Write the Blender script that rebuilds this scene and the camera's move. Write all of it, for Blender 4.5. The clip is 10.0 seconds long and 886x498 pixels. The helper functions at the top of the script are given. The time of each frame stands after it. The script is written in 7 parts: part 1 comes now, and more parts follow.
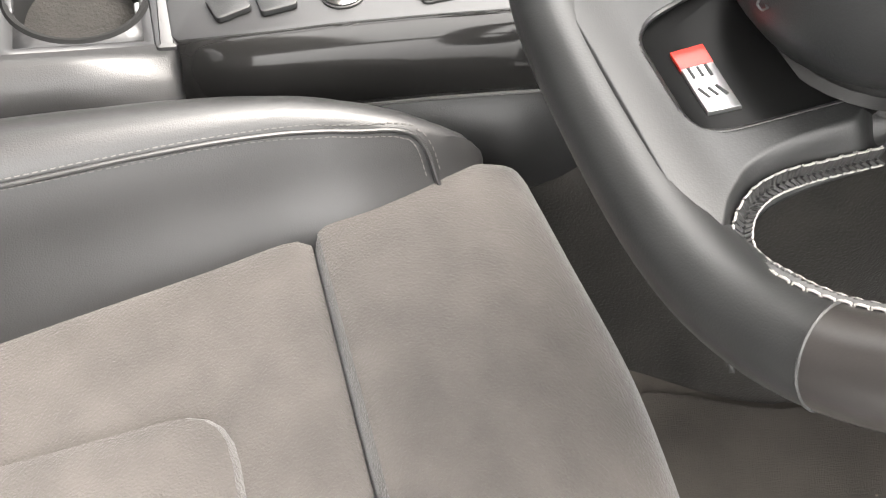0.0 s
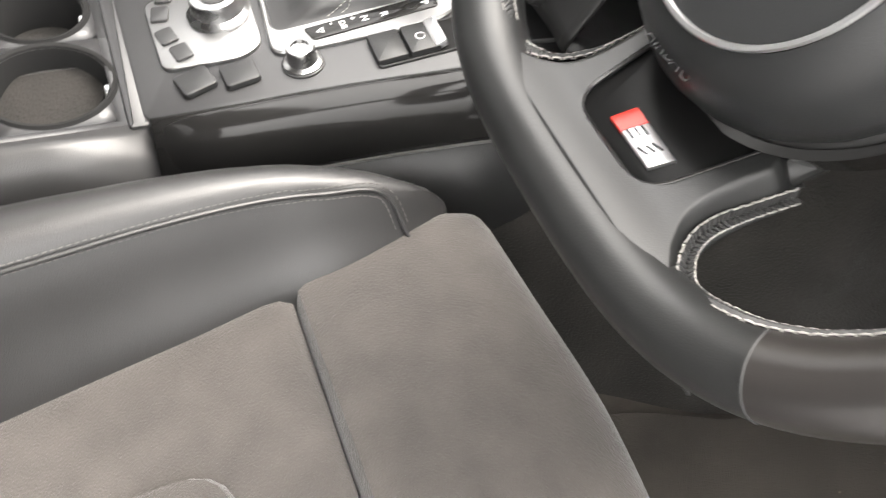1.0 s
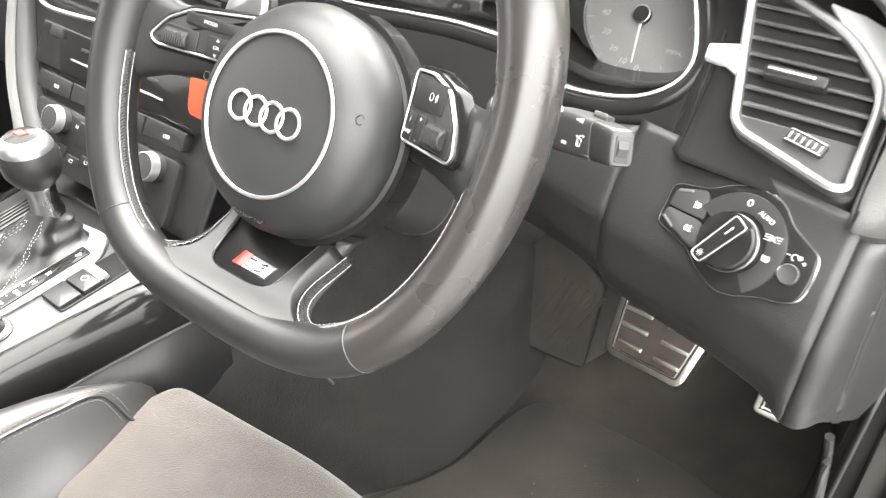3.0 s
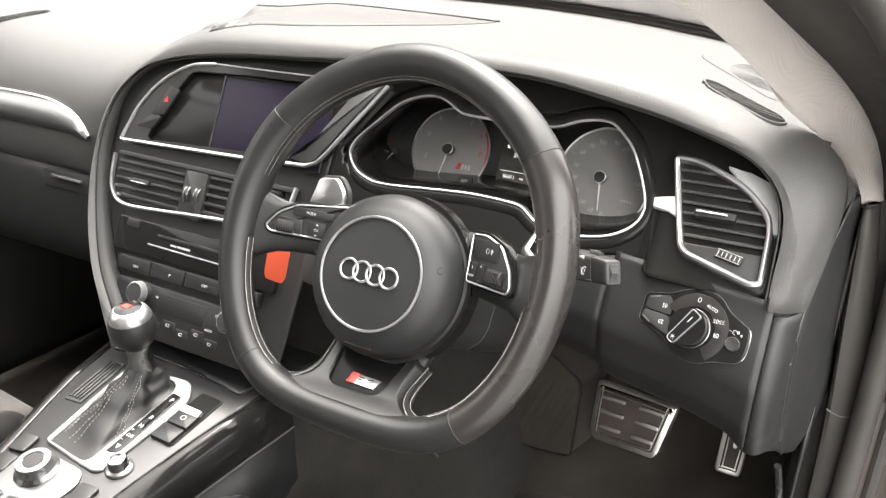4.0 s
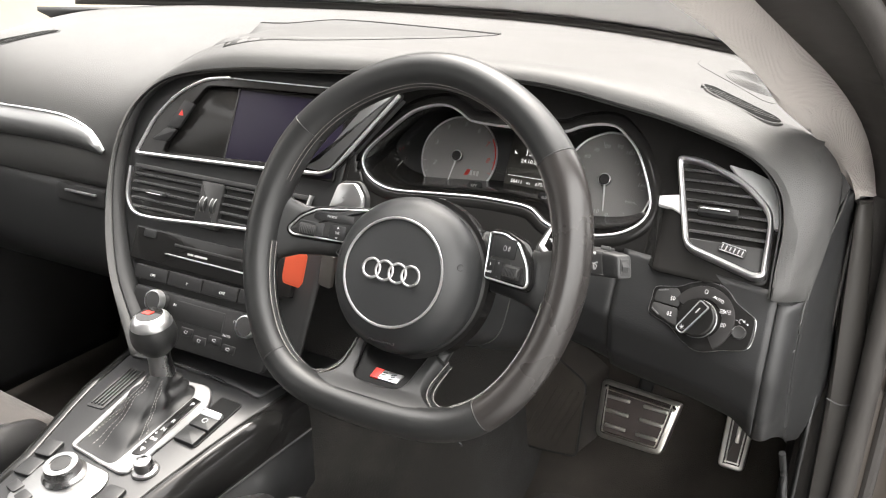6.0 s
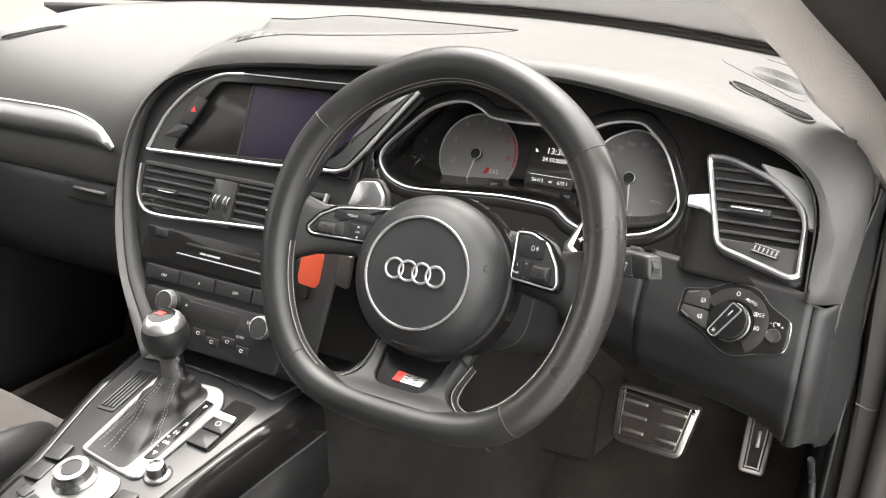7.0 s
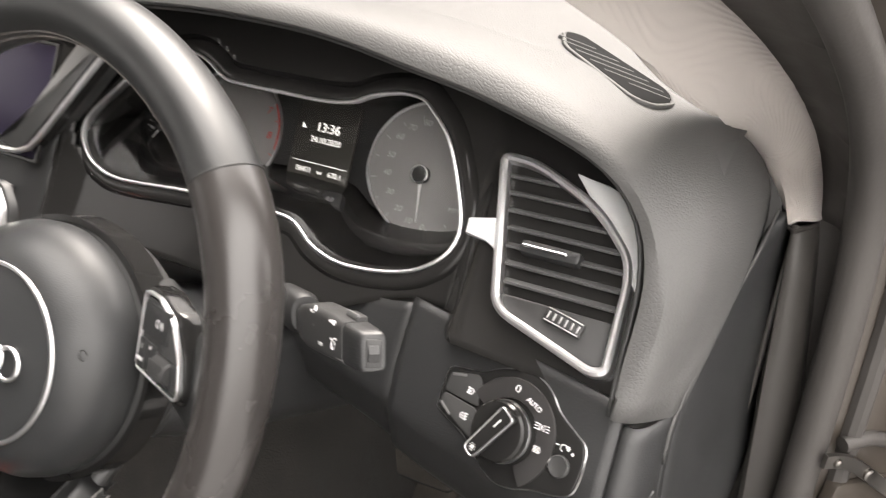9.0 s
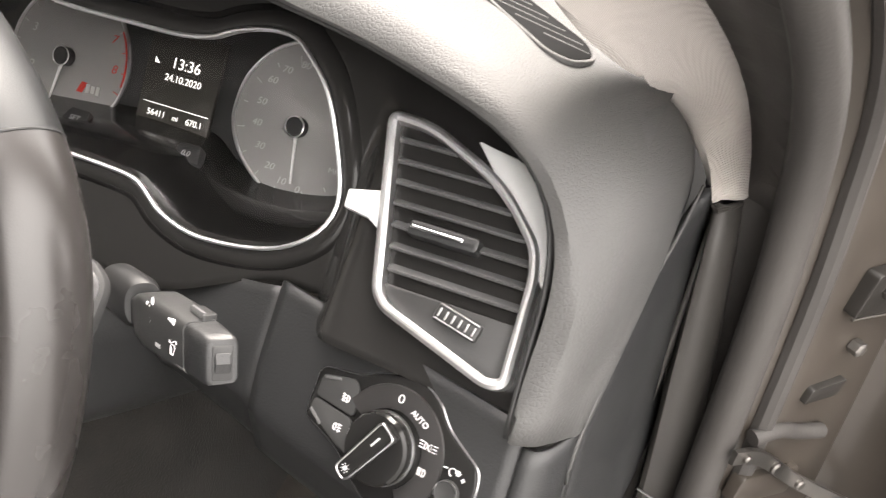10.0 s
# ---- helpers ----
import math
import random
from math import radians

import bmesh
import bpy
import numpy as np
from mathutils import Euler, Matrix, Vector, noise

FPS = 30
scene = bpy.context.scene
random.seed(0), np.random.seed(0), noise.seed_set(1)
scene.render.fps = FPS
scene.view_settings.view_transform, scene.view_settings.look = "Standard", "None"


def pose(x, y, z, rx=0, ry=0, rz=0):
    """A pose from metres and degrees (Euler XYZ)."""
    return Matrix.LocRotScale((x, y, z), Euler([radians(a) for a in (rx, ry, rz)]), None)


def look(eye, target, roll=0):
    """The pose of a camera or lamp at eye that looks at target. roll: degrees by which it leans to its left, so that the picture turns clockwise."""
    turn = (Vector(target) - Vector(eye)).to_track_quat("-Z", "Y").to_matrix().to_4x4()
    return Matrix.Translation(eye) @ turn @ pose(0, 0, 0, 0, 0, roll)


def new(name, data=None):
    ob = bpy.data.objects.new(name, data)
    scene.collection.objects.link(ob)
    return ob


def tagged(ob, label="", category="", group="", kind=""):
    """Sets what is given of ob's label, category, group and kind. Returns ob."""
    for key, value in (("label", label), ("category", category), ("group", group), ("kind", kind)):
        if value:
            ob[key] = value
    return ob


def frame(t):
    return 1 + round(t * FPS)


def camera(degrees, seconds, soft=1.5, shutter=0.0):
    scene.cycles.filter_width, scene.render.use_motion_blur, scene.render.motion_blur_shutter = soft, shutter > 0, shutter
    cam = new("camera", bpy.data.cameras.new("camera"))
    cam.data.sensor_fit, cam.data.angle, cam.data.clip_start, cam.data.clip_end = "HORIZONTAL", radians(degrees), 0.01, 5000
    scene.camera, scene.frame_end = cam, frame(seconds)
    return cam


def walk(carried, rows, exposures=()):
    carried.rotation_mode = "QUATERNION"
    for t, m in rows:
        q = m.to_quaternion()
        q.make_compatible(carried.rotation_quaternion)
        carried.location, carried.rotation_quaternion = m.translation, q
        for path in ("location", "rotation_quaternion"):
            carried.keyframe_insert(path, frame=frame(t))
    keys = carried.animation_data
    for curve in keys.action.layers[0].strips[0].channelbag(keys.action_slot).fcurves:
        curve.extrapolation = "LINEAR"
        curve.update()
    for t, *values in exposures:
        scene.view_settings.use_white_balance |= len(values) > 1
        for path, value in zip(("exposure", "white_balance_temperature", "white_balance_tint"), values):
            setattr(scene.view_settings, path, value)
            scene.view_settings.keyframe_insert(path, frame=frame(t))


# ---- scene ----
from mathutils.bvhtree import BVHTree
# Axes: x to the car's right from its centreline, y ahead from the steering wheel, z up from the cabin floor.
cam = camera(58.0, 10.0, soft=1.1, shutter=0.2)
PATH = [
    (0, (0.533, -0.198, 0.668), (0.010, 0.100, -0.131), 15.7),
    (0.5, (0.524, -0.179, 0.669), (-0.008, 0.112, -0.126), 16.6),
    (1, (0.541, -0.214, 0.699), (0.002, 0.138, -0.067), 13.9),
    (1.5, (0.643, -0.206, 0.757), (0.119, 0.226, 0.022), 5.3),
    (2, (0.687, -0.161, 0.752), (0.200, 0.287, 0.002), 4.5),
    (2.5, (0.672, -0.223, 0.764), (0.195, 0.337, 0.087), 5.4),
    (3, (0.708, -0.327, 0.795), (0.251, 0.393, 0.271), 6.4),
    (3.2, (0.735, -0.378, 0.808), (0.279, 0.362, 0.314), 6.3),
    (4.3, (0.715, -0.600, 0.901), (0.299, 0.239, 0.550), 2.0),
    (4.5, (0.723, -0.609, 0.902), (0.306, 0.229, 0.549), 1.9),
    (5, (0.720, -0.611, 0.894), (0.304, 0.227, 0.542), 1.9),
    (6.5, (0.699, -0.608, 0.875), (0.287, 0.234, 0.528), 2.2),
    (7, (0.680, -0.602, 0.871), (0.267, 0.240, 0.523), 2.3),
    (7.5, (0.665, -0.590, 0.871), (0.254, 0.253, 0.523), 2.3),
    (8, (0.691, -0.531, 0.873), (0.278, 0.312, 0.528), 2.5),
    (8.5, (0.755, -0.342, 0.874), (0.311, 0.467, 0.488), 1.9),
    (9, (0.754, -0.220, 0.862), (0.357, 0.582, 0.417), 3.3),
    (9.5, (0.683, -0.153, 0.824), (0.422, 0.668, 0.317), 8.6),
    (10, (0.727, -0.134, 0.850), (0.464, 0.683, 0.336), 8.6),
]
walk(cam, [(t, look(eye, target, roll)) for t, eye, target, roll in PATH], exposures=[(t, e, 6850 if t < 8.8 else 7050, 10 if t < 8.8 else 12.5) for t, e in ((0.0, 2.68), (0.5, 2.73), (1.0, 2.29), (1.5, 2.52), (2.0, 2.90), (2.5, 3.22), (3.2, 3.3), (4.3, 2.04), (7.8, 2.06), (9.0, 2.18), (10.0, 2.44))])

# ---- light: an overcast sky, a weak broad sun ----
world = bpy.data.worlds.new("overcast_sky")
scene.world = world
world.use_nodes = True
wn = world.node_tree
sky = wn.nodes.new("ShaderNodeTexSky")
sky.sky_type, sky.sun_disc, sky.sun_elevation, sky.sun_rotation = "NISHITA", False, radians(65), radians(-14)
sky.air_density, sky.dust_density, sky.ozone_density = 1.0, 6.0, 1.0
pale = wn.nodes.new("ShaderNodeMix")
pale.data_type = "RGBA"
pale.inputs[0].default_value = 0.8
pale.inputs[7].default_value = (13.0, 13.0, 13.0, 1)
wn.links.new(sky.outputs[0], pale.inputs[6])
# An overcast sky is about three times brighter overhead than at the horizon.
up = wn.nodes.new("ShaderNodeSeparateXYZ")
wn.links.new(wn.nodes.new("ShaderNodeTexCoord").outputs["Generated"], up.inputs[0])
rise = wn.nodes.new("ShaderNodeMapRange")
rise.inputs[1].default_value, rise.inputs[2].default_value, rise.inputs[3].default_value, rise.inputs[4].default_value = 0.0, 1.0, 0.5, 1.5
wn.links.new(up.outputs[2], rise.inputs[0])
dome = wn.nodes.new("ShaderNodeVectorMath")
dome.operation = "SCALE"
wn.links.new(pale.outputs[2], dome.inputs[0])
wn.links.new(rise.outputs[0], dome.inputs["Scale"])
wn.links.new(dome.outputs[0], wn.nodes["Background"].inputs[0])
wn.nodes["Background"].inputs[1].default_value = 0.14
sun = new("sun", bpy.data.lights.new("sun", "SUN"))
sun.data.energy, sun.data.angle, sun.data.color = 1.45, radians(25), (1.0, 0.98, 0.96)
sun.matrix_world = look((0, 0, 8), (0.9, -3.6, 0.0))

# ---- materials ----


def material(name, base, rough=0.5, metal=0.0, bump=0.0, size=200.0, kind="noise", vary=0.15, sheen=0.0, coat=0.0, spec=0.5, wear=3.0, stretch=(1, 1, 1)):
    """A procedural surface: grain bump at one size, soft tone and gloss changes at a larger one."""
    m = bpy.data.materials.new(name)
    m.use_nodes = True
    nt, b = m.node_tree, m.node_tree.nodes["Principled BSDF"]
    b.inputs["Roughness"].default_value, b.inputs["Metallic"].default_value = rough, metal
    b.inputs["Sheen Weight"].default_value, b.inputs["Coat Weight"].default_value = sheen, coat
    b.inputs["Specular IOR Level"].default_value = spec
    tc = nt.nodes.new("ShaderNodeTexCoord")
    big = nt.nodes.new("ShaderNodeTexNoise")
    big.inputs["Scale"].default_value, big.inputs["Detail"].default_value = wear * 4, 5
    nt.links.new(tc.outputs["Object"], big.inputs["Vector"])
    ramp = nt.nodes.new("ShaderNodeMapRange")
    ramp.inputs[1].default_value, ramp.inputs[2].default_value = 0.3, 0.7
    ramp.inputs[3].default_value, ramp.inputs[4].default_value = 1 - vary, 1 + vary
    nt.links.new(big.outputs[0], ramp.inputs[0])
    mul = nt.nodes.new("ShaderNodeVectorMath")
    mul.operation = "SCALE"
    mul.inputs[0].default_value = base
    nt.links.new(ramp.outputs[0], mul.inputs["Scale"])
    nt.links.new(mul.outputs[0], b.inputs["Base Color"])
    rr = nt.nodes.new("ShaderNodeMapRange")
    rr.inputs[1].default_value, rr.inputs[2].default_value = 0.3, 0.7
    rr.inputs[3].default_value, rr.inputs[4].default_value = max(0.0, rough * (1 - vary)), min(1.0, rough * (1 + vary))
    nt.links.new(big.outputs[0], rr.inputs[0])
    nt.links.new(rr.outputs[0], b.inputs["Roughness"])
    if bump:
        mp = nt.nodes.new("ShaderNodeMapping")
        mp.inputs["Scale"].default_value = stretch
        nt.links.new(tc.outputs["Object"], mp.inputs["Vector"])
        if kind == "leather":
            tex = nt.nodes.new("ShaderNodeTexVoronoi")
            tex.feature = "DISTANCE_TO_EDGE"
        else:
            tex = nt.nodes.new("ShaderNodeTexNoise")
            tex.inputs["Detail"].default_value = 4
        tex.inputs["Scale"].default_value = size
        nt.links.new(mp.outputs[0], tex.inputs["Vector"])
        bn = nt.nodes.new("ShaderNodeBump")
        bn.inputs["Strength"].default_value, bn.inputs["Distance"].default_value = bump, 0.002 if kind == "leather" else 0.001
        out = tex.outputs[0]
        if kind == "leather":
            lim = nt.nodes.new("ShaderNodeMath")
            lim.operation = "MINIMUM"
            lim.inputs[1].default_value = 0.25
            nt.links.new(out, lim.inputs[0])
            out = lim.outputs[0]
        nt.links.new(out, bn.inputs["Height"])
        nt.links.new(bn.outputs[0], b.inputs["Normal"])
    return m


def weave(m, scale, strength, across=(1, 0, 0), along=(0, 0.8, 0.6)):
    """A woven relief from two crossing waves."""
    nt, b = m.node_tree, m.node_tree.nodes["Principled BSDF"]
    tc = nt.nodes.new("ShaderNodeTexCoord")
    total = None
    for way in (across, along):
        dot = nt.nodes.new("ShaderNodeVectorMath")
        dot.operation = "DOT_PRODUCT"
        dot.inputs[1].default_value = [scale * c for c in way]
        nt.links.new(tc.outputs["Object"], dot.inputs[0])
        sn = nt.nodes.new("ShaderNodeMath")
        sn.operation = "SINE"
        nt.links.new(dot.outputs["Value"], sn.inputs[0])
        if total is None:
            total = sn.outputs[0]
        else:
            ad = nt.nodes.new("ShaderNodeMath")
            ad.operation = "ADD"
            nt.links.new(total, ad.inputs[0])
            nt.links.new(sn.outputs[0], ad.inputs[1])
            total = ad.outputs[0]
    bn = nt.nodes.new("ShaderNodeBump")
    bn.inputs["Strength"].default_value, bn.inputs["Distance"].default_value = strength, 0.0006
    nt.links.new(total, bn.inputs["Height"])
    nt.links.new(bn.outputs[0], b.inputs["Normal"])
    return m


def glass(name, tint=(1, 1, 1), gloss=0.08, rough=0.0):
    m = bpy.data.materials.new(name)
    m.use_nodes = True
    nt = m.node_tree
    nt.nodes.remove(nt.nodes["Principled BSDF"])
    t, g, mx, fr = (nt.nodes.new(n) for n in ("ShaderNodeBsdfTransparent", "ShaderNodeBsdfGlossy", "ShaderNodeMixShader", "ShaderNodeFresnel"))
    t.inputs[0].default_value = (*tint, 1)
    g.inputs["Roughness"].default_value = rough
    fr.inputs["IOR"].default_value = 1.45
    nt.links.new(fr.outputs[0], mx.inputs[0])
    nt.links.new(t.outputs[0], mx.inputs[1])
    nt.links.new(g.outputs[0], mx.inputs[2])
    nt.links.new(mx.outputs[0], nt.nodes["Material Output"].inputs[0])
    return m


def glow(name, colour, strength):
    m = material(name, (0.02, 0.02, 0.02), 0.3)
    b = m.node_tree.nodes["Principled BSDF"]
    b.inputs["Emission Color"].default_value, b.inputs["Emission Strength"].default_value = (*colour, 1), strength
    return m


DASH = material("dash_soft_plastic", (0.062, 0.0612, 0.0600), 0.58, bump=0.32, size=420, spec=0.50, kind="leather", vary=0.06)
LIDM = material("lid_soft_plastic", (0.046, 0.046, 0.045), 0.60, spec=0.42, bump=0.12, size=420, kind="leather", vary=0.06)
PANEL = material("dark_hard_plastic", (0.0165, 0.0168, 0.0173), 0.44, bump=0.22, size=700, vary=0.12)
# Near-black without gloss: the shade inside hollows, put into the colour.
HOLLOWSHADE = material("painted_hollow_shade", (0.020, 0.020, 0.020), 1.0, spec=0.0, vary=0.1)
BLACK = material("matt_black_plastic", (0.032, 0.032, 0.032), 0.48, spec=0.35, bump=0.1, size=900, vary=0.12)
PIANO = material("gloss_black_trim", (0.013, 0.0127, 0.0125), 0.11, spec=0.24, vary=0.1, coat=0.05)
ALU = material("satin_aluminium", (0.80, 0.80, 0.81), 0.36, metal=1.0, vary=0.06, bump=0.04, size=500)
BRUSHED = material("brushed_aluminium", (0.34, 0.34, 0.34), 0.40, metal=1.0, vary=0.08, bump=0.12, size=60, stretch=(1, 14, 14))
CHROME = material("bright_chrome", (0.66, 0.66, 0.67), 0.14, metal=1.0, vary=0.05)
WHEEL = material("smooth_black_leather", (0.0140, 0.0144, 0.0145), 0.40, bump=0.045, size=650, kind="leather", vary=0.12, wear=5, spec=0.58)
WORN = material("worn_polished_leather", (0.0260, 0.0235, 0.0225), 0.28, bump=0.03, size=650, kind="leather", vary=0.06, wear=3, spec=0.66)
AIRBAG = material("grained_airbag_plastic", (0.021, 0.0218, 0.0225), 0.42, bump=0.10, size=800, kind="leather", vary=0.08)
LEATHER = material("seat_leather", (0.0235, 0.0232, 0.0234), 0.37, bump=0.12, size=600, kind="leather", vary=0.1)
SUEDE = material("grey_suede_cloth", (0.057, 0.0515, 0.0475), 0.95, bump=0.9, size=700, vary=0.20, sheen=0.25, spec=0.2, wear=7)
FLOORM = material("black_floor_carpet", (0.056, 0.050, 0.044), 0.95, bump=1.0, size=650, vary=0.4, spec=0.1, wear=2.0)
CARPET = material("dark_carpet", (0.060, 0.053, 0.046), 0.95, bump=1.0, size=650, vary=0.4, spec=0.15, sheen=0.10, wear=2.0)
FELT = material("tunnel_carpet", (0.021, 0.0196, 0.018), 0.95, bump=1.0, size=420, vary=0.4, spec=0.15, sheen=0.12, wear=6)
FABRIC = weave(material("pillar_fabric", (0.40, 0.37, 0.345), 0.9, vary=0.04, spec=0.2, sheen=0.2), 4800, 0.40, (0.80, -0.55, -0.30), (-0.37, -0.81, 0.47))
RUBBER = material("door_seal_rubber", (0.040, 0.0365, 0.034), 0.60, bump=0.2, size=400, vary=0.15)
PAINT = material("grey_brown_metallic_paint", (0.042, 0.035, 0.029), 0.42, spec=0.4, coat=0.2, vary=0.15)
SILVERP = material("silver_grey_console_finish", (0.028, 0.028, 0.029), 0.38, metal=0.1, spec=0.55, vary=0.06, bump=0.05, size=700)
FACE = material("grey_gauge_face", (0.28, 0.272, 0.268), 0.6, vary=0.03)
WHITE = material("white_print", (0.75, 0.75, 0.75), 0.6, vary=0.02)
DIM = material("grey_print", (0.5, 0.5, 0.5), 0.6, vary=0.02)
RED = material("red_enamel", (0.55, 0.03, 0.02), 0.3, vary=0.05)
TAG = material("orange_red_plastic_tag", (0.85, 0.13, 0.06), 0.5, vary=0.08)
GREYTHREAD = material("grey_seat_thread", (0.105, 0.10, 0.095), 0.8, vary=0.15)
DULLTHREAD = material("dull_grey_thread", (0.20, 0.185, 0.175), 0.8, vary=0.15)
THREAD = material("silver_grey_thread", (0.36, 0.345, 0.325), 0.8, vary=0.15, bump=0.4, size=2500)
SCREEN = material("unlit_display_glass", (0.017, 0.014, 0.026), 0.30, spec=0.16, vary=0.05)
LCD = glow("lit_text", (0.85, 0.86, 0.84), 0.42)
LCDBACK = material("display_backing", (0.042, 0.040, 0.036), 0.25, vary=0.05, coat=0.4)
INSET = material("dark_satin_insert", (0.016, 0.0155, 0.015), 0.14, vary=0.1, spec=0.22)
GLASS = glass("clear_glass")
# The grey tint is added to halve the light from the passenger side.
SIDEGLASS = glass("light_dimming_side_glass", (0.50, 0.50, 0.50))
PRIVACY = glass("dark_privacy_glass", (0.34, 0.34, 0.34))
WEDGE = material("dark_brushed_metal", (0.20, 0.20, 0.20), 0.38, metal=1.0, vary=0.08, bump=0.1, size=60, stretch=(1, 14, 14))
ROLLER = material("grey_rubbed_plastic", (0.10, 0.10, 0.10), 0.45, vary=0.1)
STEEL = material("bare_steel", (0.17, 0.16, 0.15), 0.45, metal=1.0, vary=0.25, bump=0.1, size=300)
CRUMB = material("trodden_crumbs", (0.16, 0.135, 0.10), 0.9, vary=0.3)
POSTTRIM = material("dark_post_plastic", (0.040, 0.037, 0.034), 0.55, bump=0.1, size=700, vary=0.1)
DOORP = material("grey_door_plastic", (0.030, 0.030, 0.030), 0.6, bump=0.1, size=600, vary=0.1)
BOOT = material("dull_boot_leather", (0.017, 0.017, 0.0175), 0.46, bump=0.08, size=700, kind="leather", vary=0.15, spec=0.4)
OILY = material("oily_hinge_metal", (0.022, 0.02, 0.018), 0.4, metal=0.2, vary=0.3, bump=0.15, size=250)
WELL = material("deep_black_gloss", (0.007, 0.007, 0.007), 0.25, spec=0.08, vary=0.1)
PADR = material("scuffed_pedal_rubber", (0.065, 0.052, 0.048), 0.6, vary=0.25, bump=0.2, size=300, wear=12)
SATIN = material("satin_silver_finish", (0.66, 0.67, 0.67), 0.45, metal=0.2, vary=0.04)
STACKB = material("dull_black_stack", (0.0185, 0.0185, 0.0188), 0.42, spec=0.3, vary=0.15, bump=0.08, size=700)
INLAYM = material("grey_brushed_inlay", (0.30, 0.30, 0.30), 0.34, metal=0.8, vary=0.06, bump=0.05, size=60, stretch=(1, 14, 14))
SLATM = material("satin_vent_slat", (0.060, 0.060, 0.060), 0.40, spec=0.6, vary=0.08)
SWITCHM = material("satin_black_dial", (0.022, 0.021, 0.021), 0.30, spec=0.8, vary=0.1)
KNOBM = material("turned_knob_metal", (0.36, 0.36, 0.36), 0.28, metal=1.0, vary=0.08)
PEDAL = material("stainless_pedal", (0.66, 0.64, 0.60), 0.36, metal=1.0, vary=0.15, bump=0.1, size=260)
HEADLINE = material("pale_roof_lining", (0.5, 0.48, 0.46), 0.95, bump=0.4, size=900, vary=0.04, spec=0.1)

# ---- building helpers ----


def V3(*a):
    return Vector(a)


def spline(pts, n, closed=False):
    """n points (or n + 1 for an open line) on a smooth curve through pts, evenly spaced."""
    p = np.array(pts, float)
    if closed:
        p = np.concatenate([p[-1:], p, p[:2]])
    else:
        p = np.concatenate([2 * p[:1] - p[1:2], p, 2 * p[-1:] - p[-2:-1]])
    dense = []
    for i in range(1, len(p) - 2):
        a, b, c, d = p[i - 1], p[i], p[i + 1], p[i + 2]
        for t in np.linspace(0, 1, 14, endpoint=False):
            dense.append(0.5 * (2 * b + (c - a) * t + (2 * a - 5 * b + 4 * c - d) * t * t + (3 * b - a - 3 * c + d) * t**3))
    dense.append(p[-2])
    dense = np.array(dense)
    far = np.r_[0, np.cumsum(np.linalg.norm(np.diff(dense, axis=0), axis=1))]
    at = np.linspace(0, far[-1], n + 1)[: n if closed else n + 1]
    return [Vector([np.interp(s, far, dense[:, k]) for k in range(dense.shape[1])]) for s in at]


def rounded(pts, r, n=5):
    """A closed polygon with its corners rounded by r (one number, or one for each corner)."""
    out, m = [], len(pts)
    for i in range(m):
        p, a, b = Vector(pts[i]), Vector(pts[i - 1]), Vector(pts[(i + 1) % m])
        q = r[i] if isinstance(r, (list, tuple)) else r
        da, db = (a - p), (b - p)
        q = min(q, da.length * 0.48, db.length * 0.48)
        s, e = p + da.normalized() * q, p + db.normalized() * q
        for k in range(n + 1):
            t = k / n
            out.append(s * (1 - t) ** 2 + p * 2 * t * (1 - t) + e * t * t)
    return out


def rect(w, h, r, cx=0.0, cy=0.0):
    return rounded([(cx - w / 2, cy - h / 2), (cx + w / 2, cy - h / 2), (cx + w / 2, cy + h / 2), (cx - w / 2, cy + h / 2)], r)


def plane_frame(origin, up, right=(1, 0, 0)):
    """A frame on a surface: x along right, y along up, z out of it towards the cabin."""
    u = Vector(up).normalized()
    r = Vector(right).normalized()
    n = r.cross(u).normalized()
    r = u.cross(n).normalized()
    m = Matrix((r, u, n)).transposed().to_4x4()
    m.translation = origin
    return m


def loft(rings, around=False, cap=False, bm=None):
    bm = bm or bmesh.new()
    vs = [[bm.verts.new(p) for p in ring] for ring in rings]
    for a, b in zip(vs, vs[1:]):
        k = len(a)
        for i in range(k if around else k - 1):
            j = (i + 1) % k
            bm.faces.new((a[i], a[j], b[j], b[i]))
    if cap and around:
        bm.faces.new(vs[0][::-1])
        bm.faces.new(vs[-1])
    return bm


def offset(poly, d):
    """The closed polygon poly (counter-clockwise) moved inwards by d."""
    out, m = [], len(poly)
    for i in range(m):
        a, p, b = Vector(poly[i - 1]), Vector(poly[i]), Vector(poly[(i + 1) % m])
        t = (b - a)
        t = t.normalized() if t.length > 1e-9 else Vector((1, 0))
        out.append(p + Vector((-t.y, t.x)) * d)
    return out


def ccw(poly):
    area = sum(poly[i - 1][0] * poly[i][1] - poly[i][0] * poly[i - 1][1] for i in range(len(poly)))
    return list(poly) if area > 0 else list(poly)[::-1]


def slab(poly, m, depth, bevel=0.001, top=0.0, bm=None, dome=0.0):
    """A plate of the given outline in the frame m: its face at height top, bevelled, going back by depth. dome raises the middle."""
    poly = ccw([Vector(p[:2]) for p in poly])
    rings = [[m @ V3(p.x, p.y, top - depth) for p in poly], [m @ V3(p.x, p.y, top - bevel) for p in poly],
             [m @ V3(p.x, p.y, top - bevel * 0.3) for p in offset(poly, bevel * 0.3)], [m @ V3(p.x, p.y, top) for p in offset(poly, bevel)]]
    if dome:
        c = sum((p for p in poly), Vector((0, 0))) / len(poly)
        for f, h in ((0.85, 0.28), (0.65, 0.58), (0.4, 0.84), (0.15, 0.98)):
            rings.append([m @ V3(*(c + (p - c) * f), top + dome * h) for p in offset(poly, bevel)])
    return loft(rings, around=True, cap=True, bm=bm)


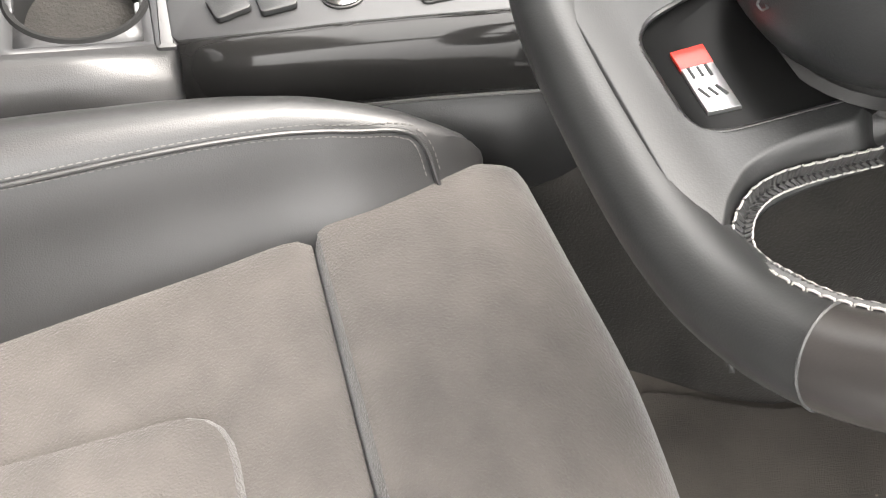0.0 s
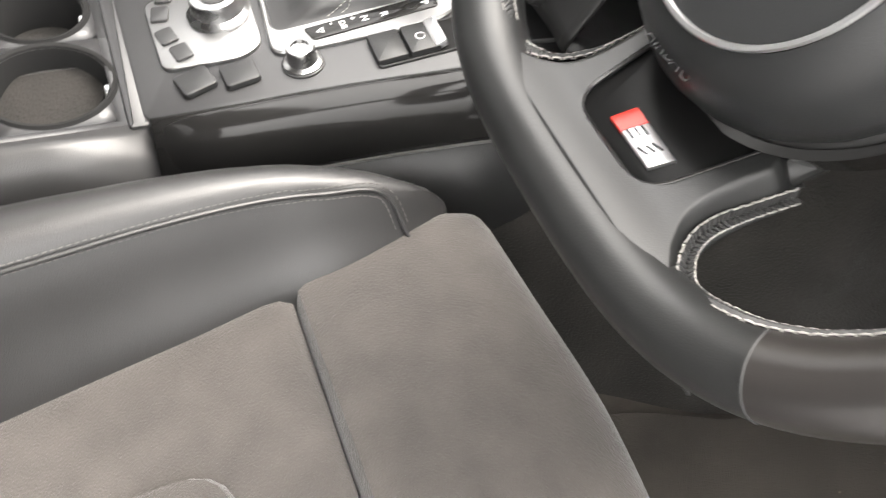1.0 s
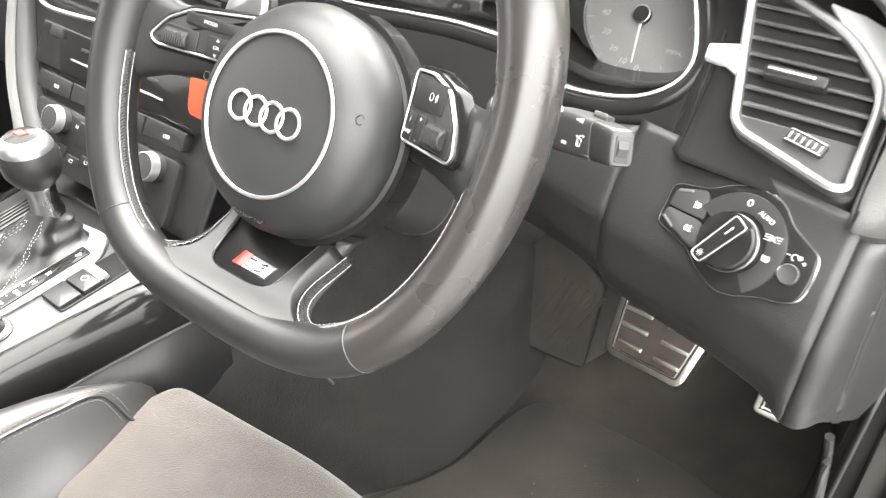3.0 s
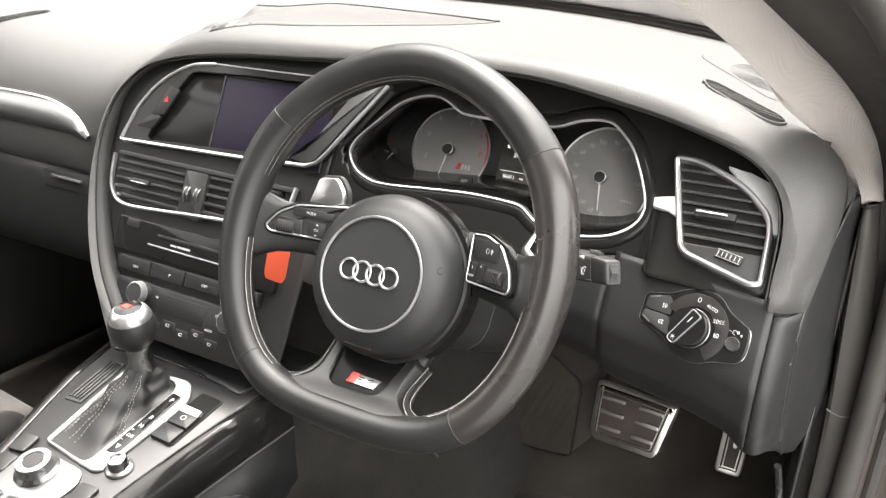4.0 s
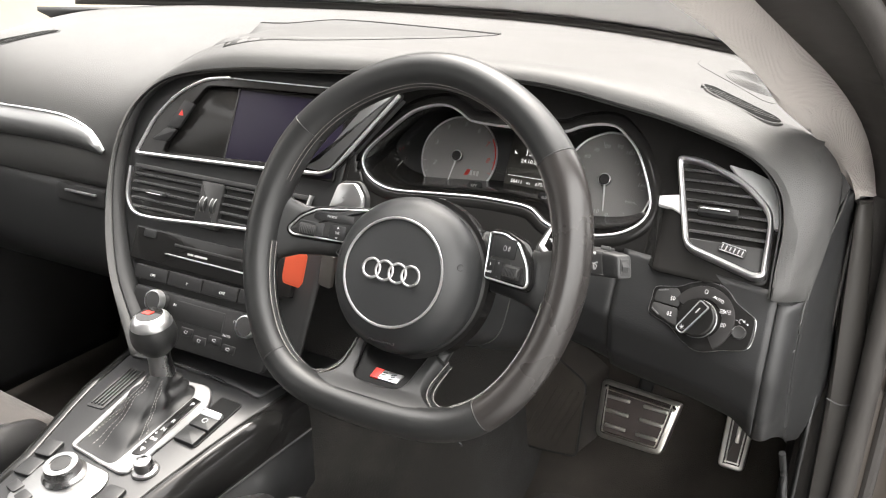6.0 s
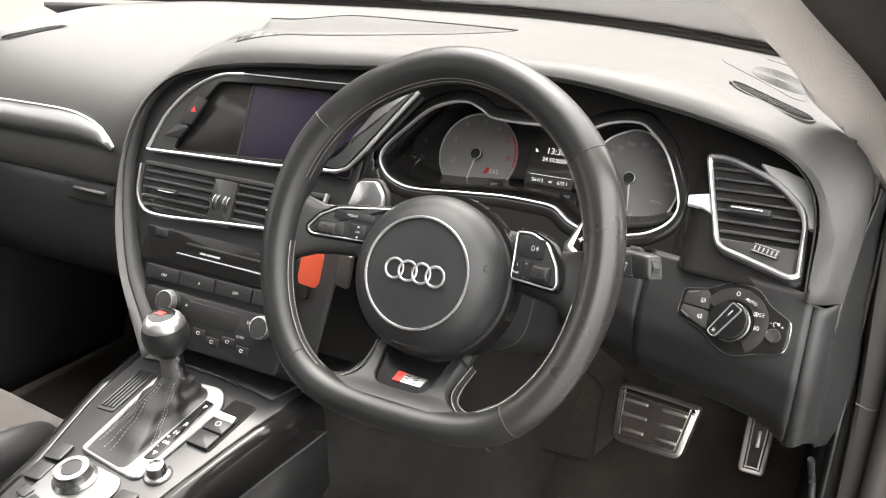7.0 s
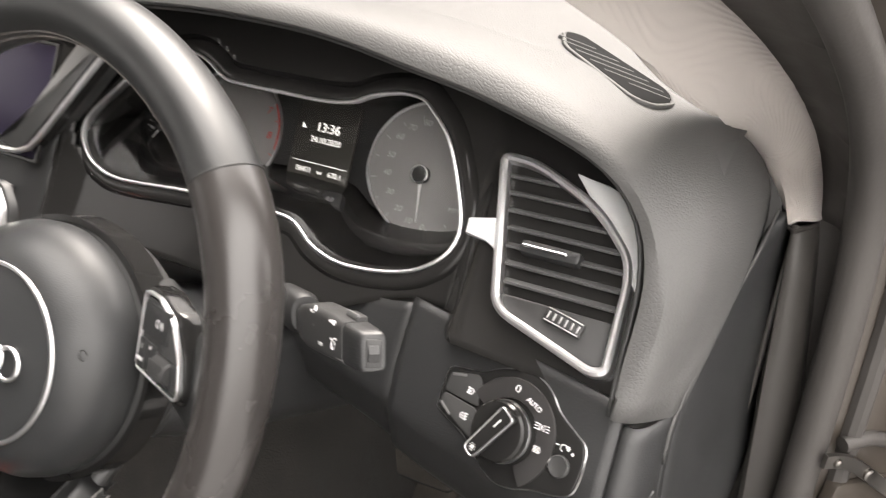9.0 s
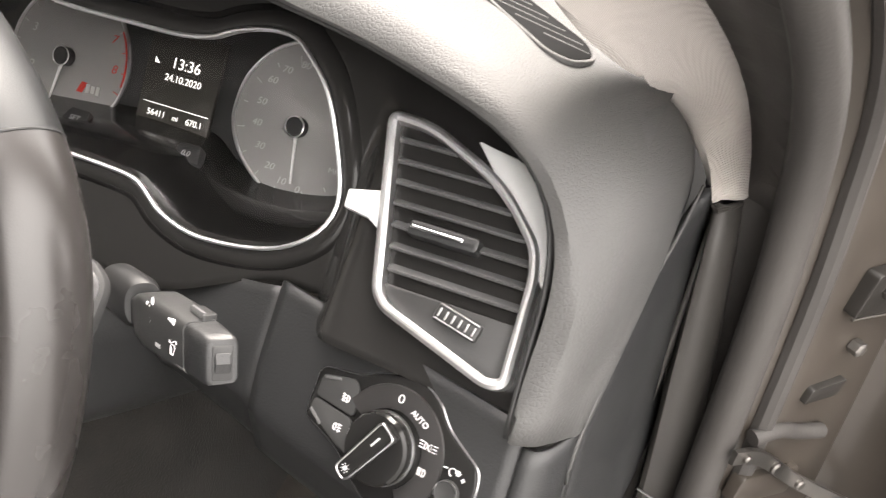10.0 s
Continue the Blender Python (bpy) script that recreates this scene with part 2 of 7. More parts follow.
def box(m, w, h, depth, bevel=0.001, r=0.001, top=0.0, bm=None, cx=0.0, cy=0.0):
    return slab(rect(w, h, max(r, 1e-4), cx, cy), m, depth, bevel, top, bm)


def ringplate(outer, inner, m, depth, bevel=0.0008, top=0.0, bm=None):
    """A frame: the band between two outlines with the same number of points."""
    o, i = ccw([Vector(p[:2]) for p in outer]), ccw([Vector(p[:2]) for p in inner])
    at = lambda ps, z: [m @ V3(p.x, p.y, z) for p in ps]
    rings = [at(o, top - depth), at(o, top - bevel), at(offset(o, bevel), top), at(offset(i, -bevel), top), at(i, top - bevel), at(i, top - depth), at(o, top - depth)]
    return loft(rings, around=True, bm=bm)


def sweep(path, profile, normal, closed=False, bm=None, cap=True):
    """A profile (side, out) carried along path; normal is the way out, one for all or one for each point."""
    k, rings = len(path), []
    for i, p in enumerate(path):
        a = path[i - 1] if (closed or i) else path[i]
        b = path[(i + 1) % k] if (closed or i < k - 1) else path[i]
        t = (b - a).normalized()
        n = normal[i] if isinstance(normal, list) else Vector(normal)
        s = t.cross(n).normalized()
        n = s.cross(t).normalized()
        rings.append([p + s * u + n * v for u, v in profile])
    if closed:
        rings.append(rings[0])
        bm = loft(rings, around=True, bm=bm)
        bmesh.ops.remove_doubles(bm, verts=bm.verts, dist=1e-6)
        return bm
    return loft(rings, around=True, cap=cap, bm=bm)


def disc(n, r, sx=1.0, sy=1.0):
    return [(r * sx * math.cos(2 * math.pi * i / n), r * sy * math.sin(2 * math.pi * i / n)) for i in range(n)]


def tube(path, r, closed=False, n=10, bm=None, flat=1.0):
    d = (path[1] - path[0]).normalized()
    up = Vector((0, 0, 1)) if abs(d.z) < 0.9 else Vector((0, 1, 0))
    return sweep(path, disc(n, r, 1.0, flat), up, closed, bm)


def lathe(profile, m, n=32, bm=None, cap=True):
    """A turned form: (radius, height) pairs round the frame's z."""
    rings = [[m @ V3(max(r, 1e-5) * math.cos(2 * math.pi * i / n), max(r, 1e-5) * math.sin(2 * math.pi * i / n), h) for i in range(n)] for r, h in profile]
    return loft(rings, around=True, cap=cap, bm=bm)


def surface(rows, nu, nv):
    """A smooth sheet through rows of control points."""
    rows = [spline(r, nu) for r in rows]
    cols = [spline([r[i] for r in rows], nv) for i in range(nu + 1)]
    return loft(cols)


def finish(name, bm, mat, smooth=35, solid=0.0):
    bmesh.ops.recalc_face_normals(bm, faces=bm.faces)
    me = bpy.data.meshes.new(name)
    bm.to_mesh(me)
    bm.free()
    me.materials.append(mat)
    me.polygons.foreach_set("use_smooth", [True] * len(me.polygons))
    me.set_sharp_from_angle(angle=radians(smooth))
    ob = new(name, me)
    if solid:
        md = ob.modifiers.new("thickness", "SOLIDIFY")
        md.thickness, md.offset = abs(solid), -1 if solid > 0 else 1
    return ob


def thing(name, at, label, category, group="", kind=""):
    ob = new(name)
    ob.location, ob.empty_display_size = at, 0.05
    return tagged(ob, label, category, group, kind)


def part(name, bm, mat, parent, label="", smooth=35, solid=0.0):
    ob = finish(name, bm, mat, smooth, solid)
    ob.parent = parent
    if parent.type == "EMPTY":
        ob.matrix_parent_inverse = Matrix.Translation(parent.location).inverted()
    if label:
        tagged(ob, label)
    return ob


def whole(name, bm, mat, label, category, kind="", group="", smooth=35, solid=0.0):
    return tagged(finish(name, bm, mat, smooth, solid), label, category, group, kind)


def letters(text, size, m, bm_depth=0.0002, align="CENTER", shear=0.0, wide=1.0):
    """A mesh of written characters in the frame m."""
    cu = bpy.data.curves.new("letters", "FONT")
    cu.body, cu.size, cu.align_x, cu.align_y, cu.extrude, cu.shear = text, size, align, "CENTER", bm_depth, shear
    ob = bpy.data.objects.new("letters", cu)
    me = ob.to_mesh()
    bm = bmesh.new()
    bm.from_mesh(me)
    ob.to_mesh_clear()
    bpy.data.objects.remove(ob)
    bpy.data.curves.remove(cu)
    bmesh.ops.transform(bm, matrix=m @ Matrix.Diagonal((wide, 1, 1, 1)), verts=bm.verts)
    return bm


def shift(m, x=0.0, y=0.0, z=0.0, turn=0.0):
    return m @ Matrix.Translation((x, y, z)) @ Matrix.Rotation(radians(turn), 4, "Z")


def join(*bms):
    """One bmesh out of several."""
    first = bms[0]
    for b in bms[1:]:
        me = bpy.data.meshes.new("joined")
        b.to_mesh(me)
        b.free()
        first.from_mesh(me)
        bpy.data.meshes.remove(me)
    return first


def smoothstep(a, b, x):
    t = min(1.0, max(0.0, (x - a) / (b - a)))
    return t * t * (3 - 2 * t)

# ---- dashboard ----
dash = thing("dashboard", (0, 0.45, 0.40), "charcoal grained soft-plastic dashboard with a hooded cockpit arch", "dashboard")

LIP = spline([(-0.060, 0.055, 0.370), (-0.083, 0.069, 0.398), (-0.131, 0.094, 0.449), (-0.167, 0.126, 0.511), (-0.191, 0.159, 0.578), (-0.193, 0.184, 0.628),
              (-0.178, 0.205, 0.669), (-0.140, 0.220, 0.700), (-0.078, 0.228, 0.716), (0.009, 0.232, 0.727), (0.100, 0.234, 0.733), (0.200, 0.236, 0.740),
              (0.300, 0.238, 0.747), (0.388, 0.237, 0.747), (0.443, 0.234, 0.743), (0.496, 0.230, 0.735), (0.551, 0.227, 0.726), (0.606, 0.220, 0.713),
              (0.638, 0.213, 0.703), (0.659, 0.205, 0.690), (0.673, 0.194, 0.672), (0.680, 0.180, 0.648), (0.682, 0.161, 0.619), (0.683, 0.147, 0.596), (0.684, 0.141, 0.586)], 110)


def base_y(x):
    return 0.93 - 0.75 * x * x


def base_z(x):
    return 0.7585 - 0.012 * (max(0.0, x) / 0.6) ** 2


def top_z(x, y):
    """Height of the dashboard's upper skin."""
    side = max(0.0, abs(x) - 0.46)
    return 0.757 + 0.014 * (y - 0.25) / 0.6 - 1.05 * side * side


def skin_profile(x):
    """The skin's line from its lower rear edge up and ahead to the windscreen."""
    yb, zb = max(base_y(x), 0.64), base_z(x) - 0.5 * max(0.0, -x - 0.55) ** 2
    left = [(0.250, 0.505), (0.214, 0.520), (0.198, 0.545), (0.192, 0.585), (0.198, 0.628), (0.222, 0.664), (0.270, 0.694), (0.345, 0.717), (0.45, 0.735), (0.6, 0.75)]
    crest_z = top_z(x, 0.26)
    right = [(0.268, crest_z - 0.012), (0.270, crest_z - 0.010), (0.272, crest_z - 0.008), (0.275, crest_z - 0.0055), (0.279, crest_z - 0.003), (0.286, crest_z - 0.001),
             (0.30, top_z(x, 0.30)), (0.37, top_z(x, 0.37)), (0.46, top_z(x, 0.46)), (0.60, top_z(x, 0.6))]
    w = smoothstep(-0.24, -0.06, x)
    pts = []
    for (a, b), (c, d) in zip(left, right):
        drop = -0.5 * max(0.0, -x - 0.55) ** 2
        pts.append((x, a + (c - a) * w, b + drop + (d - b - drop) * w))
    pts[-1] = (x, min(pts[-1][1], yb - 0.1), pts[-1][2])
    pts += [(x, yb - 0.04, zb - 0.004), (x, yb + 0.03, zb - 0.001)]
    return pts


def skin_z(x, y):
    pts = skin_profile(x)
    return float(np.interp(y, [q[1] for q in pts], [q[2] for q in pts]))


xs = [-0.80, -0.73, -0.66, -0.55, -0.45, -0.36, -0.30, -0.25, -0.20, -0.15, -0.10, -0.04, 0.05, 0.2, 0.35, 0.46, 0.54, 0.60, 0.645, 0.675, 0.70]
skin_bm = surface([skin_profile(x) for x in xs], 60, 90)
skin_bm.normal_update()
skin_tree = BVHTree.FromBMesh(skin_bm)
part("top_skin", skin_bm, DASH, dash, solid=0.004)

# The rounded brow of the cockpit arch: it rolls from the lip into the skin, and down the arch's outer end.
RIGHT_END = [((0.659, 0.690), (0.669, 0.212, 0.702), (0.682, 0.250, 0.708), (0.695, 0.326, 0.7115)),
             ((0.676, 0.666), (0.690, 0.196, 0.676), (0.706, 0.240, 0.688), (0.7165, 0.349, 0.6860)), ((0.681, 0.640), (0.698, 0.176, 0.643), (0.716, 0.225, 0.657), (0.7325, 0.344, 0.6560)),
             ((0.682, 0.619), (0.700, 0.161, 0.619), (0.713, 0.205, 0.626), (0.7250, 0.300, 0.6190)), ((0.683, 0.597), (0.699, 0.147, 0.598), (0.707, 0.170, 0.601), (0.7155, 0.220, 0.5920)),
             ((0.684, 0.586), (0.697, 0.149, 0.584), (0.704, 0.158, 0.5825), (0.712, 0.1695, 0.581))]
near_lip = lambda x, z: min(range(len(LIP)), key=lambda i: (LIP[i].x - x) ** 2 + (LIP[i].z - z) ** 2)


def rolled(p, out):
    """A rib that leaves the lip steeply and runs out along the skin."""
    far = 0.026 + 0.024 * smoothstep(-0.17, -0.06, p.x)
    q, n, _, _ = skin_tree.find_nearest(p + out * far + V3(0, far, 0))
    n = n if n.z - n.y > 0 else -n
    span = (q - p).length
    run = q - p
    run = (run - n * run.dot(n)).normalized()
    m0, m1 = (out + V3(0, -0.42, 0)) * span * 1.15, run * span * 1.1
    at = lambda t: p * (2 * t**3 - 3 * t * t + 1) + m0 * (t**3 - 2 * t * t + t) + q * (3 * t * t - 2 * t**3) + m1 * (t**3 - t * t)
    return [at(0.10), at(0.28), at(0.50), at(0.76) + n * 0.0006, q + n * 0.0003, q + run * 0.022 - n * 0.004]


def steady_blend(i, at, lines):
    """Ribs between the given ones, along smooth curves."""
    j = max(0, min(len(at) - 2, sum(a <= i for a in at) - 1))
    t = (i - at[j]) / (at[j + 1] - at[j])
    inside_run = lambda k: 0 < k < len(at) - 1
    res = []
    for n in range(len(lines[0])):
        a, b = lines[j][n], lines[j + 1][n]
        h = at[j + 1] - at[j]
        da = (lines[j + 1][n] - lines[j - 1][n]) / (at[j + 1] - at[j - 1]) if inside_run(j) else (b - a) / h
        db = (lines[j + 2][n] - lines[j][n]) / (at[j + 2] - at[j]) if inside_run(j + 1) else (b - a) / h
        res.append(a * (2 * t**3 - 3 * t * t + 1) + da * h * (t**3 - 2 * t * t + t) + b * (3 * t * t - 2 * t**3) + db * h * (t**3 - t * t))
    return res


flow = []
for i, p in enumerate(LIP):
    a, b = LIP[max(0, i - 1)], LIP[min(len(LIP) - 1, i + 1)]
    t = (b - a).normalized()
    out = t.cross(Vector((0, -1, 0.5)).normalized()) * -1
    out.normalize()
    if out.dot(p - V3(0.25, p.y, 0.50)) < 0:
        out = -out
    low = spline([p + out * 0.008 + V3(0, -0.004, 0.001), p + out * 0.015 + V3(0, 0.012, 0.0), p + out * 0.017 + V3(0, 0.075, 0.0)], 4)
    low.append(low[-1] + V3(0.002, 0.020, -0.008))
    k = smoothstep(0.50, 0.57, p.z)
    flow.append([a * (1 - k) + b * k for a, b in zip(low, rolled(p, out))] if k > 0 else low)
start = near_lip(0.570, 0.722)
at, lines = [start - 12, start], [flow[start - 12], flow[start]]
for (x, z), *v in RIGHT_END:
    five = spline(v, 4)
    at.append(near_lip(x, z))
    lines.append(five + [five[-1] + V3(0.003, 0.020, -0.006)])
at[-1] = len(LIP) - 1
for i in range(start, len(LIP)):
    flow[i] = steady_blend(i, at, lines)
for _ in range(8):
    for i in range(1, len(LIP) - 1):
        flow[i] = [q * 0.5 + a * 0.25 + b * 0.25 for q, a, b in zip(flow[i], flow[i - 1], flow[i + 1])]
ribs = [spline([p + V3(0, 0.006, 0), p, p * 0.4 + six[0] * 0.6 + V3(0, -0.001, 0), *six], 26) for p, six in zip(LIP, flow)]
brow_bm = loft(ribs)
brow_tree = BVHTree.FromBMesh(brow_bm)
part("cockpit_brow", brow_bm, DASH, dash, solid=0.003)


def top_at(x, y):
    """Height of the dashboard's top, skin or brow, at a place in the plan."""
    hits = [tree.ray_cast(V3(x, y, 1.0), V3(0, 0, -1))[0] for tree in (skin_tree, brow_tree)]
    return max([h.z for h in hits if h] or [skin_z(x, y)])



# The recess behind the brow: a reveal and the dark fascia at its back.
core = [p + (V3(0.25, p.y, 0.56) - p).normalized() * 0.0015 for p in LIP]
reveal = [[p + V3(0, 0.003, 0.0) for p in core], [p + V3(0, 0.020, 0) for p in core], [p + V3(0, 0.055, 0) for p in core]]
part("recess_wall", loft(reveal), BLACK, dash, "matt black recess wall", solid=0.002)


def fascia_y(x, z):
    """Depth of the dark fascia that carries the displays and vents."""
    left = 0.131 + 0.46 * (z - 0.46)
    right = 0.186 + 0.86 * (z - 0.608) - 0.08 * (x - 0.62)
    mid = 0.2266 + 0.58 * (z - 0.62)
    w = smoothstep(0.14, 0.20, x)
    v = smoothstep(0.549, 0.574, x)
    return (left * (1 - w) + mid * w) * (1 - v) + right * v


def fascia(x0, x1, z0, z1, nx, nz, holes=()):
    bm = bmesh.new()
    grid = {}
    for i in range(nx + 1):
        x = x0 + (x1 - x0) * i / nx
        lo, hi = z0(x), z1(x)
        for k in range(nz + 1):
            z = lo + (hi - lo) * k / nz
            grid[i, k] = bm.verts.new((x, fascia_y(x, z), z))
    for i in range(nx):
        for k in range(nz):
            c = [grid[i, k], grid[i + 1, k], grid[i + 1, k + 1], grid[i, k + 1]]
            m = sum((v.co for v in c), Vector()) / 4
            if not any(h(m.x, m.z) for h in holes):
                bm.faces.new(c)
    bmesh.ops.delete(bm, geom=[v for v in bm.verts if not v.link_faces], context="VERTS")
    return bm


def lip_top(x):
    pts = [p for p in LIP if p.z > 0.6]
    return np.interp(x, [p.x for p in pts], [p.z for p in pts]) + 0.01


def inside(poly):
    def test(x, z):
        hit = False
        for i in range(len(poly)):
            (ax, az), (bx, bz) = poly[i - 1][:2], poly[i][:2]
            if (az > z) != (bz > z) and x < (bx - ax) * (z - az) / (bz - az) + ax:
                hit = not hit
        return hit
    return test


CLUSTER = spline([(0.1825, 0.632), (0.1875, 0.647), (0.206, 0.667), (0.231, 0.691), (0.2566, 0.7020), (0.279, 0.7045), (0.298, 0.699), (0.314, 0.6915), (0.34, 0.6900), (0.37, 0.6902), (0.410, 0.6905), (0.434, 0.6935), (0.448, 0.6995), (0.462, 0.7035), (0.477, 0.7055), (0.491, 0.7040), (0.503, 0.6965), (0.516, 0.686),
                  (0.526, 0.673), (0.537, 0.654), (0.5435, 0.640), (0.5455, 0.629), (0.5415, 0.618), (0.531, 0.608), (0.515, 0.600), (0.492, 0.595), (0.466, 0.593), (0.449, 0.595), (0.4330, 0.600), (0.4226, 0.6065), (0.412, 0.6110), (0.391, 0.6125), (0.3488, 0.6125), (0.300, 0.609), (0.240, 0.6045), (0.213, 0.6080), (0.194, 0.6170)], 140, closed=True)
part("fascia", fascia(0.165, 0.684, lambda x: 0.556 + 0.026 * smoothstep(0.44, 0.53, x), lip_top, 160, 40, [inside([(p[0], p[1]) for p in offset(ccw(CLUSTER), -0.008)])]), INSET, dash,
     "piano-black fascia round the instruments", solid=-0.004)
part("stack_foot", loft([[V3(x, y, z) for x in np.linspace(-0.056, 0.17, 12)] for y, z in ((0.0905, 0.3735), (0.112, 0.366), (0.150, 0.356), (0.200, 0.352))]), STACKB, dash, "dark foot of the centre stack", solid=0.003)
part("stack_fascia", fascia(-0.188, 0.17, lambda x: float(np.interp(x, [-0.191, -0.167, -0.131, -0.083, -0.06], [0.580, 0.514, 0.453, 0.402, 0.372])), lambda x: min(lip_top(max(x, -0.178)), 0.728) if x > -0.178 else 0.66, 40, 30,
                            [inside([(-0.115, 0.612), (-0.085, 0.670), (-0.066, 0.694), (0.150, 0.700), (0.135, 0.625)])]), STACKB, dash, "matt black centre fascia", solid=-0.004)
# Knee panel under the column, its end cap and the crease at its side.


def knee_y(x, z):
    prof = np.interp(z, [0.385, 0.40, 0.415, 0.43, 0.45, 0.48, 0.52, 0.548, 0.60, 0.66], [0.36, 0.30, 0.250, 0.205, 0.170, 0.147, 0.138, 0.148, 0.178, 0.21])
    return prof - 0.27 * (x - 0.62) * (1 if x > 0.45 else 1 - 0.6 * smoothstep(0.45, 0.2, x))


def knee_rise(x):
    """How far the panel's lower edge climbs towards the column, and drops at its outer end."""
    return 0.010 * smoothstep(0.57, 0.47, x) + 0.006 * smoothstep(0.68, 0.62, x) - 0.022 * smoothstep(0.665, 0.70, x)


def knee_rows(x0, x1, nx, z0, z1, push=0.0):
    rows = []
    for x in np.linspace(x0, x1, nx):
        r = knee_rise(x)
        row_k = []
        for z in np.linspace(z0, z1, 30):
            lift = r * (z1 - z) / (z1 - z0)
            row_k.append(V3(x, knee_y(x, z) + push, z + lift))
        rows.append(row_k)
    return rows


part("knee_panel", loft(knee_rows(0.532, 0.690, 24, 0.403, 0.590)), PANEL, dash, "dark grey-blue knee panel", solid=0.004)
column_rows = []
for x in np.linspace(0.165, 0.5305, 36):
    hi = float(np.interp(x, [0.165, 0.40, 0.449, 0.48, 0.51, 0.5305], [0.545, 0.550, 0.565, 0.574, 0.580, 0.586]))
    column_rows.append([V3(x, knee_y(x, z) + 0.030 - 0.0295 * smoothstep(0.35, 0.44, x), z + knee_rise(x) * max(0.0, 0.59 - z) / 0.187) for z in np.linspace(0.455 - 0.052 * smoothstep(0.34, 0.42, x), hi, 30)])
part("column_panel", loft(column_rows), PANEL, dash, "dark panel under the steering column", solid=0.004)
part("panel_joint", tube([V3(0.5315, knee_y(0.5315, z) - 0.001, z) for z in np.linspace(0.55, 0.588, 6)], 0.0010, n=5), ROLLER, dash, "fine joint in the panel")
cap_front = spline([(0.7325, 0.343, 0.6515), (0.728, 0.315, 0.630), (0.7211, 0.2825, 0.606), (0.716, 0.225, 0.593), (0.7125, 0.178, 0.575), (0.7122, 0.172, 0.545), (0.7135, 0.176, 0.50), (0.716, 0.19, 0.45), (0.719, 0.215, 0.41), (0.7215, 0.245, 0.385), (0.7235, 0.275, 0.368)], 40)
cap_rear = spline([(0.7375, 0.350, 0.652), (0.742, 0.385, 0.628), (0.7455, 0.410, 0.600), (0.748, 0.415, 0.57), (0.7495, 0.420, 0.54), (0.751, 0.420, 0.51), (0.7532, 0.412, 0.47), (0.756, 0.400, 0.44), (0.755, 0.380, 0.41), (0.748, 0.345, 0.385), (0.735, 0.300, 0.37)], 40)
cap_rows = [spline([a, a * 0.8 + b * 0.2 + V3(0.002, -0.003, 0.0), (a + b) / 2 + V3(0.005, -0.005, 0.001), a * 0.15 + b * 0.85 + V3(0.003, -0.003, 0), b, b + V3(0.0, 0.012, -0.002)], 12) for a, b in zip(cap_front, cap_rear)]
corner = []
for z in np.linspace(0.376, 0.5805, 26):
    zz = z + 0.022 * (0.59 - z) / 0.195
    y = knee_y(0.700, zz)
    q = min(cap_front, key=lambda c: abs(c.z - z) + (1 if c.z > 0.586 else 0))
    corner.append(spline([V3(0.688, knee_y(0.688, zz) + 0.0005, z), V3(0.696, y + 0.002, z), V3(0.7025, y + 0.007, z), V3(0.7075, y + 0.016, z), (V3(0.7075, y + 0.016, z) + V3(q.x, q.y, z)) / 2 + V3(0.0015, 0, 0), V3(q.x, q.y, z), V3(q.x + 0.002, q.y + 0.006, z)], 14))
part("knee_corner", loft(corner), PANEL, dash, solid=0.003)
part("underside", loft([[V3(x, y, z + 0.6 * knee_rise(x)) for y, z in ((0.29, 0.405), (0.40, 0.40), (0.60, 0.42))] for x in np.linspace(0.50, 0.715, 8)]), BLACK, dash, "black underside", solid=0.004)
part("end_cap", loft(cap_rows), PANEL, dash, "smooth charcoal end cap", solid=0.004)
part("cap_bead", tube([p + V3(0.0006, -0.0006, 0.0006) for p in cap_front[:21]], 0.0010, n=6), DASH, dash, "raised edge of the end cap")
part("cap_notch", tube([V3(0.699, 0.133, 0.5235), V3(0.706, 0.138, 0.5275), V3(0.712, 0.160, 0.5330)], 0.0008, n=6), ROLLER, dash, "pale edge of the cap's grip notch")

# Screen cover recess and the strip across the top, defroster vents, tweeter grille.
front_e = spline([(-0.062, 0.256), (-0.020, 0.282), (0.04, 0.328), (0.10, 0.386), (0.180, 0.472), (0.224, 0.530)], 24)
back_e = spline([(-0.254, 0.572), (-0.15, 0.572), (-0.02, 0.568), (0.08, 0.561), (0.16, 0.552), (0.226, 0.540)], 24)
on_skin = lambda q, h: V3(q.x, q.y, top_at(q.x, q.y) + h)
part("display_lid", loft([[on_skin(a * (1 - t) + b * t, 0.0007 + 0.0004 * math.sin(math.pi * t)) for a, b in zip(front_e, back_e)] for t in np.linspace(0, 1, 8)]), LIDM, dash, "flush lid let into the dashboard top", solid=0.003)
part("lid_edge", tube([on_skin(q + Vector((0, 0.003)), 0.0010) for q in back_e], 0.0008, n=6), BLACK, dash, "dark lid edge")
part("lid_edge", tube([on_skin(q + Vector((0, 0.008)), 0.0006) for q in back_e], 0.0016, n=6), DASH, dash)
part("lid_rim", tube([on_skin(q, 0.0006) for q in front_e], 0.0005, n=6), LIDM, dash)
part("lid_rim", tube(spline([on_skin(Vector(q), 0.0006) for q in ((-0.254, 0.572), (-0.20, 0.482), (-0.152, 0.398), (-0.100, 0.310), (-0.062, 0.256))], 14), 0.0006, n=6), BLACK, dash)


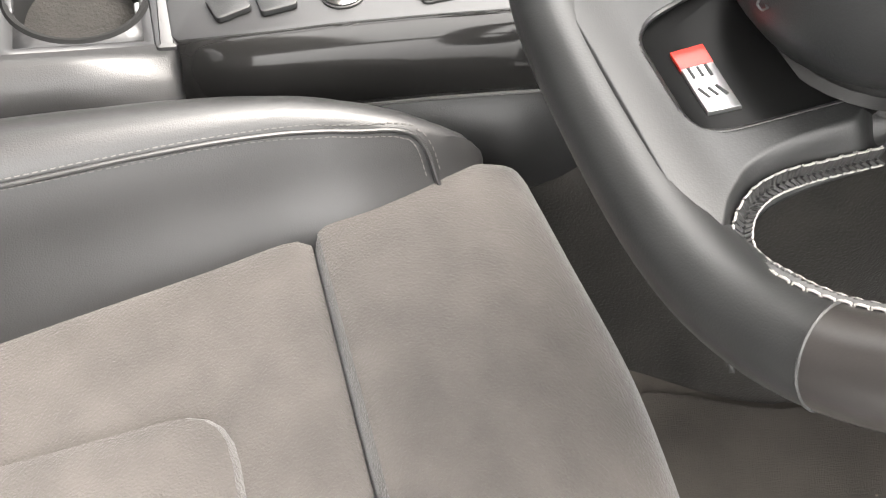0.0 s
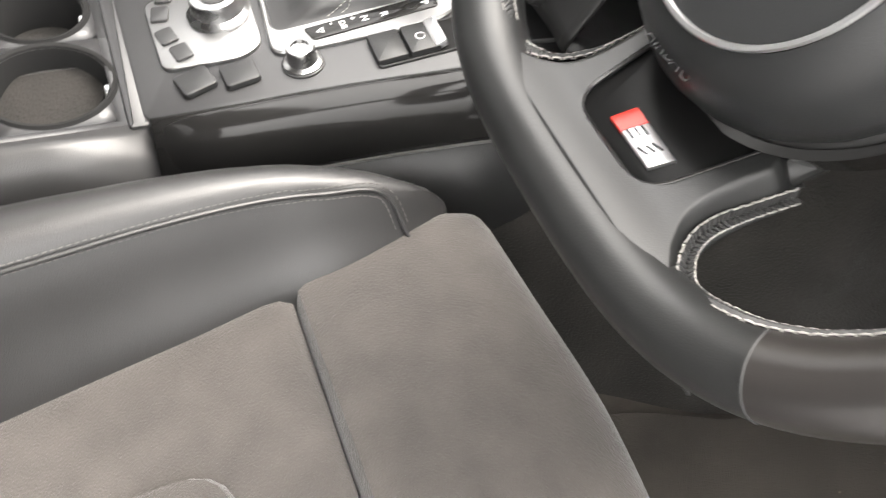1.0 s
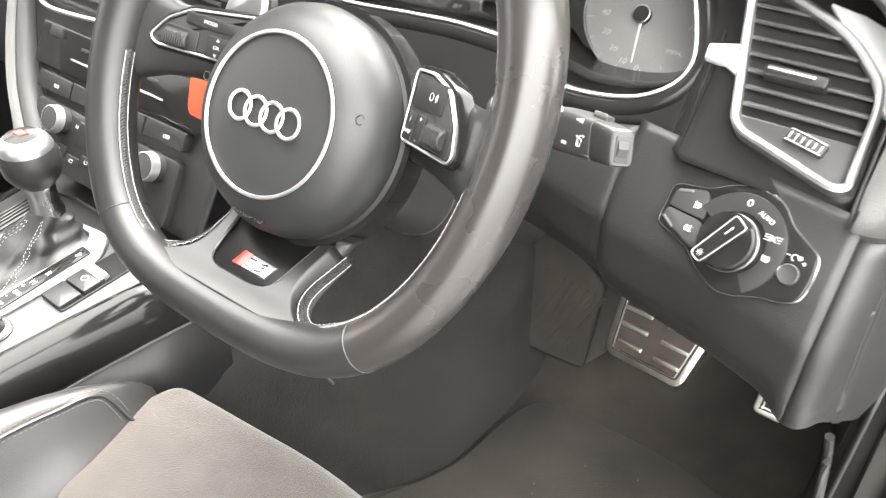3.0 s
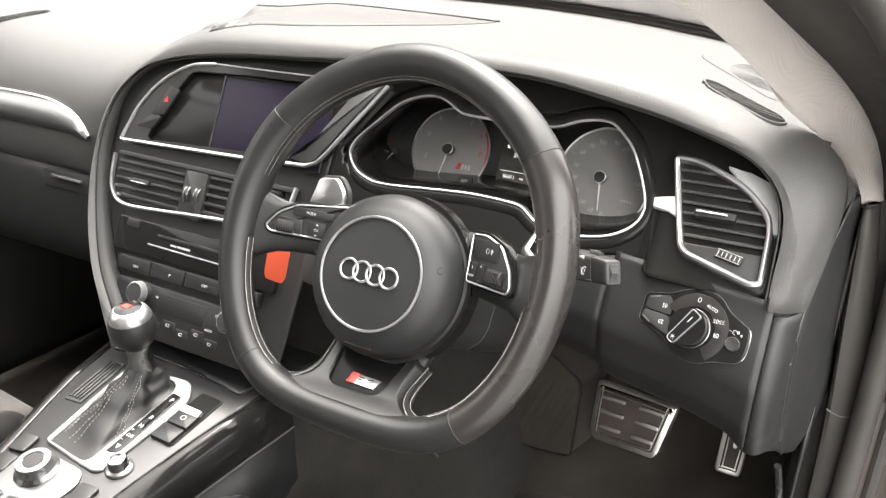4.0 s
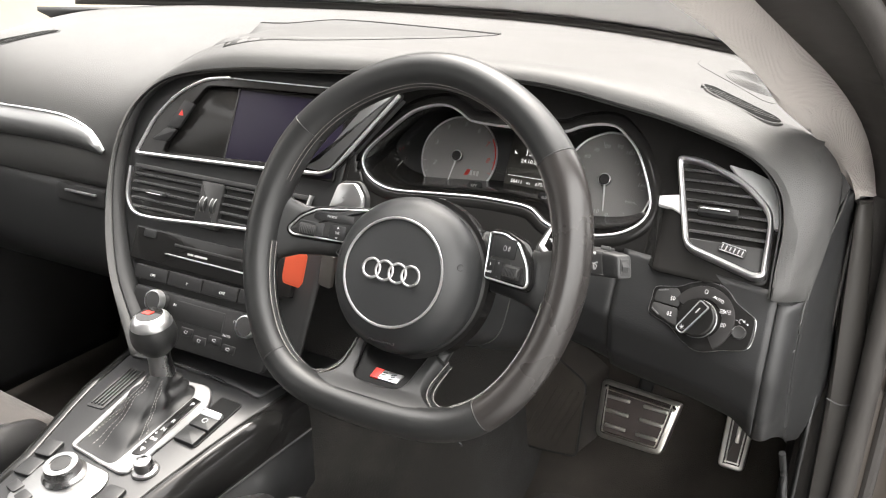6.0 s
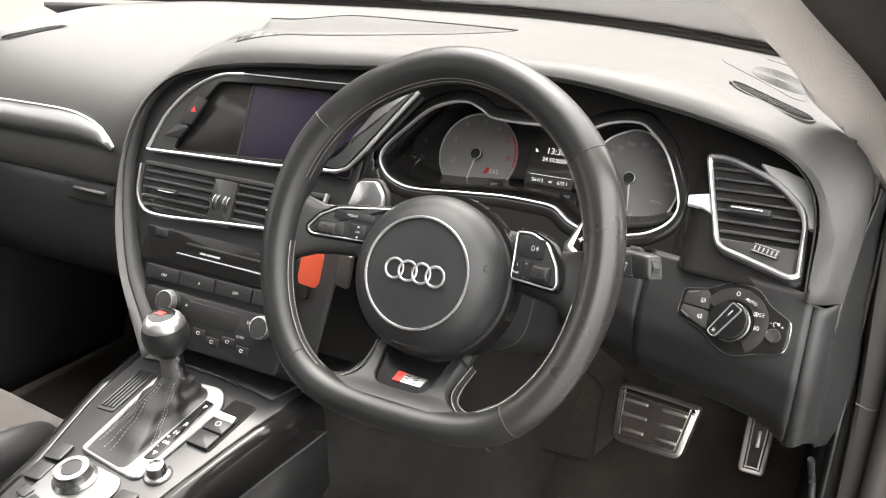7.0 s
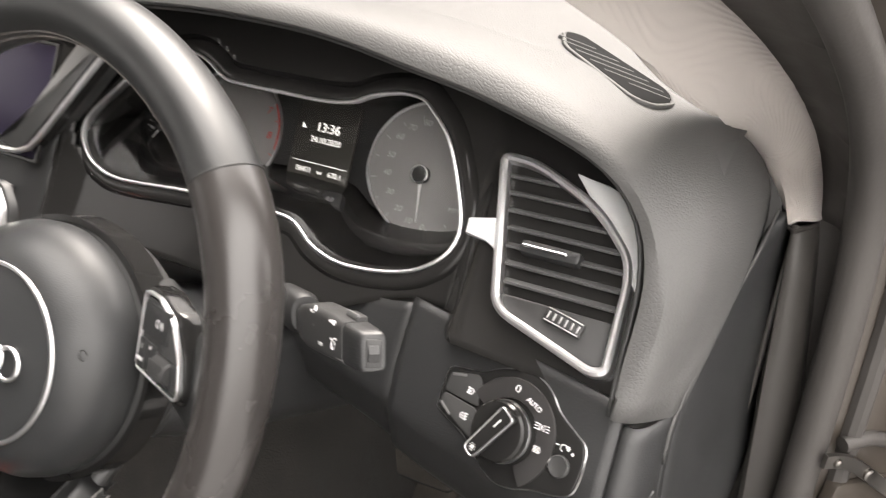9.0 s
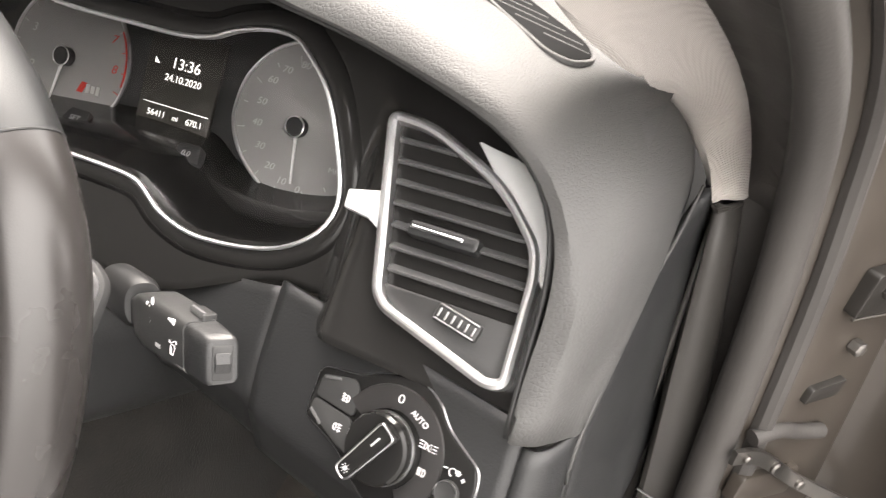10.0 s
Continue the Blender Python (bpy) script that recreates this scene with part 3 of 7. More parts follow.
def defroster(mirror):
    s = -1 if mirror else 1
    a0, b0, c0 = [V3(x, y, top_at(x, y)) for x, y in ((0.563, 0.337), (0.652, 0.292), (0.62, 0.36))]
    if mirror:
        a0, b0, c0 = [V3(x, y, top_at(x, y)) for x, y in ((-0.553, 0.40), (-0.625, 0.30), (-0.63, 0.38))]
    along = (b0 - a0).normalized()
    n = along.cross(c0 - a0).normalized()
    n = n if n.z > 0 else -n
    m = plane_frame((a0 + b0) / 2 + n * 0.0010, n.cross(along), along)
    ring = rounded([(-0.058, 0.006), (-0.050, 0.021), (0.037, 0.024), (0.055, 0.010), (0.055, -0.014), (0.043, -0.023), (-0.032, -0.017)], 0.010)
    part("defroster_vent", ringplate(ring, offset(ccw(ring), 0.0028), m, 0.006, 0.0005, 0.0012), DASH, dash, "side window demister vent")
    # A shallow slab coloured as the shade of a deep opening.
    part("vent_well", slab(offset(ccw(ring), 0.003), m, 0.003, 0.0003, 0.0013), HOLLOWSHADE, dash)
    for k in range(6):
        x = -0.036 + 0.0145 * k
        part("vent_slat", box(shift(m, x, 0.001, 0.0, 38), 0.042 if 0 < k < 5 else 0.028, 0.0014, 0.003, 0.0004, 0.0004, 0.0016), DOORP, dash)


defroster(False)
defroster(True)
grille_line = rounded([(0.530, 0.640), (0.532, 0.470), (0.565, 0.430), (0.625, 0.385), (0.640, 0.40), (0.640, 0.58)], 0.02)
part("tweeter_grille", tube([on_skin(q, 0.0002) for q in grille_line], 0.0005, closed=True, n=5), BLACK, dash, "fine joint round the tweeter grille")
for k in range(9):
    loop = [(0.606 + (0.006 + 0.0036 * k) * math.cos(a), 0.470 + (0.008 + 0.0056 * k) * math.sin(a)) for a in np.linspace(0, 2 * math.pi, 36, endpoint=False)]
    part("grille_ring", tube([on_skin(Vector(q), 0.0002) for q in loop], 0.0005, closed=True, n=5), DASH, dash)

# Passenger side: inlay strip and glovebox.


def pass_y(z):
    return float(np.interp(z, [0.505, 0.520, 0.545, 0.585, 0.628, 0.664], [0.250, 0.214, 0.198, 0.192, 0.198, 0.222]))


strip_top = spline([(-0.74, 0.632), (-0.55, 0.631), (-0.36, 0.632), (-0.30, 0.627), (-0.262, 0.613), (-0.240, 0.590)], 30)
strip_low = spline([(-0.74, 0.590), (-0.60, 0.590), (-0.45, 0.591), (-0.33, 0.592), (-0.28, 0.590), (-0.242, 0.587)], 30)
inlay = thing("dashboard_inlay", (-0.5, 0.20, 0.60), "dark grey metal inlay strip with a bright upper edge", "trim strip")
rows = [[V3(a.x, pass_y(a.y) - 0.0015, a.y) for a in strip_top], [V3((a.x + b.x) / 2, pass_y((a.y + b.y) / 2) - 0.006, (a.y + b.y) / 2) for a, b in zip(strip_top, strip_low)], [V3(b.x, pass_y(b.y) - 0.0015, b.y) for b in strip_low]]
part("inlay_face", loft(rows), INLAYM, inlay, solid=-0.003)
part("inlay_edge", sweep([V3(a.x, pass_y(a.y) - 0.003, a.y + 0.002) for a in strip_top], [(-0.0016, 0), (0, 0.0018), (0.0016, 0), (0, -0.003)], (0, -1, 0.2)), ALU, inlay, "satin aluminium edge")
part("inlay_mark", box(plane_frame((-0.485, 0.188, 0.612), (0, 0.1, 1)), 0.016, 0.010, 0.003, 0.0005, 0.001, 0.002), WHITE, inlay, "small pale badge plate")
glove = thing("glovebox", (-0.45, 0.22, 0.40), "dark closed glovebox lid with a slim bright-lined latch", "glovebox")
part("lid", surface([[V3(x, y + (0.02 if x < -0.70 else 0), z) for y, z in ((0.236, 0.536), (0.205, 0.524), (0.194, 0.485), (0.200, 0.41), (0.235, 0.36), (0.30, 0.335))] for x in (-0.74, -0.6, -0.45, -0.30, -0.205)], 30, 20), PANEL, glove, solid=0.004)
part("latch", box(plane_frame((-0.305, 0.196, 0.512), (0, 0.02, 1)), 0.105, 0.030, 0.012, 0.004, 0.010, 0.004), BLACK, glove, "recessed black latch")
part("latch_line", box(plane_frame((-0.300, 0.190, 0.518), (0, 0.02, 1)), 0.066, 0.0035, 0.004, 0.001, 0.001, 0.003), ALU, glove, "bright line on the latch")

# ---- floor and footwell ----
floor_rows = [[V3(x, y, z) for y, z in ((-1.9, 0.0), (-0.6, 0.0), (0.2, 0.0), (0.50, 0.004), (0.62, 0.05), (0.74, 0.17), (0.86, 0.36))] for x in (-0.76, -0.4, 0.0, 0.4, 0.76)]
tagged(finish("floor", surface(floor_rows, 70, 24), FLOORM), "dark soiled carpet floor rising to the bulkhead", "floor", kind="structure")
whole("bulkhead", loft([[V3(x, 0.82, z) for z in (0.25, 0.55, 0.74)] for x in (-0.76, 0.0, 0.76)]), BLACK, "black bulkhead behind the pedals", "wall", "structure", solid=0.01)
# Added out of sight to stop sky light falling into the passenger footwell.
whole("footwell_light_block", loft([[V3(x, y, 0.672) for x in (-0.86, -0.70, -0.45)] for y in (0.44, 0.66, 0.86)]), BLACK, "added unseen black plate that keeps sky light off the passenger footwell", "wall", "structure", solid=0.008)
tunnel_rows = []
for y, xr, zt in ((-0.9, 0.16, 0.26), (-0.3, 0.17, 0.27), (0.0, 0.185, 0.29), (0.15, 0.235, 0.33), (0.30, 0.318, 0.36), (0.42, 0.330, 0.37), (0.60, 0.335, 0.40), (0.80, 0.340, 0.45)):
    tunnel_rows.append([V3(xr + 0.012, y, 0.0), V3(xr + 0.002, y, 0.03), V3(xr - 0.02, y, 0.14), V3(xr - 0.045, y, 0.24), V3(max(0.05, xr - 0.12), y, zt - 0.02), V3(0.0, y, zt)])
bm = surface(tunnel_rows, 24, 40)
mirror = bm.copy()
bmesh.ops.scale(mirror, vec=(-1, 1, 1), verts=mirror.verts)
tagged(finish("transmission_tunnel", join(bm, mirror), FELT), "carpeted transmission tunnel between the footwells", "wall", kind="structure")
# Plastic panel beside the brake pedal.
rest = thing("tunnel_side_panel", (0.37, 0.55, 0.0), "grey-black felt-covered panel beside the brake pedal", "panel")
RF = plane_frame((0.355, 0.525, 0.0), (0, 0.12, 1), (0.97, -0.15, 0))
rest_line = rounded([(-0.16, 0.055), (0.0, 0.075), (0.062, 0.085), (0.062, 0.22), (0.0, 0.25), (-0.18, 0.24)], 0.012)
# The lighter carpet colour stands in for light falling on this face.
part("face", slab(rest_line, RF, 0.10, 0.006), CARPET, rest)
part("edge", tube([RF @ V3(p.x, p.y, -0.004) for p in rest_line], 0.0022, closed=True, n=6), PANEL, rest, "moulded plastic edge")
for k in range(6):
    part("rib", box(shift(RF, -0.020 + 0.013 * k, 0.150, 0.0, 68), 0.110, 0.0045, 0.006, 0.0012, 0.002, 0.0012), CARPET, rest, "raised rubber rib")
mat_poly = spline([(0.285, 0.05), (0.300, 0.20), (0.345, 0.32), (0.355, 0.45), (0.38, 0.515), (0.50, 0.53), (0.62, 0.52), (0.70, 0.46), (0.72, 0.20), (0.72, -0.05), (0.5, -0.10), (0.33, -0.08)], 60, closed=True)
fm = thing("floor_mat", (0.5, 0.2, 0.0), "dark worn car mat with pale grit and crumbs trodden in", "car mat")
part("mat_body", slab(mat_poly, Matrix.Identity(4), 0.006, 0.003, 0.010), CARPET, fm)
random.seed(4)
crumbs = bmesh.new()
for k in range(110):
    x, y = random.gauss(0.55, 0.07), random.gauss(0.27, 0.09)
    if 0.38 < x < 0.70 and 0.0 < y < 0.50:
        s = random.choice((0.0007, 0.0009, 0.0011, 0.0018))
        a = random.uniform(0, 180)
        box(Matrix.Translation((x, y, 0.011)) @ Matrix.Rotation(radians(a), 4, "Z"), s * random.uniform(1.0, 3), s * 1.3, 0.001, 0.0003, 0.0004, 0.0012, bm=crumbs)
tagged(part("grit", crumbs, CRUMB, fm, "scattered brownish grit"), kind="stuff")


def pedal(name, label, at, up, right, outline, slots, rim):
    """A cast metal plate with a broad bright rim, a rubber field, a bead round it and raised bars."""
    ped = thing(name, at, label, "pedal")
    m = plane_frame(at, up, right)
    edge = ccw([Vector(p) for p in outline])
    part("plate", slab(edge, m, 0.016, 0.005, 0.0), PEDAL, ped, "stainless pedal plate")
    part("rubber_pad", slab(offset(edge, rim), m, 0.004, 0.001, 0.0012), PADR, ped, "black rubber field")
    part("edge_bead", tube([m @ V3(p.x, p.y, 0.0016) for p in offset(edge, rim + 0.0035)], 0.0011, closed=True, n=6), PEDAL, ped)
    for x, y, w, h in slots:
        part("bar", box(shift(m, x, y), w, h, 0.004, 0.0014, 0.002, 0.0045), PEDAL, ped, "raised metal bar")
    part("arm", tube(spline([m @ V3(0, 0.02, -0.018), m @ V3(0, 0.10, -0.055), m @ V3(0, 0.22, -0.10)], 8), 0.012, flat=0.5), BLACK, ped, "black pedal arm")
    return ped


pedal("brake_pedal", "wide stainless brake pedal with rubber field and metal bars", V3(0.512, 0.485, 0.213), (0, 0.34, 0.94), (1, -0.12, 0.0),
      rounded([(-0.058, -0.044), (0.050, -0.044), (0.066, 0.042), (-0.062, 0.048)], [0.016, 0.014, 0.006, 0.008], 6),
      [(-0.026, -0.020, 0.034, 0.0060), (0.024, -0.020, 0.034, 0.0060), (-0.027, 0.003, 0.037, 0.0060), (0.027, 0.003, 0.037, 0.0060), (-0.029, 0.025, 0.038, 0.0060), (0.030, 0.025, 0.038, 0.0060)], 0.009)
pedal("accelerator_pedal", "slim stainless accelerator pedal with a rubber field", V3(0.661, 0.535, 0.185), (0, 0.5, 0.87), (1, 0.05, 0.0),
      rounded([(-0.021, -0.036), (0.017, -0.036), (0.023, 0.100), (-0.022, 0.100)], [0.009, 0.009, 0.004, 0.004], 6), [(0.0, 0.018, 0.006, 0.026), (0.001, 0.062, 0.006, 0.026)], 0.007)
# ---- pillars, windscreen, body ----
def evened(line, times):
    for _ in range(times):
        line = [line[0]] + [b * 0.5 + (a + c) * 0.25 for a, b, c in zip(line, line[1:], line[2:])] + [line[-1]]
    return line


inner = evened(spline([(0.7434, 0.3398, 0.6446), (0.7390, 0.343, 0.654), (0.728, 0.368, 0.664), (0.714, 0.380, 0.672), (0.704, 0.386, 0.682), (0.694, 0.354, 0.700), (0.682, 0.309, 0.7200), (0.671, 0.281, 0.7340), (0.653, 0.260, 0.750), (0.638, 0.220, 0.777), (0.609, 0.140, 0.817), (0.588, 0.080, 0.841), (0.560, 0.000, 0.870), (0.535, -0.12, 0.915), (0.515, -0.30, 0.99), (0.50, -0.42, 1.05)], 90), 4)
outer = evened(spline([(0.7567, 0.352, 0.6455), (0.7550, 0.366, 0.656), (0.7515, 0.380, 0.667), (0.7470, 0.384, 0.682), (0.7422, 0.3806, 0.6939), (0.7328, 0.3620, 0.7154), (0.7219, 0.3461, 0.7335), (0.7097, 0.3324, 0.7500), (0.6967, 0.316, 0.7655), (0.6851, 0.300, 0.7795), (0.6603, 0.255, 0.8050), (0.6344, 0.187, 0.8345), (0.605, 0.085, 0.873), (0.588, -0.04, 0.918), (0.578, -0.24, 1.00), (0.575, -0.40, 1.06)], 90), 10)


def pillar(s):
    rows = []
    for a, b in zip(inner, outer):
        wide = (b - a)
        c = (a + b) / 2 + V3(-0.006, -0.012, 0.006) * min(1.0, wide.length / 0.05)
        rows.append([Vector((s * p.x, p.y, p.z)) for p in spline([a + V3(0.012, 0.050, -0.008), a + V3(0.003, 0.012, -0.002), a, a * 0.6 + c * 0.4 + V3(-0.001, -0.003, 0.002), c, b * 0.6 + c * 0.4 + V3(0, -0.003, 0.001), b, b + V3(0.004, 0.012, 0.0)], 20)])
    return loft(rows)
tagged(finish("pillar_trim", pillar(1), FABRIC, solid=0.003), "pale grey-beige woven fabric windscreen pillar trim", "pillar", kind="structure")
foot_line = [inner[0] + V3(-0.001, 0.004, 0.0), inner[0] + V3(0.002, -0.002, 0), outer[0] + V3(-0.002, -0.002, 0), outer[0] + V3(0.002, 0.006, 0)]
whole("pillar_foot", tube([p + V3(0, -0.001, -0.004) for p in foot_line], 0.0016, n=8), RUBBER, "dark joint at the foot of the pillar trim", "trim", "structure")
tagged(finish("pillar_trim", pillar(-1), FABRIC, solid=0.003), "pale grey-beige woven fabric windscreen pillar trim", "pillar", kind="structure")


def screen_row(t):
    """A line across the windscreen, t from its base to the roof."""
    row = []
    for x in np.linspace(-0.72, 0.72, 19):
        k = x / 0.72
        b = V3(x, base_y(x) + 0.035, base_z(x))
        top = V3(0.80 * x, -0.28 - 0.10 * k * k, 1.16 - 0.05 * k * k)
        row.append(b * (1 - t) + top * t + V3(0, 0.03, 0.05) * math.sin(math.pi * t))
    return row


glass_bm = loft([screen_row(t) for t in np.linspace(0, 1, 14)])
ws = tagged(finish("window_1", glass_bm, GLASS), "clear laminated windscreen", "windscreen", kind="structure")
ws.visible_shadow = False
band = [[p + V3(0, 0.004, 0.002) for p in screen_row(t)] for t in (0.0, 0.008, 0.017)]
whole("windscreen_frit", loft(band), BLACK, "black ceramic band along the windscreen's foot", "trim", "structure", solid=0.003)
seal = [V3(x, base_y(x) + 0.026, base_z(x) + 0.002) for x in np.linspace(-0.72, 0.72, 40)]
whole("windscreen_seal", tube(seal, 0.006, n=8), RUBBER, "black rubber seal at the windscreen's foot", "trim", "structure")
# Scuttle, bonnet, and the two parked wiper arms in front of the glass.
cowl = [[V3(x, base_y(x) + dy, base_z(x) + dz) for x in np.linspace(-0.78, 0.78, 20)] for dy, dz in ((0.05, -0.010), (0.12, -0.045), (0.20, -0.075))]
car = thing("car_shell", (0, 0.9, -0.30), "dark grey-brown painted car shell seen from the cabin", "car body")
part("scuttle", loft(cowl), BLACK, car, "black scuttle panel", solid=0.01)
bonnet = [[V3(x, base_y(x) + dy, base_z(x) + dz - 0.03 * (x / 0.78) ** 2) for x in np.linspace(-0.80, 0.80, 20)] for dy, dz in ((0.19, -0.070), (0.5, -0.12), (0.85, -0.20), (1.1, -0.30))]
part("bonnet", loft(bonnet), PAINT, car, "painted bonnet", solid=0.01)
for k, (x0, x1) in enumerate(((0.62, 0.05), (0.02, -0.50))):
    w = thing("wiper", (x0, base_y(x0) + 0.07, base_z(x0)), "black parked windscreen wiper", "wiper", "wipers")
    line = [V3(x, base_y(x) + 0.055, base_z(x) + 0.006 + 0.003 * math.sin(9 * x)) for x in np.linspace(x0, x1, 16)]
    part("blade", tube(line, 0.005, n=6), RUBBER, w)
    part("arm", tube([p + V3(0, 0.012, 0.006) for p in line[:11]], 0.006, n=6, flat=0.6), BLACK, w)

# Roof, side and rear shell that close the cabin.
roof = [[V3(x, y, z - 0.05 * (x / 0.6) ** 2) for x in np.linspace(-0.58, 0.58, 13)] for y, z in ((-0.28, 1.150), (-0.7, 1.185), (-1.3, 1.175), (-1.9, 1.08))]
tagged(finish("ceiling", loft(roof), HEADLINE, solid=-0.03), "pale roof lining", "ceiling", kind="structure")


def body_side(s):
    """Lower shell, rear quarter and the roof rail of one side."""
    bm = loft([[V3(s * x, y, z) for x, z in ((0.745, -0.05), (0.775, 0.05), (0.78, 0.10))] for y in (-2.0, -0.9, 0.34, 0.42)])
    loft([[V3(s * 0.78, y, z) for z in (-0.1, 0.3, 0.60, 0.66)] for y in (-2.0, -1.5, -0.85)], bm=bm)
    loft([[V3(s * (0.56 + 0.05 * math.cos(a)), y, zz + 0.05 * math.sin(a)) for a in np.linspace(-2.2, 1.4, 8)] for y, zz in ((-0.40, 1.085), (-0.9, 1.11), (-1.6, 1.06), (-2.0, 0.98))], bm=bm)
    loft([[V3(s * x, y, z) for x, z in ((0.77, 0.6), (0.70, 0.85), (0.60, 1.08))] for y in (-0.98, -0.85)], bm=bm)
    return bm


tagged(finish("wall_right", body_side(1), PANEL, solid=0.02), "dark inner sill and door post of the driver's side", "wall", kind="structure")
tagged(finish("wall_left", body_side(-1), PANEL, solid=0.02), "dark inner sill and door post of the passenger side", "wall", kind="structure")
whole("wall_rear", loft([[V3(x, -2.0, z) for z in (-0.05, 0.35, 0.68)] for x in (-0.8, 0.0, 0.8)]), PANEL, "dark rear wall of the cabin", "wall", "structure", solid=0.02)

# Foot of the driver's door post: kick panel, post trim, seal, painted post.
post_rows = []
for z in np.linspace(0.02, 0.643, 16):
    xa = float(np.interp(z, [0.02, 0.38, 0.577, 0.645], [0.770, 0.759, 0.7478, 0.7432]))
    xb = float(np.interp(z, [0.02, 0.40, 0.58, 0.645], [0.822, 0.793, 0.7697, 0.7577]))
    post_rows.append(spline([V3(xa - 0.001, 0.372, z), V3(xa, 0.346, z), V3(xa + 0.003, 0.3415, z), V3((xa + xb) / 2, 0.343, z), V3(xb - 0.003, 0.349, z), V3(xb, 0.356, z), V3(xb + 0.001, 0.385, z)], 18))
post = loft(post_rows)
tagged(finish("post_trim", post, POSTTRIM, solid=0.003), "charcoal plastic trim on the door post", "trim", kind="structure")
whole("kick_panel", loft([[V3(0.735 + 0.01 * (z > 0.2), y, z) for z in np.linspace(0.0, 0.42, 8)] for y in np.linspace(0.30, 0.80, 6)]), PANEL, "dark kick panel at the footwell's side", "trim", "structure", solid=0.004)
whole("kick_panel", loft([[V3(-0.745, y, z) for z in np.linspace(-0.04, 0.68, 8)] for y in np.linspace(0.30, 0.90, 6)]), PANEL, "dark kick panel at the passenger footwell's side", "trim", "structure", solid=0.006)
whole("kick_panel", loft([[V3(0.760, y, z) for z in np.linspace(-0.04, 0.40, 6)] for y in np.linspace(0.42, 0.90, 5)]), PANEL, "dark kick panel at the footwell's side", "trim", "structure", solid=0.006)
whole("post_seam", tube(spline([V3(0.7570, 0.3405, 0.400), V3(0.773, 0.3415, 0.395), V3(0.790, 0.3475, 0.398)], 8), 0.0010, n=6), ROLLER, "pale joint line across the post trim", "trim", "structure")
cable_line = spline([V3(0.722, 0.262, 0.358), V3(0.728, 0.275, 0.325), V3(0.735, 0.262, 0.29), V3(0.742, 0.225, 0.262), V3(0.745, 0.21, 0.20), V3(0.75, 0.20, 0.10)], 30)
whole("sill_trim_edge", tube(cable_line, 0.004, n=8), PANEL, "moulded edge of the footwell side trim", "trim", "structure")
whole("side_filler", loft([[V3(0.7480, y, z) for y in (0.352, 0.40, 0.50, 0.62)] for z in (0.30, 0.50, 0.636)]), RUBBER, "dark cavity wall behind the post trim", "trim", "structure", solid=0.004)
sealp = spline([V3(0.792, 0.320, 0.02), V3(0.795, 0.325, 0.30), V3(0.793, 0.330, 0.55), V3(0.786, 0.325, 0.66), V3(0.772, 0.290, 0.735), V3(0.746, 0.235, 0.795), V3(0.714, 0.160, 0.845), V3(0.680, 0.080, 0.885), V3(0.645, -0.02, 0.925), V3(0.61, -0.16, 0.985), V3(0.60, -0.42, 1.07)], 70)
whole("door_seal", tube(sealp, 0.013, n=12), RUBBER, "black rubber door seal round the opening", "trim", "structure")
sealq = [p + V3(0.026, 0.018, 0.012) for p in sealp]
whole("door_seal", tube(sealq, 0.008, n=10), RUBBER, "outer rubber lip of the door opening", "trim", "structure")
flange = [[p + V3(-0.012, 0.006, 0.0), p + V3(0.004, 0.014, 0.008), p + V3(0.030, 0.022, 0.012), p + V3(0.050, 0.045, 0.02), p + V3(0.085, 0.085, 0.03), p + V3(0.11, 0.16, 0.03)] for p in sealp]
whole("door_post", loft(flange), PAINT, "grey-brown painted metal door post", "wall", "structure", solid=0.004)

gap = []
for b in outer:
    q = min(sealp, key=lambda r: (r - b).length)
    gap.append([b + V3(0.002, 0.010, 0.0), (b + q) / 2 + V3(0, 0.012, 0.004), q + V3(0, 0.004, 0.004)])
whole("post_cover", loft(gap), RUBBER, "dark cover between pillar trim and door seal", "trim", "structure", solid=0.003)

whole("post_back", loft([[V3(x, 0.385 + 0.1 * (x - 0.75), z) for x in (0.735, 0.77, 0.83)] for z in (0.02, 0.3, 0.56, 0.64, 0.70, 0.76)]), RUBBER, "dark inner face of the door post", "trim", "structure", solid=0.003)

# The driver's door, swung wide open, with its hinge and check strap.
door = thing("driver_door", (0.86, 0.43, 0.0), "dark grey-brown car door standing wide open", "car door")
dm = plane_frame((0.885, 0.435, 0.0), (0, 0, 1), (0.94, -0.34, 0))
part("end_face", slab(rounded([(-0.01, 0.0), (0.10, 0.0), (0.10, 0.66), (0.05, 0.69), (-0.01, 0.66)], 0.01), plane_frame((0.86, 0.425, 0.0), (0, 0, 1), (1, 0.1, 0)), 0.05, 0.006), PAINT, door, "painted front end of the door")
inner_rows = []
for z, d in ((0.0, 0.03), (0.15, 0.05), (0.30, 0.052), (0.45, 0.045), (0.58, 0.05), (0.66, 0.02)):
    inner_rows.append([dm @ V3(x, z, d * (1 if 0.02 < x < 1.0 else 0.4)) for x in np.linspace(0.08, 1.05, 8)])
part("inner_panel", surface(inner_rows, 20, 20), PANEL, door, "dark moulded inner door panel", solid=0.01)
part("outer_skin", loft([[dm @ V3(x, z, -0.06) for x in (0.0, 0.5, 1.08)] for z in (-0.05, 0.3, 0.66)]), PAINT, door, "painted outer skin", solid=0.004)
part("window_frame", tube(spline([dm @ V3(-0.04, 0.66, 0.0), dm @ V3(-0.06, 0.75, 0), dm @ V3(0.20, 0.90, 0), dm @ V3(0.55, 1.06, 0), dm @ V3(1.05, 1.06, 0)], 30), 0.028, n=10), RUBBER, door, "black window frame")
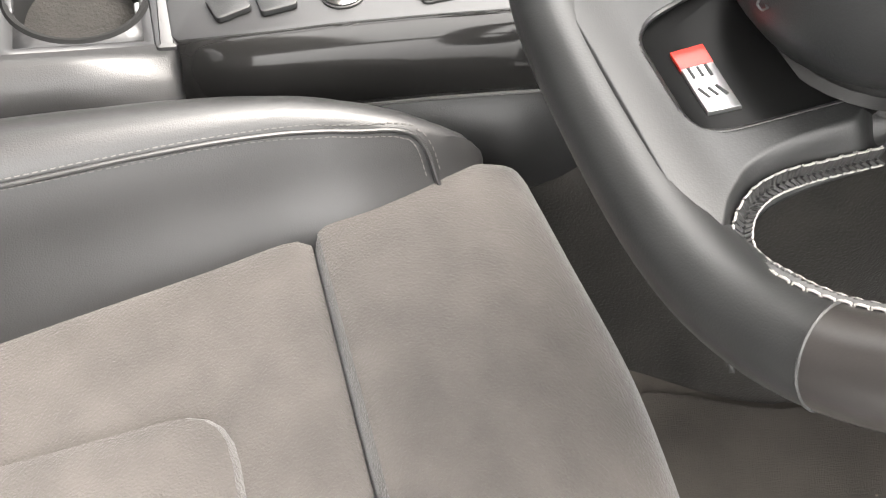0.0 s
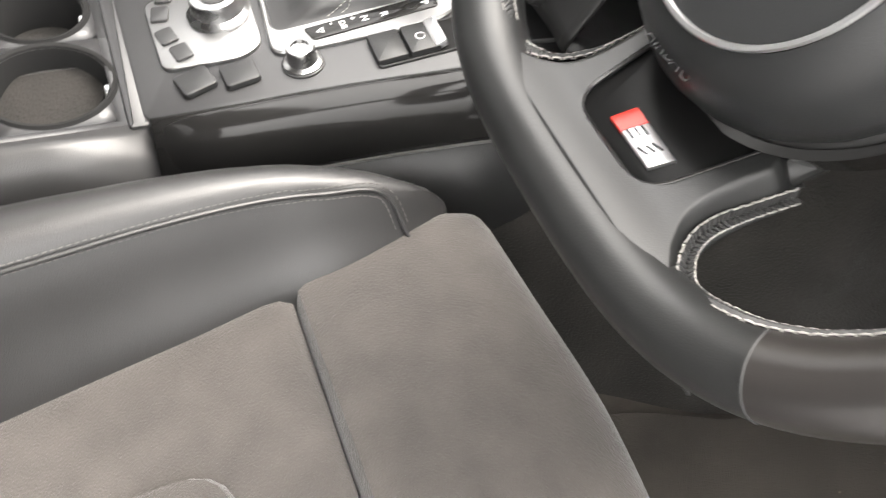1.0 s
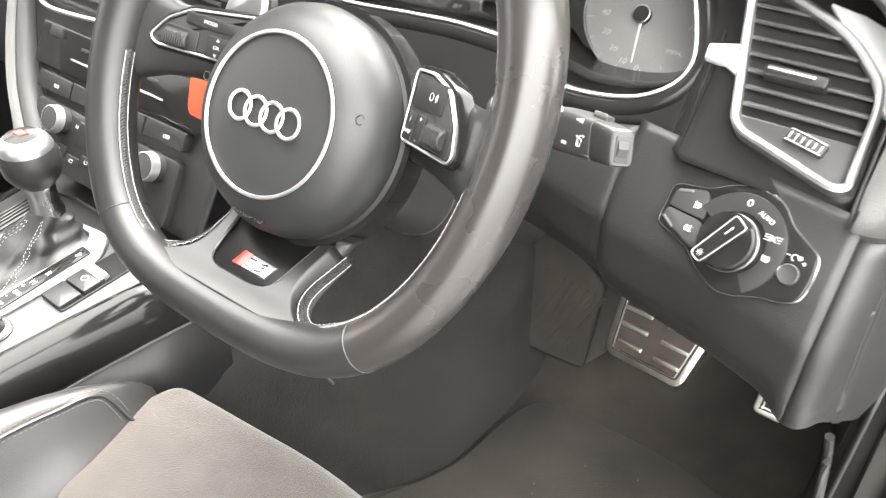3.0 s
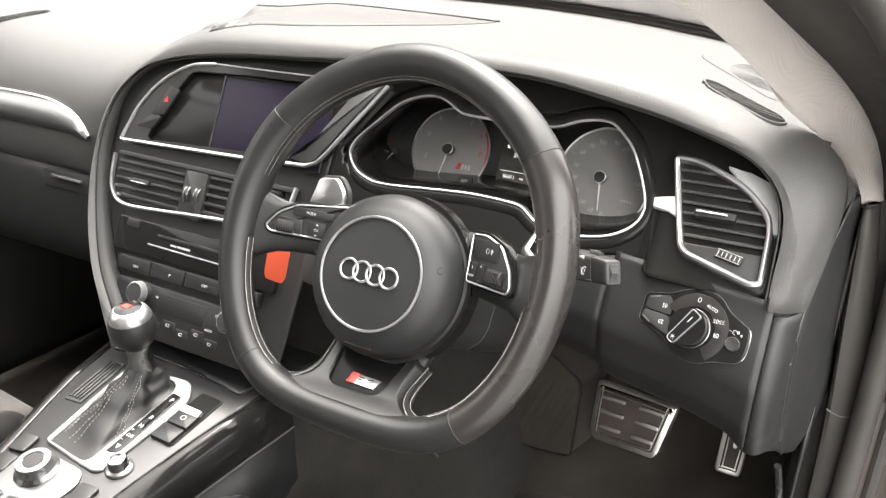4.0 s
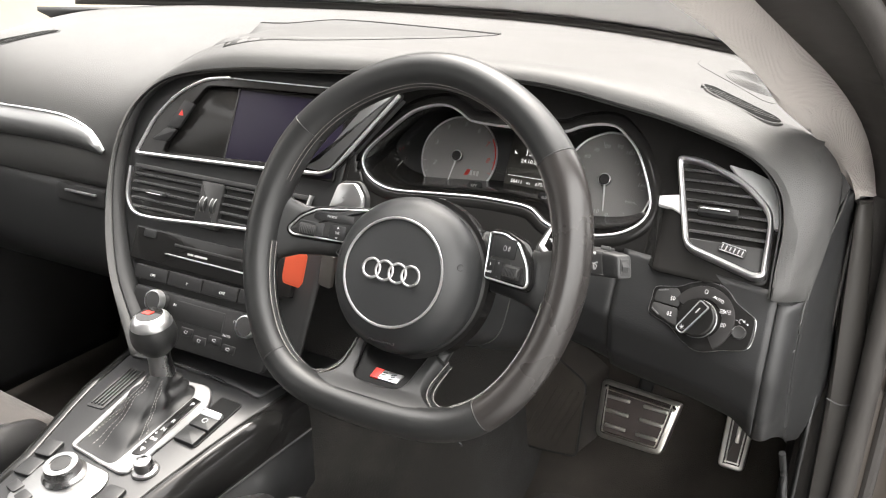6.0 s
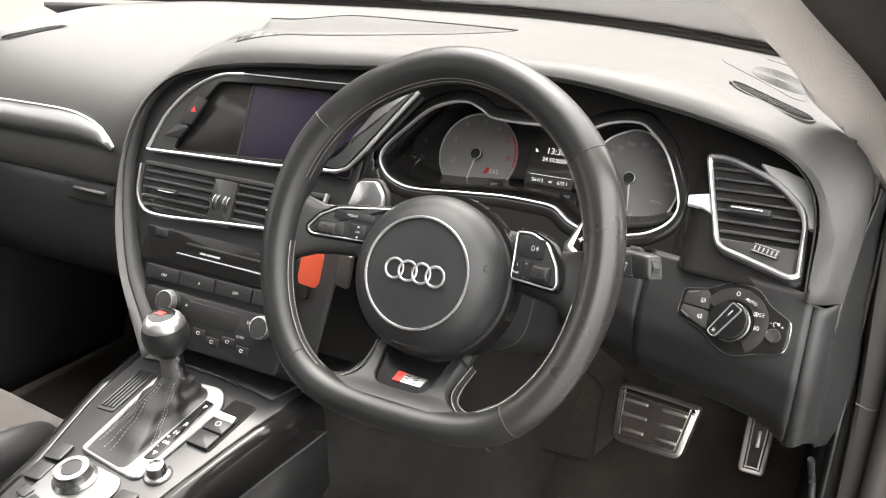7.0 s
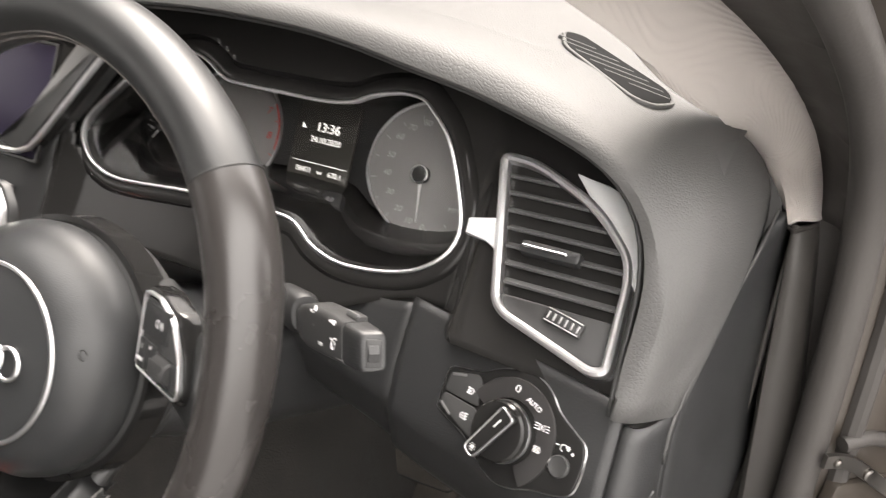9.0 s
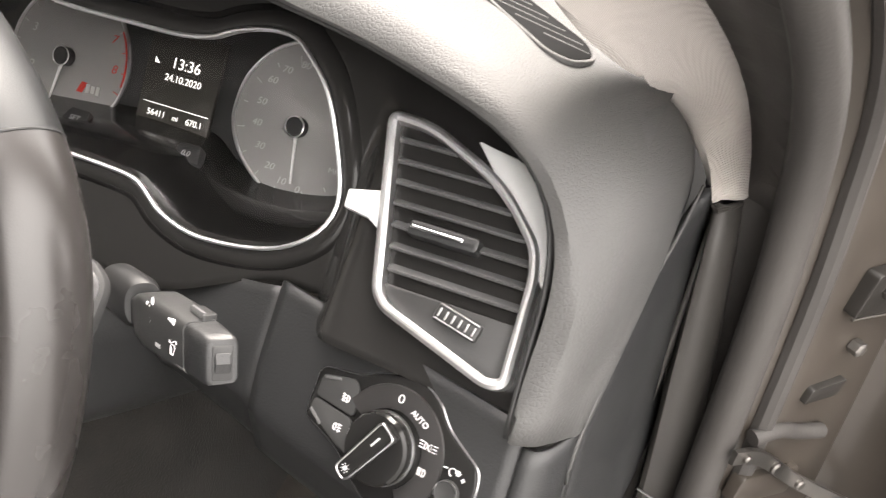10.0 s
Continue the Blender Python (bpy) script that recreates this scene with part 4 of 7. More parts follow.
pane = part("pane", slab(rounded([(0.0, 0.66), (1.04, 0.66), (1.04, 1.05), (0.56, 1.05), (0.0, 0.72)], 0.02), dm, 0.004, 0.0005), GLASS, door, "clear side glass")
pane.visible_shadow = False
POST_R = (0.66, 0.75, 0)
hm = plane_frame((0.861, 0.386, 0.598), (0, 0, 1), POST_R)
hinge = part("hinge", slab(rounded([(-0.030, -0.014), (0.040, -0.016), (0.040, 0.020), (-0.022, 0.018)], 0.004), hm, 0.010, 0.0015, 0.007), OILY, door, "oily dark upper door hinge bolted to the post")
part("plate_edge", tube([hm @ V3(-0.030, -0.0145, 0.006), hm @ V3(0.0, -0.0160, 0.0065), hm @ V3(0.040, -0.0165, 0.006)], 0.0010, n=6), STEEL, hinge, "bright worn edge")
part("knuckle", lathe([(0.0065, -0.020), (0.0075, -0.018), (0.0075, 0.024), (0.0065, 0.026), (0.0, 0.0265)], hm @ Matrix.Translation((0.020, 0.0, 0.010)) @ Matrix.Rotation(radians(-90), 4, "X"), 16), OILY, hinge)
for dx, dz in ((-0.008, 0.005), (-0.002, -0.046), (0.010, 0.010)):
    part("bolt", lathe([(0.0058, -0.004), (0.0058, 0.003), (0.0042, 0.0042), (0.0, 0.0046)], shift(hm, dx, dz, 0.007 if dz > -0.03 else 0.003), 6), STEEL, hinge, "bare steel bolt")
part("lower_leaf", slab(rounded([(-0.034, -0.088), (0.000, -0.088), (0.004, -0.074), (-0.030, -0.076)], 0.003), hm, 0.006, 0.001, 0.004), OILY, hinge)
bar = spline([V3(0.806, 0.314, 0.482), V3(0.820, 0.329, 0.477), V3(0.836, 0.345, 0.463), V3(0.858, 0.368, 0.438), V3(0.882, 0.384, 0.421), V3(0.915, 0.408, 0.398)], 30)
check = part("check_strap", sweep(bar, [(-0.0058, -0.002), (-0.0052, 0.002), (0.0052, 0.002), (0.0058, -0.002)], (0.75, -0.66, 0.1)), STEEL, door, "bent steel check strap with round rivets")
for q, r in ((bar[2], 0.0035), (bar[9], 0.0052), (bar[17], 0.0042)):
    part("rivet", lathe([(r, -0.003), (r, 0.002), (r * 0.75, 0.0032), (0.0, 0.0036)], plane_frame(q + V3(0.0015, -0.0013, 0.0), (0, 0, 1), POST_R), 14), STEEL, check)
part("bracket", slab(rounded([(-0.035, -0.030), (0.030, -0.040), (0.032, -0.012), (-0.030, -0.004)], 0.006), plane_frame((0.840, 0.358, 0.455), (0, 0, 1), POST_R), 0.010, 0.002, 0.003), PAINT, check, "painted bracket under the strap")
part("gaiter", tube(spline([V3(0.816, 0.336, 0.486), V3(0.832, 0.352, 0.488), V3(0.846, 0.366, 0.482), V3(0.864, 0.382, 0.478)], 24), 0.006, n=16), RUBBER, check, "crumpled rubber gaiter")

# The passenger door, shut, with its speaker ring.
pdoor = thing("passenger_door", (-0.72, 0.0, 0.0), "dark closed passenger door with a silver-ringed speaker", "car door")
rows = [[V3(-x, y, z) for y in np.linspace(0.55, -0.95, 14)] for x, z in ((0.70, 0.02), (0.675, 0.12), (0.672, 0.30), (0.665, 0.42), (0.69, 0.50), (0.715, 0.62), (0.735, 0.67))]
part("inner_panel", surface(rows, 30, 20), DOORP, pdoor, solid=0.01)
sm = plane_frame((-0.670, 0.262, 0.232), (0, 0, 1), (0, 1, 0))
part("speaker_ring", sweep([sm @ V3(0.072 * math.cos(a), 0.072 * math.sin(a), 0.0) for a in np.linspace(0, 2 * math.pi, 48, endpoint=False)], [(-0.002, 0), (0, 0.003), (0.002, 0), (0, -0.004)], sm.to_3x3() @ V3(0, 0, 1), closed=True), ALU, pdoor, "thin silver speaker ring")
part("speaker_cone", lathe([(0.068, 0.001), (0.05, 0.006), (0.0, 0.008)], sm), BLACK, pdoor, "perforated black speaker cover")
part("door_top", tube([V3(-0.735, y, 0.675) for y in np.linspace(0.5, -0.95, 12)], 0.02), RUBBER, pdoor)
# Clear window in truth; darkened glass holds back light on seat and floor.
wl = whole("window_2", loft([[V3(-x, y, z) for y in (0.33, 0.0, -0.5, -0.95)] for x, z in ((0.735, 0.68), (0.69, 0.86), (0.60, 1.06))]), SIDEGLASS, "passenger side window, its glass darkened to dim the light from that side", "window", "structure")
wl.visible_shadow = False
whole("window_3", loft([[V3(x, -1.95 + 0.05 * (z - 0.68), z) for x in (-0.6, 0.0, 0.6)] for z in (0.68, 0.9, 1.05)]), PRIVACY, "dark tinted rear window", "window", "structure")
for sx in (1, -1):
    whole("window_4" if sx > 0 else "window_5", loft([[V3(sx * x, y, z) for y in (-0.96, -1.4, -1.98)] for x, z in ((0.775, 0.62), (0.70, 0.86), (0.585, 1.09))]), PRIVACY, "dark tinted rear side window", "window", "structure")

# ---- outside ----
ASPHALT = material("wet_grey_asphalt", (0.20, 0.20, 0.20), 0.8, bump=0.6, size=60, vary=0.3, wear=0.15)
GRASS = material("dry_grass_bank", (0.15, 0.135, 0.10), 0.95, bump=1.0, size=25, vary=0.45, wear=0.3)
WALLW = material("pale_render_wall", (0.55, 0.54, 0.52), 0.9, vary=0.1, wear=0.1)
ground = bmesh.new()
ground.faces.new([ground.verts.new(p) for p in ((-400, -400, -0.30), (400, -400, -0.30), (400, 400, -0.30), (-400, 400, -0.30))])
tagged(finish("ground", ground, ASPHALT), "grey asphalt car park", "ground", kind="structure")
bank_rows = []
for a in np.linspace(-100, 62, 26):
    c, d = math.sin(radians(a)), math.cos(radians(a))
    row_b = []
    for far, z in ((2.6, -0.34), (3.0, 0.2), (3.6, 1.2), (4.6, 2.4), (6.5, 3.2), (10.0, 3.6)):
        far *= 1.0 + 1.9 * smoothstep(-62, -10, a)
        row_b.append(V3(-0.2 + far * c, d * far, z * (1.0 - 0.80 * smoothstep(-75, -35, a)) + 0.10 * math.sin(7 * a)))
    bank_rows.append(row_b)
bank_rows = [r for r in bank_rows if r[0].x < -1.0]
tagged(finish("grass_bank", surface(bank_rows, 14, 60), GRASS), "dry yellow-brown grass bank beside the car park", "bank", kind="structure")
b = thing("low_building", (8, 18, -0.3), "pale rendered low building with dark windows", "building")
part("wall", box(Matrix.Translation((9, 19, 1.7)) @ Matrix.Rotation(radians(90), 4, "X"), 18, 4.4, 6.0, 0.05, 0.1), WALLW, b)
part("roof", box(Matrix.Translation((9, 21.8, 4.0)), 18.6, 6.6, 0.25, 0.05, 0.1), PANEL, b)
for k in range(6):
    part("window", box(Matrix.Translation((2.2 + 2.7 * k, 18.99, 1.3)) @ Matrix.Rotation(radians(90), 4, "X"), 1.3, 1.2, 0.1, 0.02, 0.02, 0.02), SCREEN, b)


def parked_car(x, y, turn, paint, label):
    """A small hatchback, standing across the view."""
    c = thing("parked_car", (x, y, -0.3), label, "car", "cars across the car park")
    m = Matrix.Translation((x, y, -0.3)) @ Matrix.Rotation(radians(turn), 4, "Z") @ Matrix.Rotation(radians(90), 4, "X")
    low_p = spline([(-2.05, 0.28), (-2.1, 0.55), (-1.9, 0.80), (-0.95, 0.92), (1.75, 0.95), (2.05, 0.75), (2.08, 0.35), (1.9, 0.24), (-1.9, 0.22)], 50, closed=True)
    part("body", slab(low_p, m, 1.70, 0.10, 0.85), paint, c)
    top_p = rounded([(-0.95, 0.90), (-0.25, 1.42), (1.20, 1.45), (1.85, 0.93)], 0.12)
    part("cabin", slab(top_p, m, 1.46, 0.14, 0.73), paint, c)
    for s2 in (0.735, -0.745):
        for q in (((-0.68, 0.96), (-0.16, 1.34), (0.36, 1.35), (0.36, 0.96)), ((0.44, 0.96), (0.44, 1.35), (1.10, 1.36), (1.55, 0.98))):
            part("window", slab(rounded(list(q), 0.05), m, 0.02, 0.005, s2 + 0.015), SCREEN, c)
    for wx in (-1.28, 1.28):
        for wz in (0.80, -0.62):
            w = part("wheel", lathe([(0.31, -0.10), (0.31, 0.08), (0.27, 0.10), (0.0, 0.09)], m @ Matrix.Translation((wx, 0.31, wz)), 24), RUBBER, c)
            part("rim", lathe([(0.20, 0.095), (0.18, 0.12), (0.0, 0.11)], m @ Matrix.Translation((wx, 0.31, wz)), 20), ALU, w)
    return c


CARWHITE = material("white_car_paint", (0.70, 0.70, 0.70), 0.3, coat=0.6, vary=0.03)
CARRED = material("red_car_paint", (0.42, 0.04, 0.03), 0.3, coat=0.6, vary=0.05)
CARGREEN = material("dark_green_car_paint", (0.03, 0.07, 0.06), 0.3, coat=0.6, vary=0.05)
parked_car(-4.1, 12.0, 4, CARWHITE, "white hatchback parked across the car park")
parked_car(0.7, 13.2, -3, CARGREEN, "dark green hatchback parked across the car park")
parked_car(-0.9, 18.0, 2, CARRED, "red hatchback parked across the car park")

# ---- steering wheel ----
WC = V3(0.3515, 0.0, 0.589)
WM = plane_frame(WC, (0, math.sin(radians(24)), math.cos(radians(24))))
wheel = thing("steering_wheel", WC, "flat-bottomed black leather three-spoke steering wheel with pale stitching", "steering wheel")


def wp(x, v, n=0.0):
    return WM @ V3(x, v, n)


RIM_C = (0.0070, 0.0330)
half_rim = [(0.0, -0.1285), (0.036, -0.1280), (0.068, -0.1255), (0.105, -0.1125), (0.138, -0.0740), (0.1585, -0.024), (0.1650, 0.030), (0.1580, 0.082), (0.1340, 0.133), (0.0905, 0.174), (0.0340, 0.2005)]
rim_pts = spline([(RIM_C[0] + x, v) for x, v in half_rim] + [(RIM_C[0], 0.2045)] + [(RIM_C[0] - x, v) for x, v in half_rim[:0:-1]], 160, closed=True)
for _ in range(30):
    rim_pts = [rim_pts[i] * 0.5 + (rim_pts[i - 1] + rim_pts[(i + 1) % 160]) * 0.25 for i in range(160)]
rim_pts = [Vector((RIM_C[0] + (p.x - RIM_C[0]) * 1.012, RIM_C[1] + (p.y - RIM_C[1]) * 1.012)) for p in rim_pts]
rings = []
for i, p in enumerate(rim_pts):
    a, b = rim_pts[i - 1], rim_pts[(i + 1) % 160]
    t = (b - a).normalized()
    out = Vector((t.y, -t.x))
    ang = math.degrees(math.atan2(p.y - RIM_C[1], p.x - RIM_C[0]))
    grip = 0.0010 * (math.exp(-((ang - 28) / 16) ** 2) + math.exp(-((ang - 152) / 16) ** 2))
    ring = []
    for k in range(24):
        q = 2 * math.pi * k / 24
        r = 0.0176 - 0.0014 * smoothstep(0.04, -0.06, p.y) + grip
        ring.append(wp(p.x + out.x * r * math.cos(q), p.y + out.y * r * math.cos(q), -0.0100 + r * 1.15 * math.sin(q)))
    rings.append(ring)


def rim_angle(i):
    p = rim_pts[i % 160]
    return math.degrees(math.atan2(p.y - RIM_C[1], p.x - RIM_C[0])) % 360


# Four leather panels meet at the seams.
cuts = [min(range(160), key=lambda i: abs((rim_angle(i) - a + 180) % 360 - 180)) for a in (-51, 37, 145, 231)]
cuts_s = sorted(cuts)
for k in range(4):
    a, b = cuts_s[k], cuts_s[(k + 1) % 4]
    idx = list(range(a, b + 1)) if b > a else list(range(a, 160)) + list(range(0, b + 1))
    mid_ang = rim_angle(idx[len(idx) // 2])
    mat = WORN if 300 < mid_ang or mid_ang < 30 else WHEEL
    part("rim_panel", loft([rings[i] for i in idx], around=True), mat, wheel, "leather rubbed shiny" if mat is WORN else "")
for c in cuts:
    ctr = sum(rings[c], Vector()) / 24
    part("rim_seam", tube([ctr + (p - ctr) * 1.002 for p in rings[c]], 0.0006, closed=True, n=6), BLACK, wheel, "sewn butt seam")


def stitches(path, normals, pitch=0.0046, half=0.0032, r=0.00042):
    """A ladder of thread: two runs of short stitches with slanting threads between them."""
    bm = bmesh.new()
    far = np.r_[0, np.cumsum([(b - a).length for a, b in zip(path, path[1:])])]
    count = int(far[-1] / pitch)
    at = lambda s: Vector([np.interp(s, far, [p[c] for p in path]) for c in range(3)])
    nat = lambda s: Vector([np.interp(s, far, [n[c] for n in normals]) for c in range(3)]).normalized()
    for k in range(count):
        s0, s1 = (k + 0.06) * pitch, (k + 0.86) * pitch
        p, q, n = at(s0), at(s1), nat(s0)
        side = (q - p).normalized().cross(n).normalized()
        for sg in (-1, 1):
            a, b = p + side * half * sg, q + side * half * sg
            sweep([a - n * r, a + n * r * 1.2, (a + b) / 2 + n * r * 1.8, b + n * r * 1.2, b - n * r], disc(5, r), side, bm=bm)
    return bm


def braid(path, normals, pitch=0.0023, half=0.0028):
    bm = bmesh.new()
    far = np.r_[0, np.cumsum([(b - a).length for a, b in zip(path, path[1:])])]
    at = lambda u: Vector([np.interp(u, far, [p[c] for p in path]) for c in range(3)])
    nat = lambda u: Vector([np.interp(u, far, [n[c] for n in normals]) for c in range(3)]).normalized()
    for k in range(int(far[-1] / pitch) - 1):
        u = k * pitch
        p, n = at(u), nat(u)
        t = (at(u + pitch) - p).normalized()
        side = t.cross(n).normalized()
        for sg in (-1, 1):
            sweep([p + side * half * sg + n * 0.0002, p + t * 0.0026 + n * 0.0009], disc(5, 0.00085), n, bm=bm)
    return bm


def inner_run(a0, a1, lift=0.42):
    """The sewn line on the rim's inner side between two angles."""
    path, nor = [], []
    for d in np.linspace(a0, a1, 70):
        i = min(range(160), key=lambda j: abs((rim_angle(j) - d + 180) % 360 - 180))
        f = rings[i]
        k = 12 - 1
        c = sum(f, Vector()) / 24
        p = f[k] * (1 - lift) + f[k - 1] * lift
        if not path or (p - path[-1]).length > 0.002:
            path.append(p)
            nor.append((p - c).normalized())
    sm = spline([tuple(p) for p in path], 60)
    nm = [Vector([np.interp(t, np.linspace(0, 1, len(nor)), [n[c] for n in nor]) for c in range(3)]) for t in np.linspace(0, 1, 61)]
    return sm, nm


part("stitching", stitches(*inner_run(14, 166), half=0.0022, r=0.00030), DULLTHREAD, wheel, "silver-grey stitching")
for s in (1, -1):
    pts = [tuple(wp(0.006 + s * x, v, n)) for x, v, n in ((0.0545, -0.0735, -0.0575), (0.0525, -0.084, -0.0465), (0.0520, -0.094, -0.0340), (0.0545, -0.1020, -0.0240), (0.0620, -0.1078, -0.0160), (0.0735, -0.1098, -0.0110))]
    nrs = [(WM.to_3x3() @ V3(s * 0.85, 0.25, 0.45)).normalized()] * 3 + [(WM.to_3x3() @ V3(s * 0.5, 0.75, 0.45)).normalized()] * 3
    for d in np.linspace(304, 352, 16):
        d2 = d if s > 0 else 180 - d
        i = min(range(160), key=lambda j: abs((rim_angle(j) - d2 + 180) % 360 - 180))
        c = sum(rings[i], Vector()) / 24
        q = rings[i][11] * 0.6 + rings[i][12] * 0.4
        pts.append(tuple(q))
        nrs.append((q - c).normalized())
    line = spline(pts, 90)
    nm = [Vector([np.interp(t, np.linspace(0, 1, len(nrs)), [n[c] for n in nrs]) for c in range(3)]).normalized() for t in np.linspace(0, 1, 91)]
    part("stitching", stitches(line, nm), THREAD, wheel, "silver-grey stitching")
    tagged(part("braid", braid(line, nm), BLACK, wheel, "dark braided thread between the stitch rows"), kind="stuff")

# Hub and spokes, dished towards the column.
part("hub", lathe([(0.050, -0.090), (0.074, -0.080), (0.079, -0.060), (0.079, -0.045), (0.070, -0.040)], WM @ Matrix.Translation((0.006, 0.004, 0)), 48), BLACK, wheel, "black hub behind the airbag")
part("hub_trim", sweep([wp(0.006 + 0.0805 * math.cos(a), 0.004 + 0.0805 * math.sin(a), -0.047) for a in np.linspace(0, 2 * math.pi, 64, endpoint=False)], [(-0.002, 0.004), (0.002, 0.004), (0.003, -0.016), (-0.003, -0.016)], WM.to_3x3() @ V3(0, 0, 1), closed=True), PIANO, wheel, "gloss black ring round the airbag")


def side_spoke(s):
    """One side spoke from the hub out to the rim; s is 1 or -1."""
    f = lambda x, v, n: wp(0.006 + s * x, v, n)
    rows = []
    for x, lo, hi, n in ((0.060, 0.004, 0.064, -0.060), (0.085, 0.006, 0.060, -0.046), (0.110, 0.004, 0.054, -0.034), (0.130, 0.000, 0.052, -0.024), (0.145, -0.008, 0.056, -0.016), (0.158, -0.022, 0.068, -0.010), (0.168, -0.034, 0.080, -0.007)):
        c, h = (lo + hi) / 2, (hi - lo) / 2
        rows.append([f(x, c + h * math.copysign(abs(math.cos(q)) ** 0.6, math.cos(q)), n - 0.006 + 0.011 * math.copysign(abs(math.sin(q)) ** 0.7, math.sin(q))) for q in np.linspace(0, 2 * math.pi, 24, endpoint=False)])
    return loft(rows, around=True, cap=True)


part("spoke", side_spoke(1), WHEEL, wheel)
part("spoke", side_spoke(-1), WHEEL, wheel)
low = []
for v, n, w in ((-0.060, -0.066, 0.050), (-0.075, -0.057, 0.0475), (-0.090, -0.045, 0.046), (-0.100, -0.034, 0.047), (-0.108, -0.025, 0.051), (-0.115, -0.018, 0.062), (-0.124, -0.009, 0.085)):
    low.append([wp(0.006 + w * math.copysign(abs(math.cos(q)) ** 0.5, math.cos(q)), v + 0.004 * math.sin(q), n - 0.004 + 0.009 * math.copysign(abs(math.sin(q)) ** 0.6, math.sin(q))) for q in np.linspace(0, 2 * math.pi, 28, endpoint=False)])
part("lower_spoke", loft(low, around=True, cap=True), WHEEL, wheel)
LS = plane_frame(wp(0.006, -0.090, -0.0365), WM.to_3x3() @ V3(0, 0.75, -0.66))
insert = rounded([(-0.0285, -0.0265), (0.0285, -0.0265), (0.0385, 0.036), (-0.0385, 0.036)], [0.014, 0.014, 0.004, 0.004], 8)
part("lower_inset", slab(insert, LS, 0.006, 0.0008, 0.0044), WELL, wheel, "gloss black insert")
part("inset_edge", tube([LS @ V3(p.x, p.y, 0.0058) for p in ccw(insert)], 0.0010, closed=True, n=5), SWITCHM, wheel, "fine edge round the insert")


def arm_height(x, y, wide):
    """Height of the leather round the insert: a plateau that rolls down at the sides and rises into the rim."""
    half_in = float(np.interp(y, [-0.0265, 0.036], [0.0285, 0.0385]))
    sunk = max(0.0, -0.0125 - y)
    half_in -= 0.014 * (1 - math.sqrt(max(0.0, 1 - (sunk / 0.014) ** 2)))
    d = max(abs(x) - half_in, -0.0265 - y)
    e = max(0.0, wide - abs(x))
    h = 0.0068 - 0.0165 * (1 - smoothstep(-0.003, 0.0125, e)) + 0.0042 * smoothstep(-0.022, -0.048, y) - 0.010 * smoothstep(-0.043, -0.050, y)
    return h - 0.008 * (1 - smoothstep(-0.0022, 0.0008, d)) - 0.010 * smoothstep(0.024, 0.037, y)


arm_rows = []
arm_line = spline([(-0.050, 0.104), (-0.040, 0.084), (-0.033, 0.0725), (-0.0269, 0.0645), (-0.0173, 0.0570), (-0.0047, 0.0545), (0.011, 0.0550), (0.026, 0.0570), (0.040, 0.0590)], 120)
for y in np.linspace(0.036, -0.049, 130):
    wide = float(np.interp(y, [q.x for q in arm_line], [q.y for q in arm_line])) - 0.012 * smoothstep(0.018, 0.036, y)
    arm_rows.append([LS @ V3(u * wide, y, arm_height(u * wide, y, wide)) for u in np.linspace(-1, 1, 170)])
part("spoke_leather", loft(arm_rows), WHEEL, wheel, "leather round the insert, running into the rim", solid=0.002)
badge = part("badge", slab([(-0.0100, -0.0183), (0.0200, -0.0186), (0.0225, -0.0075), (-0.0083, -0.0070)], LS, 0.003, 0.0004, 0.0064), ALU, wheel, "small silver badge with a red end")
part("red_field", slab([(-0.0102, -0.0185), (-0.0015, -0.0186), (0.0008, -0.0072), (-0.0084, -0.0068)], LS, 0.002, 0.0002, 0.0068), RED, badge)
for k, x in enumerate((-0.0005, 0.0096)):
    for y, w in ((-0.0140, 0.0058), (-0.0110, 0.0050), (-0.0082, 0.0058)):
        part("mark", box(shift(LS, x + 0.003 + 0.24 * (y + 0.011), y - 0.002, 0.0, 0 if k == 0 else 18), w, 0.0011, 0.001, 0.0002, 0.0003, 0.0068), BLACK, badge)
# Airbag cover with a bright ring and four linked rings.
AM = WM @ Matrix.Translation((0.004, 0.004, 0))
part("airbag_cover", lathe([(0.070, -0.050), (0.0775, -0.042), (0.0785, -0.034), (0.0765, -0.025), (0.071, -0.0155), (0.064, -0.0085), (0.0575, -0.0045), (0.054, -0.0030), (0.0535, -0.0036), (0.050, -0.0034), (0.040, -0.0022), (0.02, -0.0012), (0.0, -0.001)], AM, 72), AIRBAG, wheel, "grained black airbag cover")
part("airbag_ring", sweep([AM @ V3(0.0525 * math.cos(a), 0.0525 * math.sin(a), -0.0022) for a in np.linspace(0, 2 * math.pi, 72, endpoint=False)], [(-0.0014, 0), (-0.0008, 0.0012), (0.0008, 0.0012), (0.0014, 0), (0, -0.002)], WM.to_3x3() @ V3(0, 0, 1), closed=True), ALU, wheel, "bright metal ring")
for k in range(4):
    cx = -0.0215 + 0.0143 * k
    part("emblem_ring", sweep([AM @ V3(cx + 0.0092 * math.cos(a), 0.0092 * math.sin(a), 0.0002 + 0.0002 * k) for a in np.linspace(0, 2 * math.pi, 40, endpoint=False)], [(-0.0013, 0), (-0.0006, 0.0011), (0.0006, 0.0011), (0.0013, 0), (0, -0.0015)], WM.to_3x3() @ V3(0, 0, 1), closed=True), ALU, wheel, "chrome emblem ring")
for x, y in ((-0.066, 0.008), (0.066, 0.018)):
    part("horn_mark", tube([AM @ V3(x + 0.003 * math.cos(a), y + 0.003 * math.sin(a), -0.0085) for a in np.linspace(0.3, 5.5, 12)], 0.0004, n=4), BLACK, wheel, "embossed horn mark")
